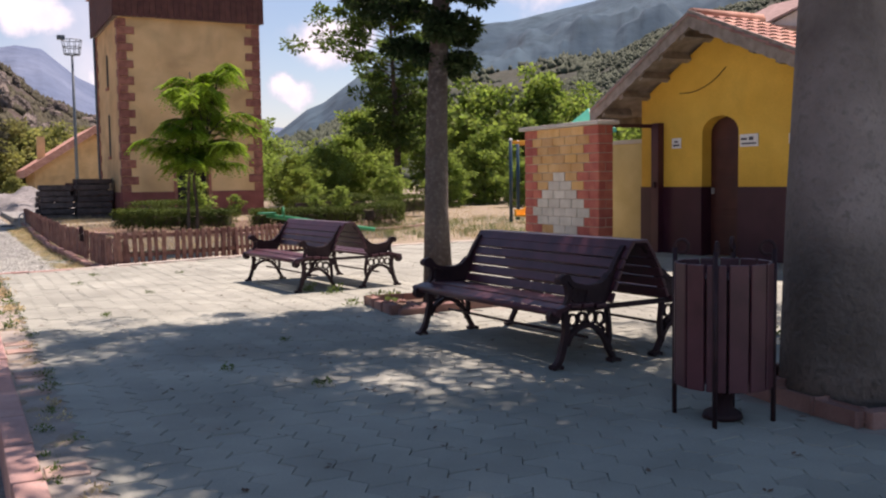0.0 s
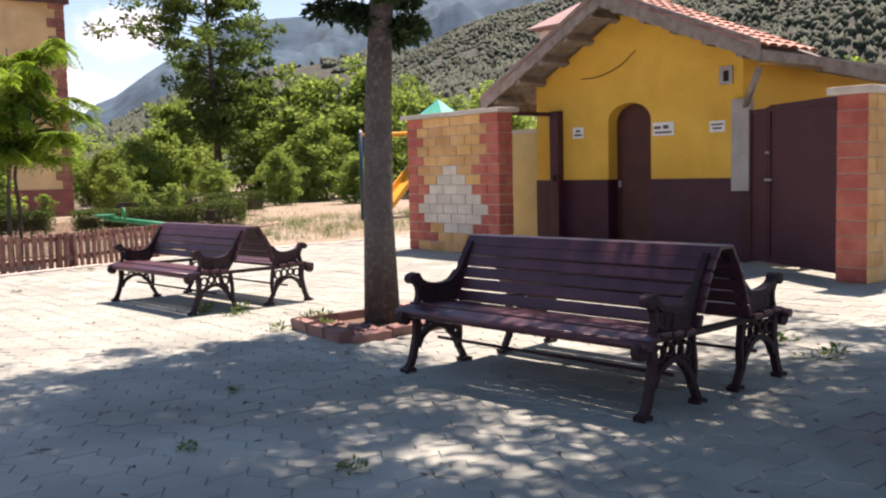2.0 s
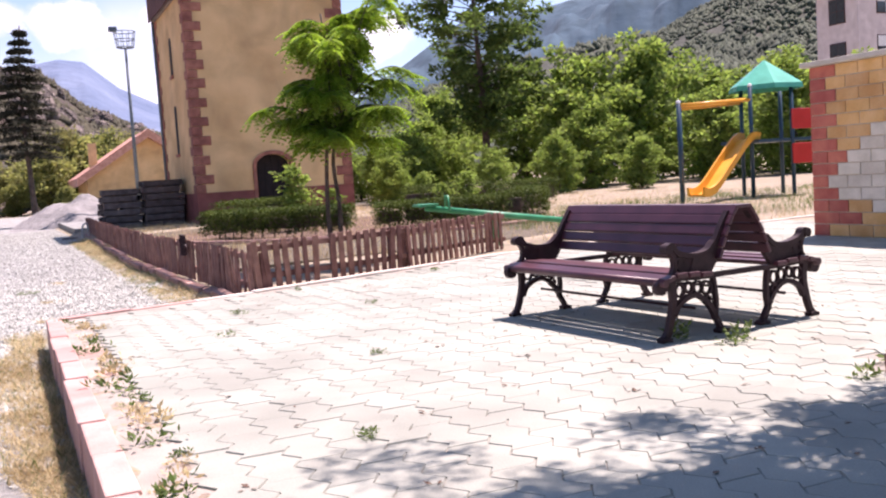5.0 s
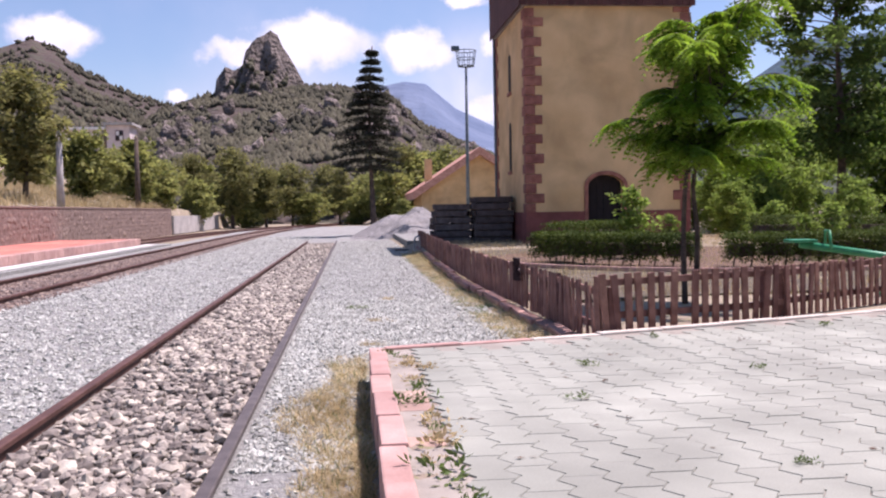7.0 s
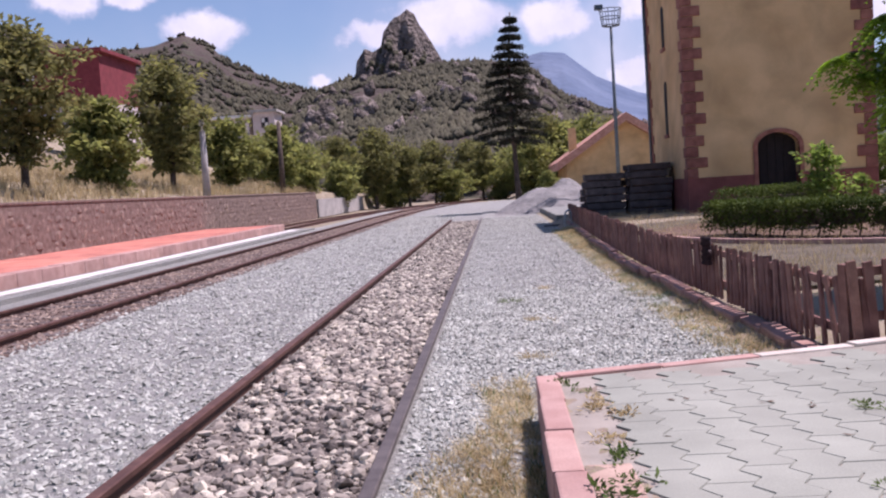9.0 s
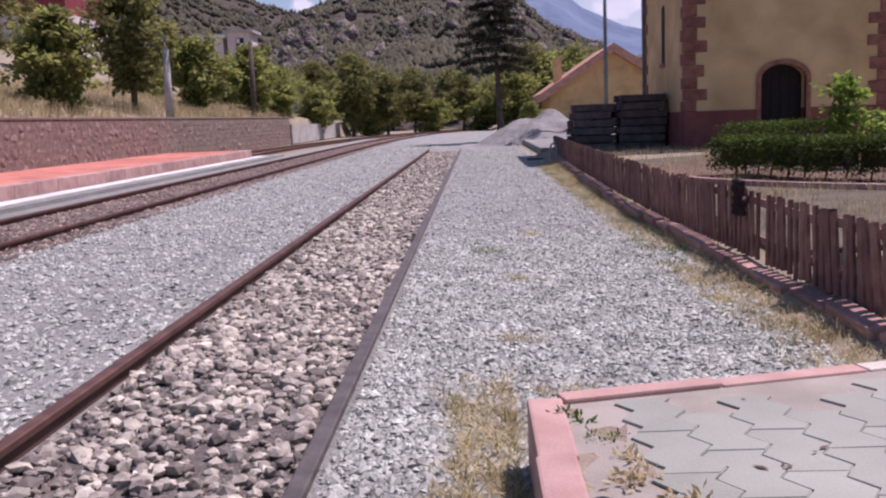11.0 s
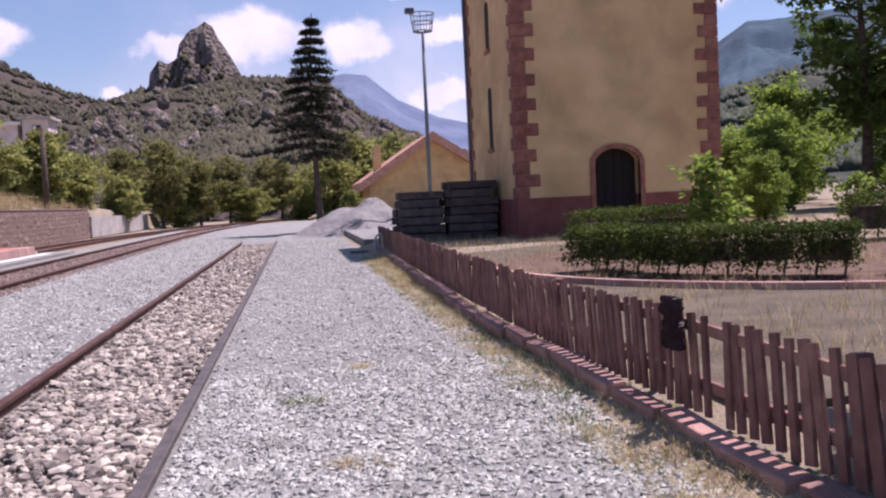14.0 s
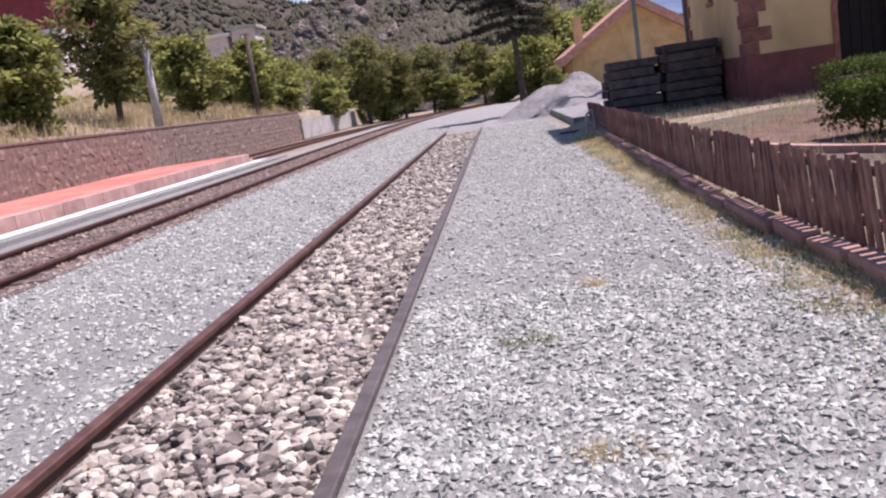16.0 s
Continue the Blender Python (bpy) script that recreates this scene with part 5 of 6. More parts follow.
# ---- kerbed tree beds ----
def bed(corners, label):
    t = thing("tree_bed", (0, 0, 0), label, "planter")
    n = len(corners)
    bm = bmesh.new()
    prism(bm, corners, "z", -0.05, 0.012)
    part("soil", bm, M_SOIL, t)
    cx, cy = sum(c[0] for c in corners) / n, sum(c[1] for c in corners) / n
    rp = np.stack([cx + rng.uniform(-0.42, 0.42, 34), cy + rng.uniform(-0.32, 0.32, 34), np.full(34, 0.02)], 1)
    v, f = stones(rng, rp, 0.045, ICO_V, ICO_F)
    np_part("rubble", v, f, M_KERBD, t)["kind"] = "stuff"
    for k in range(n):
        a, b = Vector((*corners[k], 0)), Vector((*corners[(k + 1) % n], 0))
        d = b - a
        m = int(d.length / 0.42) + 1
        for i in range(m):
            base = Matrix.Translation(a + d * i / m) @ Matrix.Rotation(math.atan2(d.y, d.x), 4, "Z")
            boxed("kerb_block", 0.004, d.length / m - 0.004, -0.055, 0.045, -0.04, 0.072 + random.gauss(0, 0.014), M_KERBD, t, bev=0.014, m=base @ pose(0, 0, 0, random.gauss(0, 4), 0, random.gauss(0, 2)))
    return t


bed([(4.37, 6.05), (4.26, 5.16), (5.42, 5.27), (5.46, 6.12)], "tree bed edged with crooked pink blocks")
bed([(4.7, 1.24), (4.6, 0.36), (5.2, 0.22), (5.58, 0.5), (5.55, 1.2), (5.2, 1.36)], "wide tree bed edged with pink kerb blocks round a thick trunk")


# bent pipe and plank at the far end of the fence
pipe = part("bent_pipe", tube(bmesh.new(), spline([(0, 0, -0.02), (0.02, 0, 0.42), (0.1, 0, 0.52), (0.2, 0, 0.5), (0.24, 0.02, -0.02)], 5), 0.028, 8), M_STEEL)
pipe.matrix_world = pose(2.66, 34.6, -0.262, 0, 0, 25)
tagged(pipe, "bent grey steel pipe standing in gravel by a fence", "pipe")
plank = boxed("plank", -0.3, 0.3, -0.11, 0.11, 0, 0.05, M_SLEEPER, bev=0.01)
plank.matrix_world = pose(2.45, 36.5, -0.255, 0, 0, 12)
tagged(plank, "dark timber plank lying on gravel", "plank")


# ---- coursed block walls ----
def block_course_wall(t, origin, axis, length, height, pick, bh=0.155, bl=0.36, proud=0.012, seed=1, quoin=0.0):
    """Blocks laid in courses on a wall face. axis 'y': along +y, facing -x; 'x': along +x, facing -y."""
    r2 = random.Random(seed)
    rows = int(height / bh)
    bh = height / rows
    for j in range(rows):
        u = 0.0
        i = 0
        first = True
        while u < length - 0.02:
            ln = (quoin * (1.0 if j % 2 else 0.62)) if (first and quoin) else bl * (0.5 if (first and j % 2) else 1)
            rest = length - u
            qe = quoin * (1.0 if j % 2 else 0.62) if quoin else 0
            if not first and quoin and rest <= qe + bl * 0.45:
                ln = rest
            elif not first and quoin and rest - ln < qe:
                ln = max(0.08, rest - qe)
            ln = min(ln, rest)
            m = pick((u + ln / 2) / length, (j + 0.5) / rows, first or (quoin and rest <= qe + 0.02), r2)
            g, p = 0.006, proud + r2.uniform(-0.003, 0.004)
            if axis == "y":
                boxed("block", origin[0] - p, origin[0] + 0.02, origin[1] + u + g, origin[1] + u + ln - g, origin[2] + j * bh + g, origin[2] + (j + 1) * bh - g, m, t, bev=0.006)
            else:
                boxed("block", origin[0] + u + g, origin[0] + u + ln - g, origin[1] - p, origin[1] + 0.02, origin[2] + j * bh + g, origin[2] + (j + 1) * bh - g, m, t, bev=0.006)
            u += ln
            first = False
            i += 1


def pick_main(u, v, end, r2):
    if abs(u - 0.5) / 0.36 + abs(v - 0.34) / 0.28 < 1.0:
        return M_BRICKW
    if end or abs(u - 0.5) > 0.5 - r2.uniform(0.08, 0.30) * (1.15 - 0.5 * v):
        return M_BRICKR
    return M_BRICKT


fw = thing("feature_wall", (0, 0, 0), "tan stone block wall with red block ends and a pale cross motif", "wall")
boxed("core", 10.23, 10.51, 10.31, 12.56, -0.05, 2.17, M_MORTAR, fw)
block_course_wall(fw, (10.23, 10.30, 0.0), "y", 2.27, 2.17, pick_main, quoin=0.42, seed=3)
block_course_wall(fw, (10.22, 10.31, 0.0), "x", 0.30, 2.17, lambda u, v, e, r: M_BRICKR, bl=0.30, seed=4)
boxed("coping", 10.14, 10.60, 10.22, 12.66, 2.17, 2.24, M_COPING, fw, bev=0.015, label="pale concrete coping")

BUILT = Matrix.Translation((-0.05, -0.375, 0)) @ Matrix.Scale(0.973, 4)

pier = thing("gate_pier", (0, 0, 0), "red block gate pier with pale coping", "pier")
boxed("core", 10.23, 10.58, 4.62, 4.95, -0.05, 2.0, M_MORTAR, pier)
block_course_wall(pier, (10.23, 4.61, 0.0), "y", 0.35, 2.0, lambda u, v, e, r: M_BRICKR, bl=0.9, seed=5)
block_course_wall(pier, (10.22, 4.62, 0.0), "x", 0.36, 2.0, lambda u, v, e, r: M_BRICKT, bl=0.36, seed=6)
boxed("coping", 10.14, 10.68, 4.52, 5.04, 2.0, 2.08, M_COPING, pier, bev=0.015)

sw = thing("yard_wall", (0, 0, 0), "yellow yard wall with unpainted pale blocks", "wall")
boxed("core", 10.585, 14.1, 4.66, 4.90, -0.05, 1.98, M_TOWER, sw)
boxed("coping", 10.68, 14.16, 4.60, 4.96, 1.98, 2.04, M_COPING, sw, bev=0.012)
block_course_wall(sw, (11.05, 4.655, 0.45), "x", 1.8, 1.05, lambda u, v, e, r: M_BRICKW if u > 0.04 + 0.62 * (1 - v) else M_BRICKT, seed=8, proud=0.006)

# ---- yellow washroom building ----
wc = thing("washroom_building", (0, 0, 0), "yellow plastered building with dark maroon dado and tiled gable roof", "building")
X0, XB, YA, YB = 11.49, 15.4, 6.93, 10.75
YD0, YD1, ZSP, ZTOP = 8.44, 9.24, 1.98, 2.24
bm = bmesh.new()
EAVE, EAVE_S, PEAK = 2.62, 2.84, 3.62
YC = (YA + YB) / 2


def roof_z(y):
    return PEAK - abs(y - YC) * (PEAK - (EAVE if y > YC else EAVE_S)) / (YB - YC)


archl = [(YD0 + (YD1 - YD0) * (1 - math.cos(a)) / 2, ZSP + (ZTOP - ZSP) * math.sin(a)) for a in np.linspace(0, math.pi, 15)]
part("wall", prism(bmesh.new(), [(YA, 1.12), (YD0, 1.12), (YD0, roof_z(YD0)), (YA, EAVE_S)], "x", X0, X0 + 0.32), M_YELLOW, wc, "yellow painted plaster wall")
part("wall", prism(bmesh.new(), [(YD1, 1.12), (YB, 1.12), (YB, EAVE), (YD1, roof_z(YD1))], "x", X0, X0 + 0.32), M_YELLOW, wc, "yellow painted plaster wall")
prism(bm, archl + [(YD1, roof_z(YD1)), (YC, PEAK), (YD0, roof_z(YD0))], "x", X0, X0 + 0.32)
boxed("wall", X0 + 0.32, XB, YA, YA + 0.3, 1.12, EAVE, M_YELLOW, wc)
boxed("wall", X0 + 0.32, XB, YB - 0.3, YB, 1.12, EAVE, M_YELLOW, wc)
boxed("wall", XB - 0.3, XB, YA + 0.3, YB - 0.3, 0, EAVE - 0.01, M_YELLOW, wc)
part("wall", bm, M_YELLOW, wc, "yellow painted plaster wall")
bm = bmesh.new()
for q in ((X0 - 0.012, X0 + 0.32, YA - 0.012, YD0), (X0 - 0.012, X0 + 0.32, YD1, YB + 0.012), (X0 + 0.32, XB, YA - 0.012, YA + 0.3), (X0 + 0.32, XB, YB - 0.3, YB + 0.012)):
    boxed("dado", *q, 0, 1.12, M_DADO, wc, label="dark maroon painted dado")
bm = bmesh.new()
prism(bm, [(YD0, 0.02), (YD1, 0.02)] + archl[::-1], "x", X0 + 0.20, X0 + 0.26)
dr = part("door", bm, M_DOOR, wc, "arched maroon door set back in the wall")
for q in range(3):
    boxed("panel", X0 + 0.185, X0 + 0.20, YD0 + 0.1, YD1 - 0.1, 0.15 + q * 0.62, 0.65 + q * 0.62, M_DOOR, dr, bev=0.006)
boxed("handle", X0 + 0.14, X0 + 0.185, YD1 - 0.10, YD1 - 0.07, 1.0, 1.1, M_STEEL, dr)
# roof with verge boards, soffit, rafters and tiles
XR0, XR1, OV = 10.88, 12.35, 0.62
for s, eave in ((1, EAVE), (-1, EAVE_S)):
    sl = (PEAK - eave) / (YB - YC)
    ang = math.atan(sl)
    e = (YB - YC) + OV
    zt, ze = PEAK + 0.06, PEAK + 0.06 - sl * e
    bm = prism(bmesh.new(), [(YC, zt), (YC + s * e, ze), (YC + s * e, ze + 0.035), (YC, zt + 0.035)], "x", XR0, XR1)
    part("soffit", bm, M_WOODGREY, wc, "grey weathered timber soffit")
    low = [(YC + s * (e + 0.02) * k / 72, zt - sl * e * k / 72 - 0.10 - 0.016 * abs(math.sin(k * math.pi / 6))) for k in range(73)]
    bm = prism(bmesh.new(), [(YC, zt + 0.155)] + low + [(YC + s * (e + 0.02), ze + 0.155)], "x", XR0 - 0.04, XR0)
    part("verge_board", bm, M_WOODGREY, wc, "grey timber verge board")
    boxed("gutter", XR0, XR1, YC + s * (e + 0.0) - 0.05, YC + s * (e + 0.0) + 0.07, ze - 0.10, ze + 0.02, M_WOODGREY, wc)
    for i in range(5):
        d = (i + 0.5) / 5 * e
        o = boxed("purlin_end", XR0 + 0.02, X0, -0.05, 0.05, -0.13, 0.0, M_WOODGREY, wc)
        o.matrix_world = pose(0, YC + s * d, zt - sl * d - 0.004, -s * math.degrees(ang), 0, 0)
    nrow, ncol = 11, 6
    ln = e / math.cos(ang)
    me = None
    for j in range(nrow):
        for i in range(ncol):
            if me is None:
                bm = bmesh.new()
                rows = []
                for u in (0, ln / nrow * 1.15):
                    rows.append([bm.verts.new((0.12 * math.cos(a), u, 0.05 * math.sin(a) + (0.025 if u == 0 else 0))) for a in np.linspace(math.pi, 0, 6)])
                for k in range(5):
                    bm.faces.new((rows[0][k], rows[0][k + 1], rows[1][k + 1], rows[1][k]))
                o = part("roof_tile", bm, M_TILE, wc)
                me = o.data
            else:
                o = new("roof_tile", me)
                o.parent = wc
            d = e - j * (e / nrow)
            o.matrix_world = Matrix.Translation((XR0 + 0.05 + i * 0.235, YC + s * d, zt - sl * d + 0.06)) @ Matrix.Rotation(0 if s < 0 else math.pi, 4, "Z") @ Matrix.Rotation(ang, 4, "X")
boxed("flat_roof", 12.36, 15.5, YA - 0.3, YB + 0.3, EAVE, EAVE + 0.12, M_CONC, wc)
part("canopy_beam", prism(bmesh.new(), [(12.36, 2.50), (16.0, 2.34), (16.0, 2.50), (12.36, 2.68)], "y", YA - 0.62, YA - 0.5), M_WOODGREY, wc, "grey timber canopy edge")
part("ridge", tube(bmesh.new(), [(XR0, YC, PEAK + 0.15), (XR1, YC, PEAK + 0.15)], 0.1, 10), M_TILE, wc)
boxed("corner_pilaster", X0 - 0.06, X0 + 0.02, YA - 0.14, YA + 0.14, 0.95, 2.15, M_CONC, wc, label="bare grey cement patch at the corner")
part("stay", tube(bmesh.new(), [(X0 - 0.02, YA - 0.05, 2.05), (XR0 + 0.1, YA - 0.55, 2.45)], 0.045, 8), M_WOODGREY, wc)
part("hanging_cable", tube(bmesh.new(), spline([(X0 - 0.02, 9.75, 2.66), (X0 - 0.03, 9.4, 2.66), (X0 - 0.03, 9.0, 2.78), (X0 - 0.02, 8.7, 2.98)], 6), 0.006, 5), M_IRON, wc)
vent = boxed("vent_box", X0 - 0.03, X0, 7.08, 7.28, 2.36, 2.60, M_CONC, wc)
boxed("vent_panel", X0 - 0.036, X0 - 0.03, 7.13, 7.21, 2.40, 2.54, M_DARK, vent)


def wall_sign(y0, y1, z0, z1, bars, label):
    t = thing("wall_sign", (X0, (y0 + y1) / 2, z0), label, "sign", "wall signs")
    p = boxed("plate", -0.012, 0, -(y1 - y0) / 2, (y1 - y0) / 2, 0, z1 - z0, M_WHITE, t)
    for u0, u1, v0, v1 in bars:
        w, h = y1 - y0, z1 - z0
        boxed("print_bar", -0.015, -0.012, w / 2 - u1 * w, w / 2 - u0 * w, v0 * h, v1 * h, M_INK, p)


wall_sign(9.73, 9.95, 1.76, 1.93, ((0.3, 0.7, 0.55, 0.75), (0.15, 0.85, 0.2, 0.38)), "small white wall sign with two dark lines")
wall_sign(8.03, 8.40, 1.73, 1.92, ((0.06, 0.4, 0.52, 0.72), (0.5, 0.75, 0.5, 0.78), (0.1, 0.9, 0.18, 0.32)), "wide white wall sign beside a door")
wall_sign(7.20, 7.44, 1.74, 1.89, ((0.1, 0.9, 0.6, 0.75), (0.2, 0.8, 0.25, 0.42)), "small white wall sign with dark print")

# metal gates either side of the building
cable = part("drooping_cable", tube(bmesh.new(), spline([(10.62, 4.6, 2.0), (10.64, 4.585, 1.5), (10.62, 4.585, 1.2), (10.72, 4.585, 0.5), (10.86, 4.58, 0.0)], 6), 0.014, 6), M_IRON)
tagged(cable, "black cable drooping down a yellow yard wall", "cable")
cable.matrix_world = BUILT @ cable.matrix_world
gate = thing("metal_gate", (0, 0, 0), "tall closed maroon sheet metal gate with a latch", "gate")
d = Vector((10.45 - 11.44, 4.96 - 6.78, 0))
gm = Matrix.Translation((11.44, 6.78, 0)) @ Matrix.Rotation(math.atan2(d.y, d.x), 4, "Z")
L2 = d.length
for u0, u1 in ((0.0, 0.46), (0.47, L2)):
    leaf = boxed("gate_leaf", u0, u1, -0.012, 0.012, 0.06, 2.02 if u0 else 1.99, M_GATE, gate, m=gm)
    for a0, a1, b0, b1 in ((u0, u0 + 0.05, 0.06, 2.0), (u1 - 0.05, u1, 0.06, 2.0), (u0 + 0.05, u1 - 0.05, 0.06, 0.11), (u0 + 0.05, u1 - 0.05, 1.94, 1.99)):
        boxed("gate_frame", a0, a1, -0.03, -0.012, b0, b1, M_GATE, leaf, m=gm)
boxed("latch", 0.42, 0.58, -0.05, -0.03, 1.08, 1.11, M_STEEL, gate, m=gm)
boxed("latch", 0.44, 0.52, -0.05, -0.03, 1.42, 1.45, M_STEEL, gate, m=gm)
sg = thing("side_gate", (0, 0, 0), "dark maroon steel gate frame between block wall and building", "gate")
boxed("post", 11.36, 11.48, 10.16, 10.34, 0, 2.2, M_GATE, sg)
boxed("lintel", 10.50, 11.36, 10.33, 10.39, 2.13, 2.19, M_GATE, sg)
boxed("hinge", 11.33, 11.36, 10.22, 10.28, 1.1, 1.2, M_IRON, sg)
bw = thing("boundary_wall", (0, 0, 0), "faded pale yellow boundary wall behind a gate", "wall")
boxed("body", 11.7, 11.9, 10.95, 13.4, -0.02, 1.9, M_PALE, bw)
boxed("coping", 11.64, 11.96, 10.9, 13.46, 1.9, 1.97, M_COPING, bw)

fc = thing("fire_cabinet", (13.42, 4.5, 0), "red enamelled steel cabinet on thin legs", "cabinet")
boxed("body", -0.34, 0.14, -0.14, 0.14, 0.84, 1.6, M_REDC, fc, bev=0.015)
boxed("door", -0.32, 0.12, -0.155, -0.14, 0.87, 1.57, M_REDC, fc, bev=0.005)
for x in (-0.29, 0.09):
    boxed("leg", x - 0.03, x + 0.03, -0.03, 0.03, 0, 0.84, M_REDC, fc)
eb = thing("utility_box", (12.42, 4.45, 0), "grey cement utility box with a dark side panel", "box")
boxed("body", -0.42, 0.2, -0.16, 0.16, 0, 0.76, M_CONC, eb, bev=0.015)
boxed("lid", -0.45, 0.22, -0.18, 0.17, 0.76, 0.80, M_CONC, eb, bev=0.01)
boxed("side_panel", 0.205, 0.28, -0.17, 0.17, 0, 0.76, M_IRON, eb)

for ob in [o for o in scene.objects if o.parent is None and o.name.split(".")[0] in ("feature_wall", "gate_pier", "yard_wall", "washroom_building", "wall_sign", "metal_gate", "side_gate", "boundary_wall", "fire_cabinet", "utility_box")]:
    ob.matrix_world = BUILT @ ob.matrix_world

# ---- playground ----
pg = thing("play_slide", (0, 0, 0), "playground set with orange slide, blue posts and a green roof", "slide")
PY = 19.0
SLS, SLZ = 0.95, 1.0


def post(x, y, h, nm="post"):
    o = part(nm, tube(bmesh.new(), [(x, y, -0.05), (x, y, h)], 0.055, 10), M_BLUEP, pg)
    bm = bmesh.new()
    bmesh.ops.create_uvsphere(bm, u_segments=8, v_segments=6, radius=0.06, matrix=Matrix.Translation((x, y, h)))
    part("cap", bm, M_WHITE, o)


for x, y, h in ((12.9, PY, 2.4), (13.9, PY + 1.2, 2.4), (15.2, PY, 2.75), (15.9, PY + 1.1, 2.75), (16.3, PY - 0.3, 2.75), (17.0, PY + 0.8, 2.75)):
    post(x, y, h)
part("top_bar", tube(bmesh.new(), [(12.9, PY, 2.33), (15.2, PY, 2.42)], 0.045, 8), M_ORANGE, pg)
part("top_bar", tube(bmesh.new(), [(13.9, PY + 1.2, 2.33), (15.9, PY + 1.1, 2.42)], 0.045, 8), M_ORANGE, pg)
pts = spline([(15.35, PY + 0.15, 1.45), (15.0, PY + 0.1, 1.42), (14.2, PY - 0.12, 0.85), (13.55, PY - 0.3, 0.36), (13.2, PY - 0.4, 0.22), (12.95, PY - 0.46, 0.24)], 6)
bm = bmesh.new()
rows = []
side = Vector((-0.25, 0.95, 0)).normalized()
for p in pts:
    rows.append([bm.verts.new(p + side * u + Vector((0, 0, w))) for u, w in ((-0.27, 0.16), (-0.21, 0.17), (-0.17, 0.0), (0.17, 0.0), (0.21, 0.17), (0.27, 0.16), (0.25, -0.04), (-0.25, -0.04))])
for a, b in zip(rows, rows[1:]):
    for k in range(8):
        q = bm.faces.new((a[k], a[(k + 1) % 8], b[(k + 1) % 8], b[k]))
        q.smooth = False
bm.faces.new(rows[0])
bm.faces.new(rows[-1][::-1])
bmesh.ops.recalc_face_normals(bm, faces=bm.faces)
part("chute", bm, M_ORANGE, pg, "worn orange-yellow plastic chute")
boxed("deck", 15.15, 17.05, PY - 0.3, PY + 1.1, 1.36, 1.44, M_BLUEP, pg)
for z in (1.0, 1.85):
    boxed("side_panel", 16.25, 16.95, PY - 0.36, PY - 0.32, z - 0.2, z + 0.3, M_REDP, pg, bev=0.02)
bm = bmesh.new()
ap = bm.verts.new((16.1, PY + 0.4, 3.42))
ring = [bm.verts.new((16.1 + 0.95 * math.cos(a), PY + 0.4 + 0.95 * math.sin(a), 2.78)) for a in np.linspace(0, 2 * math.pi, 7)[:-1]]
low = [bm.verts.new((16.1 + 0.98 * math.cos(a), PY + 0.4 + 0.98 * math.sin(a), 2.66)) for a in np.linspace(0, 2 * math.pi, 7)[:-1]]
for k in range(6):
    bm.faces.new((ring[k], ring[(k + 1) % 6], ap))
    bm.faces.new((low[k], low[(k + 1) % 6], ring[(k + 1) % 6], ring[k]))
part("roof", bm, M_TEAL, pg, "faceted green plastic roof")

pg.matrix_world = Matrix.Translation((15.05 - 12.9 * SLS, 20.8 - 19 * SLS, 0)) @ Matrix.Diagonal((SLS, SLS, SLZ, 1))

ss = thing("seesaw", (0, 0, 0), "green painted steel seesaw in dry grass", "seesaw")
part("beam", tube(bmesh.new(), [(6.2, 15.72, 0.60), (8.3, 15.1, 0.26)], 0.045, 8), M_GREENP, ss)
part("pivot", tube(bmesh.new(), [(7.2, 15.25, -0.05), (7.2, 15.43, 0.38), (7.2, 15.6, -0.05)], 0.035, 8), M_GREENP, ss)
part("handle", tube(bmesh.new(), [(6.5, 15.5, 0.54), (6.5, 15.55, 0.76), (6.55, 15.74, 0.76), (6.55, 15.76, 0.53)], 0.018, 6), M_GREENP, ss)
boxed("seat", 6.05, 6.36, 15.56, 15.84, 0.62, 0.66, M_GREENP, ss, bev=0.01)


# ---- clipped hedges in a round bed ----
def hedge(points, w, h, label, seed, n):
    r2 = np.random.default_rng(seed)
    t = thing("hedge", (0, 0, 0), label, "hedge", "clipped hedges")
    bm = bmesh.new()
    pos = []
    for (x0, y0), (x1, y1) in zip(points, points[1:]):
        d = Vector((x1 - x0, y1 - y0, 0))
        m = Matrix.Translation((x0, y0, 0)) @ Matrix.Rotation(math.atan2(d.y, d.x), 4, "Z")
        box(bm, 0.1, d.length - 0.1, -w * 0.28, w * 0.28, 0.2, h * 0.75, 0, m)
        k = int(n * d.length)
        q = np.stack([r2.uniform(0, d.length, k), r2.uniform(-w / 2, w / 2, k), 0.1 + (h - 0.1) * r2.random(k) ** 0.7], 1)
        face = r2.integers(0, 3, k)
        q[face == 0, 1] = np.sign(q[face == 0, 1]) * w / 2 * r2.uniform(0.85, 1.03, (face == 0).sum())
        q[face == 1, 2] = h * r2.uniform(0.93, 1.04, (face == 1).sum())
        a = math.atan2(d.y, d.x)
        pos.append(np.stack([x0 + q[:, 0] * math.cos(a) - q[:, 1] * math.sin(a), y0 + q[:, 0] * math.sin(a) + q[:, 1] * math.cos(a), q[:, 2]], 1))
        for u in np.arange(0.15, d.length, 0.3):
            tube(bm, [m @ Vector((u, 0, -0.1)), m @ Vector((u + 0.05, 0.02, 0.2))], 0.015, 5)
    part("stem_frame", bm, M_BARKD, t)
    pos = np.concatenate(pos)
    v, f = leaves(r2, pos, np.full(len(pos), 0.05), len(pos) * 4, 0.05, 0.026)
    np_part("foliage", v, f, M_HEDGE, t)


CX, CY = 8.6, 24.4


def arc(r, a0, a1, n):
    return [(CX + r * math.cos(radians(a)), CY + r * math.sin(radians(a))) for a in np.linspace(a0, a1, n)]


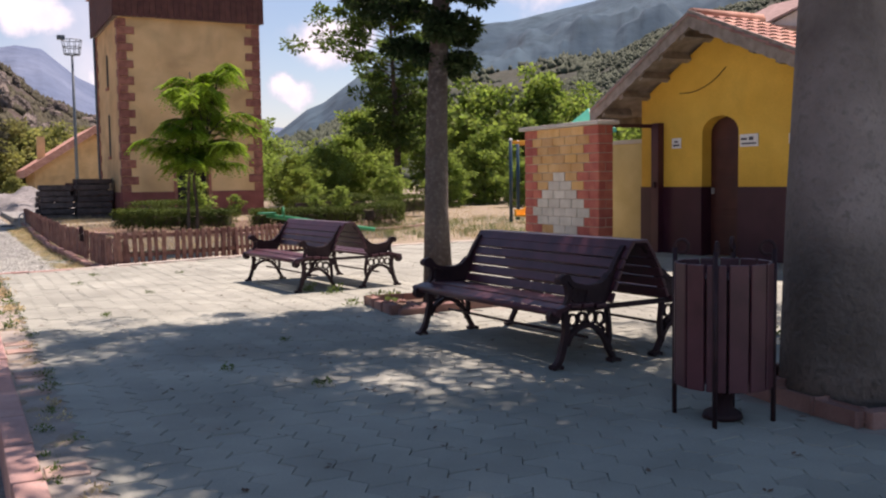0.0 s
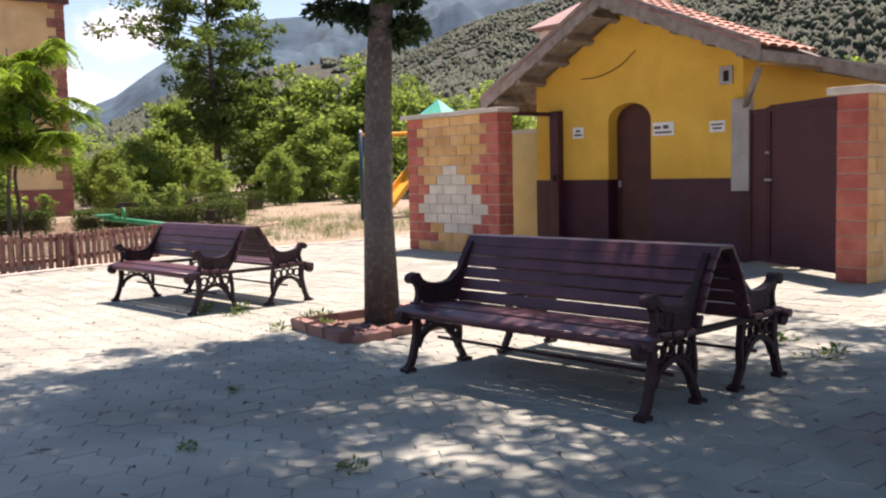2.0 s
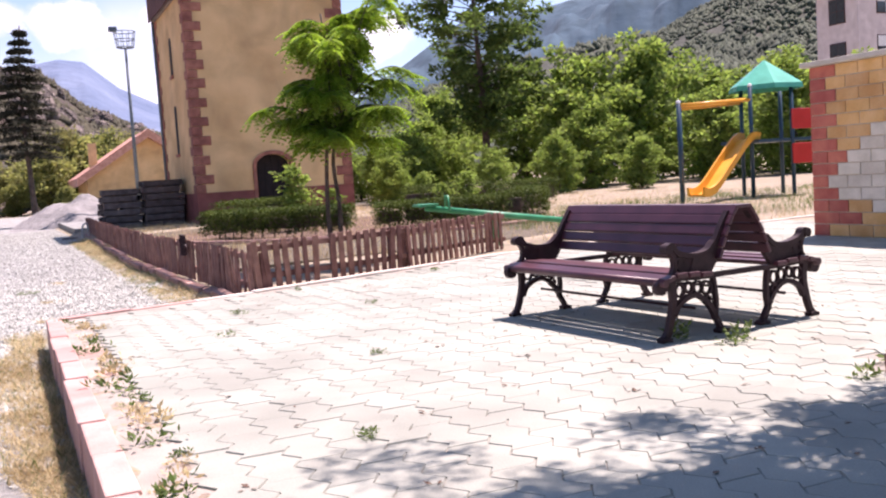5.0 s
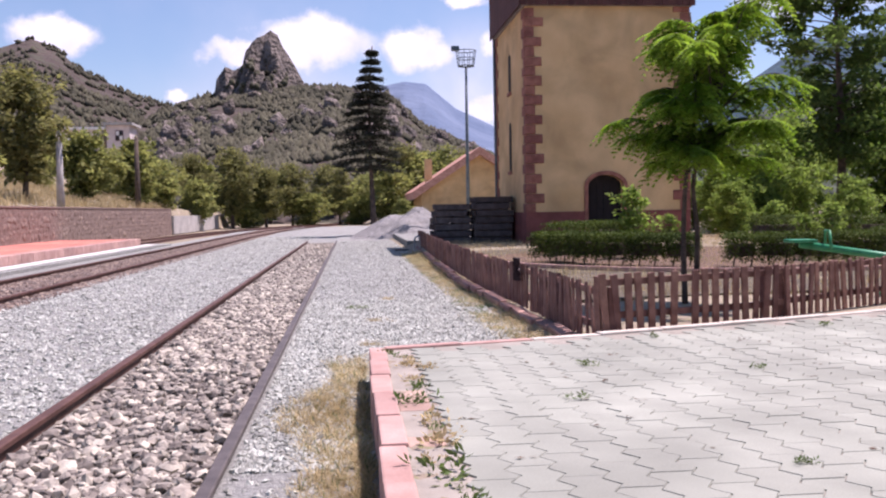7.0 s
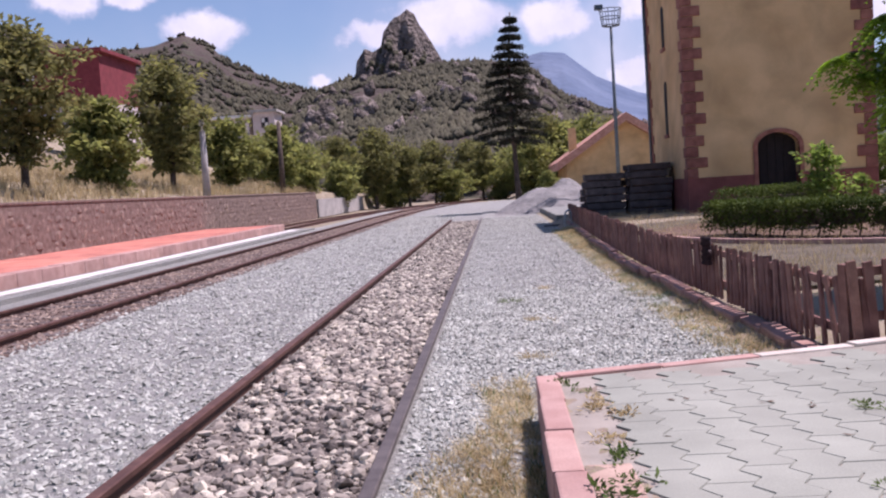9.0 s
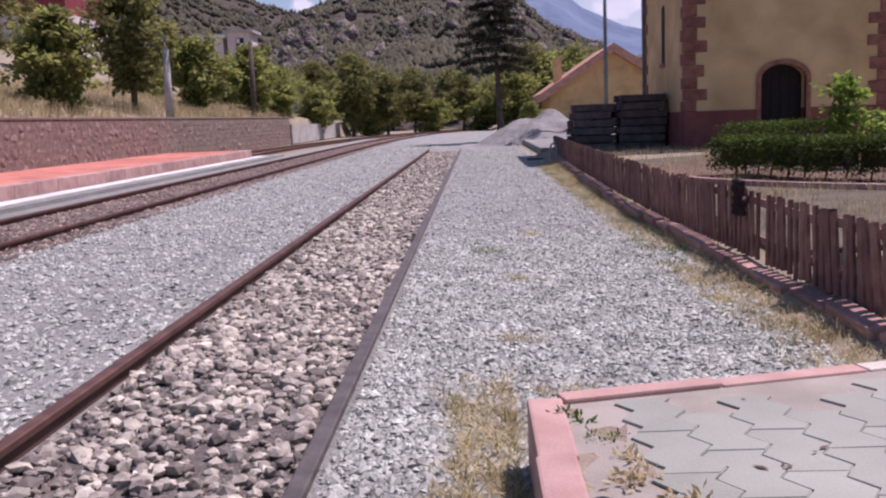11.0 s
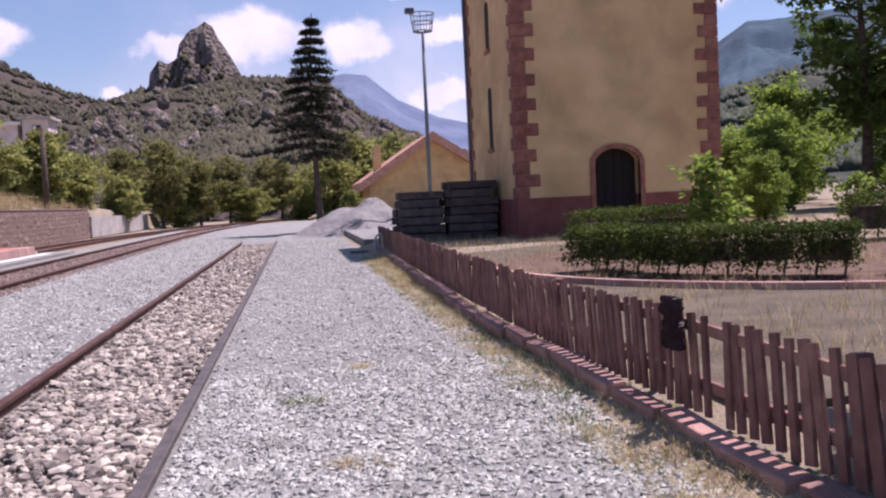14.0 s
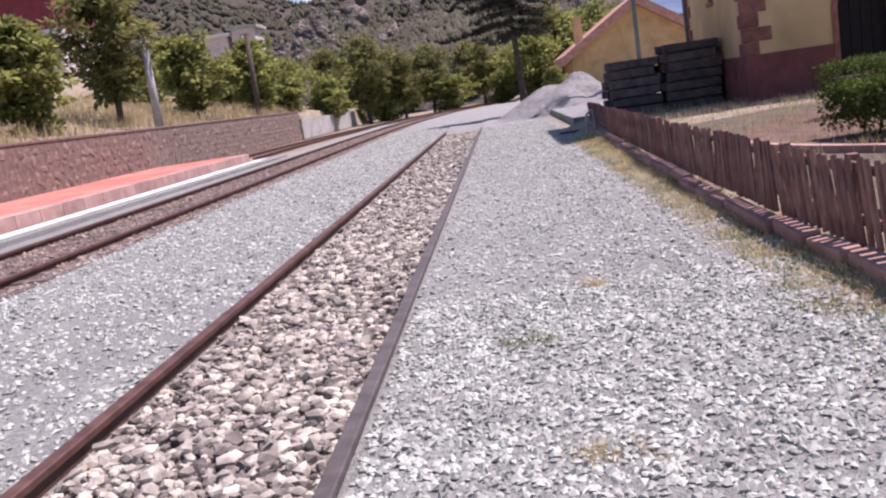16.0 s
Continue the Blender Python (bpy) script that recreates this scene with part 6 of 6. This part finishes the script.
hedge(arc(3.9, 187, 244, 7), 0.75, 0.57, "dense clipped green hedge round a garden bed", 1, 1500)
hedge(arc(3.9, 250, 294, 6), 0.7, 0.56, "clipped green hedge with gaps below", 2, 1300)
hedge(arc(3.9, 300, 352, 6), 0.7, 0.62, "clipped hedge in dry grass", 3, 1000)
hedge(arc(3.6, 100, 150, 5), 0.8, 0.72, "clipped hedge before an ochre tower", 4, 900)
hedge([(10.4, 26.5), (13.0, 27.0)], 0.9, 0.8, "low clipped hedge in dry grass", 5, 900)
hedge([(13.4, 26.8), (15.5, 27.5)], 0.9, 0.75, "low clipped hedge beside dry grass", 6, 900)
gk = tag_setting(new("garden_kerb"), "pink kerb ring round a garden bed", "kerb")
pp = arc(5.05, 165, 330, 38)
for (x0, y0), (x1, y1) in zip(pp, pp[1:]):
    boxed("kerb_stone", 0.004, math.hypot(x1 - x0, y1 - y0) - 0.004, -0.05, 0.05, -0.15, 0.06, M_KERB, gk, bev=0.01, m=Matrix.Translation((x0, y0, 0)) @ Matrix.Rotation(math.atan2(y1 - y0, x1 - x0), 4, "Z"))
bed = prism(bmesh.new(), arc(4.98, 0, 350, 36), "z", -0.2, -0.004)
tag_setting(part("garden_bed", bed, M_SOIL), "round bed of bare brown soil with hedges", "soil")
bed = prism(bmesh.new(), [(3.0, 15.6), (5.0, 16.0), (9.4, 16.4), (10.4, 19.0), (13.6, 22.0), (13.8, 27.0), (10.0, 30.0), (6.0, 31.0), (3.2, 29.0)], "z", -0.25, -0.016)
tag_setting(part("garden_earth", bed, M_GARDEN), "bare brown garden earth with straw behind a picket fence", "soil")
shrub = tree("garden_shrub", (6.68, 24.3, -0.06), 1.55, "young leafy shrub in a hedged bed", M_LEAF, M_BARKD, 31, 0.025, 0.3, 0.30, 16, 1300, (0.12, 0.06), "round", clump=0.22)
shrub["category"] = "shrub"
for x, y, s in ((9.6, 22.4, 0.6), (11.0, 24.0, 0.75), (12.0, 29, 0.8), (9.0, 28.6, 0.6)):
    c = copy_thing(shrub, pose(x, y, -0.06, 0, 0, x * 70))
    c.scale = (s, s, s)

# ---- platform, retaining wall and far buildings ----
pf = tag_setting(new("platform"), "low platform with red paving and a white edge", "platform")
boxed("slab", -12.05, -8.9, -13, 47.4, -0.4, 0.02, M_CONC, pf)
boxed("grey_strip", -8.52, -7.5, -13, 48.5, -0.45, -0.215, M_BALLASTBED, pf)
rp = random.Random(21)
for i in range(60):
    y0 = 47 - i * 1.0 - 0.992
    boxed("red_paving", -12.0, -8.905, y0, y0 + 0.988, 0.02, 0.055, M_REDPAVE, pf)
    boxed("edge_stone", -8.9, -8.53, y0, y0 + 0.988, -0.4, 0.06 + rp.gauss(0, 0.006), M_KERB, pf, bev=0.015)
bm = bmesh.new()
left, right = [], []
for i in range(90):
    y = -13 + i * 0.67
    q = Vector((0, y * 0.35, 0))
    left.append(bm.verts.new((-8.2 + 0.10 * noise.noise(q) - 0.04 * noise.noise(q * 5), y, -0.21)))
    right.append(bm.verts.new((-7.8 + 0.14 * noise.noise(q + Vector((7, 0, 0))) + 0.05 * noise.noise(q * 6), y, -0.209)))
for i in range(89):
    bm.faces.new((left[i], right[i], right[i + 1], left[i + 1]))
for q in list(bm.verts):
    q.co.z += 0.006 * noise.noise(q.co * 2)
low = bmesh.ops.extrude_face_region(bm, geom=list(bm.faces))
for q in low["geom"]:
    if isinstance(q, bmesh.types.BMVert):
        q.co.z += 0.025
bmesh.ops.recalc_face_normals(bm, faces=bm.faces)
part("white_edge", bm, M_LIME, pf, "uneven white lime line along the track")
rw_ = tag_setting(new("retaining_wall"), "rough brown rubble stone retaining wall", "wall")
boxed("core", -12.55, -12.03, -13, 73, -0.4, 1.44, M_STONEWALL, rw_)
boxed("coping", -12.62, -12.0, -13, 73, 1.44, 1.52, M_STONEWALL, rw_, bev=0.02)
r3 = random.Random(5)
vs, fs = [], []
pos = []
for j in range(7):
    y = 20.0
    while y < 73:
        ln = r3.uniform(0.25, 0.6)
        pos.append((-12.115, y + ln / 2, -0.2 + j * 0.235 + r3.uniform(-0.03, 0.03), ln))
        y += ln
pos = np.array(pos)
v, f = stones(rng, pos[:, :3], 0.19, ICO_V, ICO_F, 0.7)
v[:, 0] = -12.045 + (v[:, 0] + 12.115) * 0.22
np_part("rubble_stones", v, f, M_STONEWALL, rw_)["kind"] = "stuff"
boxed("low_block", -12.6, -11.9, 73.2, 96, -0.3, 1.0, M_CONC, rw_)


def flat_house(name, at, w, d, h, wallm, label, roofm, windows, rz=0.0, base=None):
    t = thing(name, at, label, "house", rz=rz)
    boxed("wall", 0, w, 0, d, 0, h, wallm, t)
    if base:
        boxed("base_wall", -0.05, w + 0.05, -0.05, d, -2.5, base, M_HOUSEW, t)
    boxed("roof", -0.4, w + 0.4, -0.4, d + 0.4, h, h + 0.3, roofm, t)
    for face, u, z, ww, hh in windows:
        if face == "y":
            o = boxed("window", u, u + ww, -0.04, 0.02, z, z + hh, M_DOOR, t)
            for i in range(2):
                for k in range(2):
                    boxed("pane", u + 0.08 + i * (ww - 0.12) / 2, u + 0.04 + (i + 1) * (ww - 0.12) / 2, -0.06, -0.04, z + 0.08 + k * (hh - 0.12) / 2, z + 0.04 + (k + 1) * (hh - 0.12) / 2, M_WHITE if (i + k) % 2 else M_GLASS, o)
        else:
            o = boxed("window", -0.04, 0.02, u, u + ww, z, z + hh, M_DOOR, t)
            for i in range(2):
                for k in range(2):
                    boxed("pane", -0.06, -0.04, u + 0.08 + i * (ww - 0.12) / 2, u + 0.04 + (i + 1) * (ww - 0.12) / 2, z + 0.08 + k * (hh - 0.12) / 2, z + 0.04 + (k + 1) * (hh - 0.12) / 2, M_GLASS, o)
    return t


wh = flat_house("apartment_house", (67.5, 61.7, 0.5), 13, 4.5, 14.4, M_HOUSEW, "pinkish white house with brown-framed windows and brownish pink roof", M_ROOFB,
                [("y", 2.2, 12.0, 2.2, 2.0), ("y", 7.4, 12.0, 2.2, 2.0), ("y", 2.2, 8.2, 2.2, 2.0), ("y", 7.4, 8.2, 2.2, 2.0), ("x", 1.3, 11.4, 1.8, 2.2), ("x", 1.3, 7.6, 1.8, 2.2)])
bm = bmesh.new()
prism(bm, [(-0.9, 14.5), (6.5, 17.6), (13.9, 14.5), (13.9, 14.7), (6.5, 17.9), (-0.9, 14.7)], "y", -0.9, 5.4)
part("gable_roof", bm, M_ROOFB, wh, "brownish pink gable roof")
part("gable_wall", prism(bmesh.new(), [(0, 14.4), (13, 14.4), (6.5, 17.3)], "y", 0.2, 4.3), M_HOUSEW, wh)
flat_house("red_house", (-38.8, 82.0, 9.4), 8.2, 8, 4.6, M_HOUSER, "flat-roofed brick-red house on a bank", M_HOUSER, [("y", 1.3, 2.6, 1.5, 1.3)], base=0.7)
flat_house("pink_house", (-27.5, 118.0, 8.6), 2.6, 4, 3.0, M_HOUSEW, "small pinkish house on a hillside", M_CONC, [("y", 1.0, 1.2, 0.9, 1.2)])
flat_house("shed", (-33.0, 118.0, 8.7), 5.0, 4, 2.4, M_HOUSEW, "low pale shed with a white roof on a hillside", M_WHITE, [("y", 1.0, 0.6, 0.9, 0.9)])


def utility_pole(at, h, label, material=M_CONC, arms=2):
    t = thing("utility_pole", at, label, "pole")
    part("pole", tube(bmesh.new(), [(0, 0, -0.2), (0, 0, h)], [0.2, 0.12], 10), material, t)
    for k in range(arms):
        boxed("crossarm", -0.9, 0.9, -0.05, 0.05, h - 0.3 - k * 0.75, h - 0.22 - k * 0.75, material, t)
        for x in (-0.8, 0.0, 0.8):
            part("insulator", tube(bmesh.new(), [(x, 0, h - 0.22 - k * 0.75), (x, 0, h - 0.06 - k * 0.75)], 0.05, 6), M_IRON, t)


utility_pole((23.65, 8.3, 0), 6.0, "pale concrete utility pole with crossarms", M_CONC, 4)
lamp_arm = part("lamp_arm", tube(bmesh.new(), spline([(0, 0, 0), (-0.35, 0.1, 0.22), (-0.75, 0.2, 0.2), (-0.95, 0.25, 0.1)], 5), 0.03, 8), M_STEEL)
lamp_arm.matrix_world = pose(23.6, 8.35, 3.6)
tagged(lamp_arm, "curved grey street lamp arm on a concrete pole", "lamp")
for k in range(6):
    z0 = 5.6 - 0.42 * k
    wire = part("overhead_wire", tube(bmesh.new(), [(23.65, 8.2, z0), (25.2, 2.5, z0 - 0.10), (26.8, -4.0, z0 - 0.12), (28.3, -10.0, z0)], 0.018, 5), M_STEEL)
    tagged(wire, "thin pale overhead wire from a concrete pole", "wire", "overhead wires")
utility_pole((-12.9, 50.5, 1.1), 4.0, "pale concrete post above a wall", M_CONC, 0)
utility_pole((-13.2, 68.0, 1.0), 5.2, "dark timber pole above a wall", M_BARKD, 0)

# ---- small white things past the far fence ----
kiosk = thing("kiosk", (25.5, 5.8, 0.05), "narrow white metal kiosk with a flat cap", "kiosk")
boxed("body", -0.2, 0.2, -0.22, 0.22, 0, 0.95, M_WHITE, kiosk, bev=0.01)
boxed("cap", -0.26, 0.26, -0.28, 0.28, 0.95, 1.02, M_CONC, kiosk, bev=0.01)
boxed("panel", -0.21, -0.2, -0.16, 0.16, 0.3, 0.8, M_POLE, kiosk)
hutch = thing("hutch", (24.5, 6.9, 0.03), "small white box hutch beside a fence", "box")
boxed("body", -0.3, 0.3, -0.33, 0.33, 0, 0.5, M_WHITE, hutch, bev=0.01)
part("lid", prism(bmesh.new(), [(-0.38, 0.5), (0.38, 0.5), (0.38, 0.56), (-0.38, 0.68)], "x", -0.36, 0.36), M_CONC, hutch)

# ---- plants ----
def tuft_positions(n, x0, x1, y0, y1, z, clump=0.06, per=14):
    c = np.stack([rng.uniform(x0, x1, n), rng.uniform(y0, y1, n)], 1)
    p = np.repeat(c, per, 0) + rng.normal(0, clump, (n * per, 2))
    return np.c_[p, np.full(len(p), z)]


vp = tuft_positions(950, 0.0, 1.0, 3.0, 13.3, -0.262, 0.05, 16)
vp = vp[rng.random(len(vp)) < np.clip((13.5 - vp[:, 1]) / 1.7, 0, 1)]
vp[:, 0] = 0.80 - 0.62 * np.abs(vp[:, 0]) ** 1.5 * (0.65 + 0.35 * np.sin(vp[:, 1] * 1.9) * np.sin(vp[:, 1] * 0.7))
v2, f2 = blades(rng, vp[::2], 0.05, 0.0026, 1.6)
tag_stuff(np_part("straw_litter", v2, f2, M_DRY), "flattened dry straw beside a kerb", "straw")
v, f = blades(rng, vp, 0.055, 0.0026, 1.0)
gp = vp[rng.random(len(vp)) < 0.12]
v3, f3 = blades(rng, gp, 0.07, 0.0026, 0.7)
tag_stuff(np_part("kerb_green_grass", v3, f3, M_WEED), "green grass among straw by a kerb", "grass")
tag_stuff(np_part("kerb_dry_grass", v, f, M_DRY), "dry straw grass along a kerb", "grass")
fg = tuft_positions(1150, 2.25, 2.74, 12.8, 34, 0, 0.06, 16)
fg = fg[np.array([noise.noise(Vector((q[0] * 1.5, q[1] * 0.9, 0))) for q in fg]) > -0.5]
fg[:, 2] = np.maximum(-0.262, ground_z(fg[:, 0], fg[:, 1]))
v, f = blades(rng, fg, 0.055, 0.0028, 0.9)
tag_stuff(np_part("fence_dry_grass", v, f, M_DRY), "dry straw grass along a fence kerb", "grass")
fg = tuft_positions(320, 2.2, 2.7, 12.8, 34, 0, 0.05, 16)
fg[:, 2] = np.maximum(-0.262, ground_z(fg[:, 0], fg[:, 1]))
v, f = blades(rng, fg, 0.05, 0.0028, 0.8)
tag_stuff(np_part("fence_green_grass", v, f, M_WEED), "green grass among straw by a fence", "grass")
v, f = blades(rng, tuft_positions(1900, 3.3, 22, 14.9, 40, -0.014, 0.16, 14), 0.13, 0.004)
tag_stuff(np_part("garden_dry_grass", v, f, M_DRY), "dry straw meadow grass in a garden", "grass")
v, f = blades(rng, tuft_positions(900, 9, 24, 15.6, 24, -0.04, 0.10, 14), 0.20, 0.004)
tag_stuff(np_part("playground_grass", v, f, M_WEED), "thin green grass round a slide", "grass")
bp = tuft_positions(2600, -24, -12.7, 22, 80, 0, 0.2, 10)
bp[:, 2] = ground_z(bp[:, 0], bp[:, 1])
v, f = blades(rng, bp, 0.5, 0.012)
tag_stuff(np_part("bank_dry_grass", v, f, M_DRY), "tall dry grass on a bank above a wall", "grass")


def weed(at, size, label, seed, n=70, dry=False):
    r2 = np.random.default_rng(seed)
    cs = [(r2.normal(0, 0.5) * size, r2.normal(0, 0.5) * size, abs(r2.normal(0.25, 0.15)) * size) for _ in range(6)]
    v, f = leaves(r2, cs, np.full(6, size * 0.45), n, size * 0.4, size * 0.16, -0.5, 0.6)
    v[:, 2] = np.maximum(v[:, 2], 0.002)
    o = np_part("weed", v, f, M_DRY if dry else M_WEED)
    o.matrix_world = Matrix.Translation(at)
    tagged(o, label, "weed", "weeds in the paving", "stuff")


weed((4.2, 6.05, 0.0), 0.10, "pale green weed beside a kerbed tree bed", 71, 60)
weed((4.45, 6.0, 0.06), 0.11, "tall thin weed beside a kerbed tree bed", 72, 40)
k = 0
r4 = random.Random(11)
for i in range(60):
    y = 11.8 - i * 0.22 + r4.uniform(-0.1, 0.1)
    weed((1.11 + r4.gauss(0, 0.06), y, -0.02), r4.uniform(0.025, 0.07) if y < 6 else r4.uniform(0.04, 0.12), "small green weed growing in paving joints beside a kerb", 40 + i, 60, r4.random() < 0.42)
for x, y, s in ((4.2, 7.42, 0.13), (4.45, 7.2, 0.13), (4.62, 6.15, 0.13), (4.55, 5.95, 0.11), (2.0, 9.8, 0.05), (2.6, 8.3, 0.05), (1.9, 6.6, 0.06), (2.9, 4.3, 0.05), (2.2, 3.4, 0.06), (2.6, 2.6, 0.07), (3.4, 10.6, 0.05), (6.4, 3.0, 0.15), (6.1, 2.5, 0.13), (2.3, 10.9, 0.06), (3.2, 12.2, 0.05), (4.9, 12.6, 0.06)):
    k += 1
    weed((x, y, 0), s, "green weed sprouting between paving blocks", 90 + k, 80)
for x, y, s in ((1.06, 16.05, 0.10), (0.78, 17.7, 0.08), (0.9, 14.0, 0.06), (1.0, 12.9, 0.1), (1.5, 12.6, 0.07), (1.2, 18.9, 0.06)):
    k += 1
    v, f = blades(np.random.default_rng(k), tuft_positions(9, -s * 1.6, s * 1.6, -s, s, 0, 0.03, 16), 0.06, 0.002, 0.8)
    o = np_part("grass_tuft", v, f, M_DRY if k % 3 else M_WEED)
    o.matrix_world = Matrix.Translation((x, y, -0.262))
    tagged(o, "brownish grass tuft in grey gravel", "grass", "tufts in the gravel")

lp = np.stack([rng.uniform(1.2, 8, 420), rng.uniform(-2, 12, 420), np.full(420, 0.006)], 1)
v, f = leaves(rng, lp, np.full(420, 0.02), 900, 0.045, 0.018, 0.0, 0.1)
v[:, 2] = 0.004 + np.abs(v[:, 2] - 0.006) * 0.25
tag_stuff(np_part("leaf_litter", v, f, M_SOIL), "small brown leaf litter on paving", "litter")

# ---- single pavers nearest the walk ----
me = bpy.data.meshes.new("paver")
me.from_pydata([tuple(q) for q in PVV], [], [tuple(int(i) for i in q) for q in PVQ])
me.materials.append(M_PAVER)
for x, y, z in singles:
    o = new("paver", me)
    o.parent = pavement
    o.location = (x, y, z)
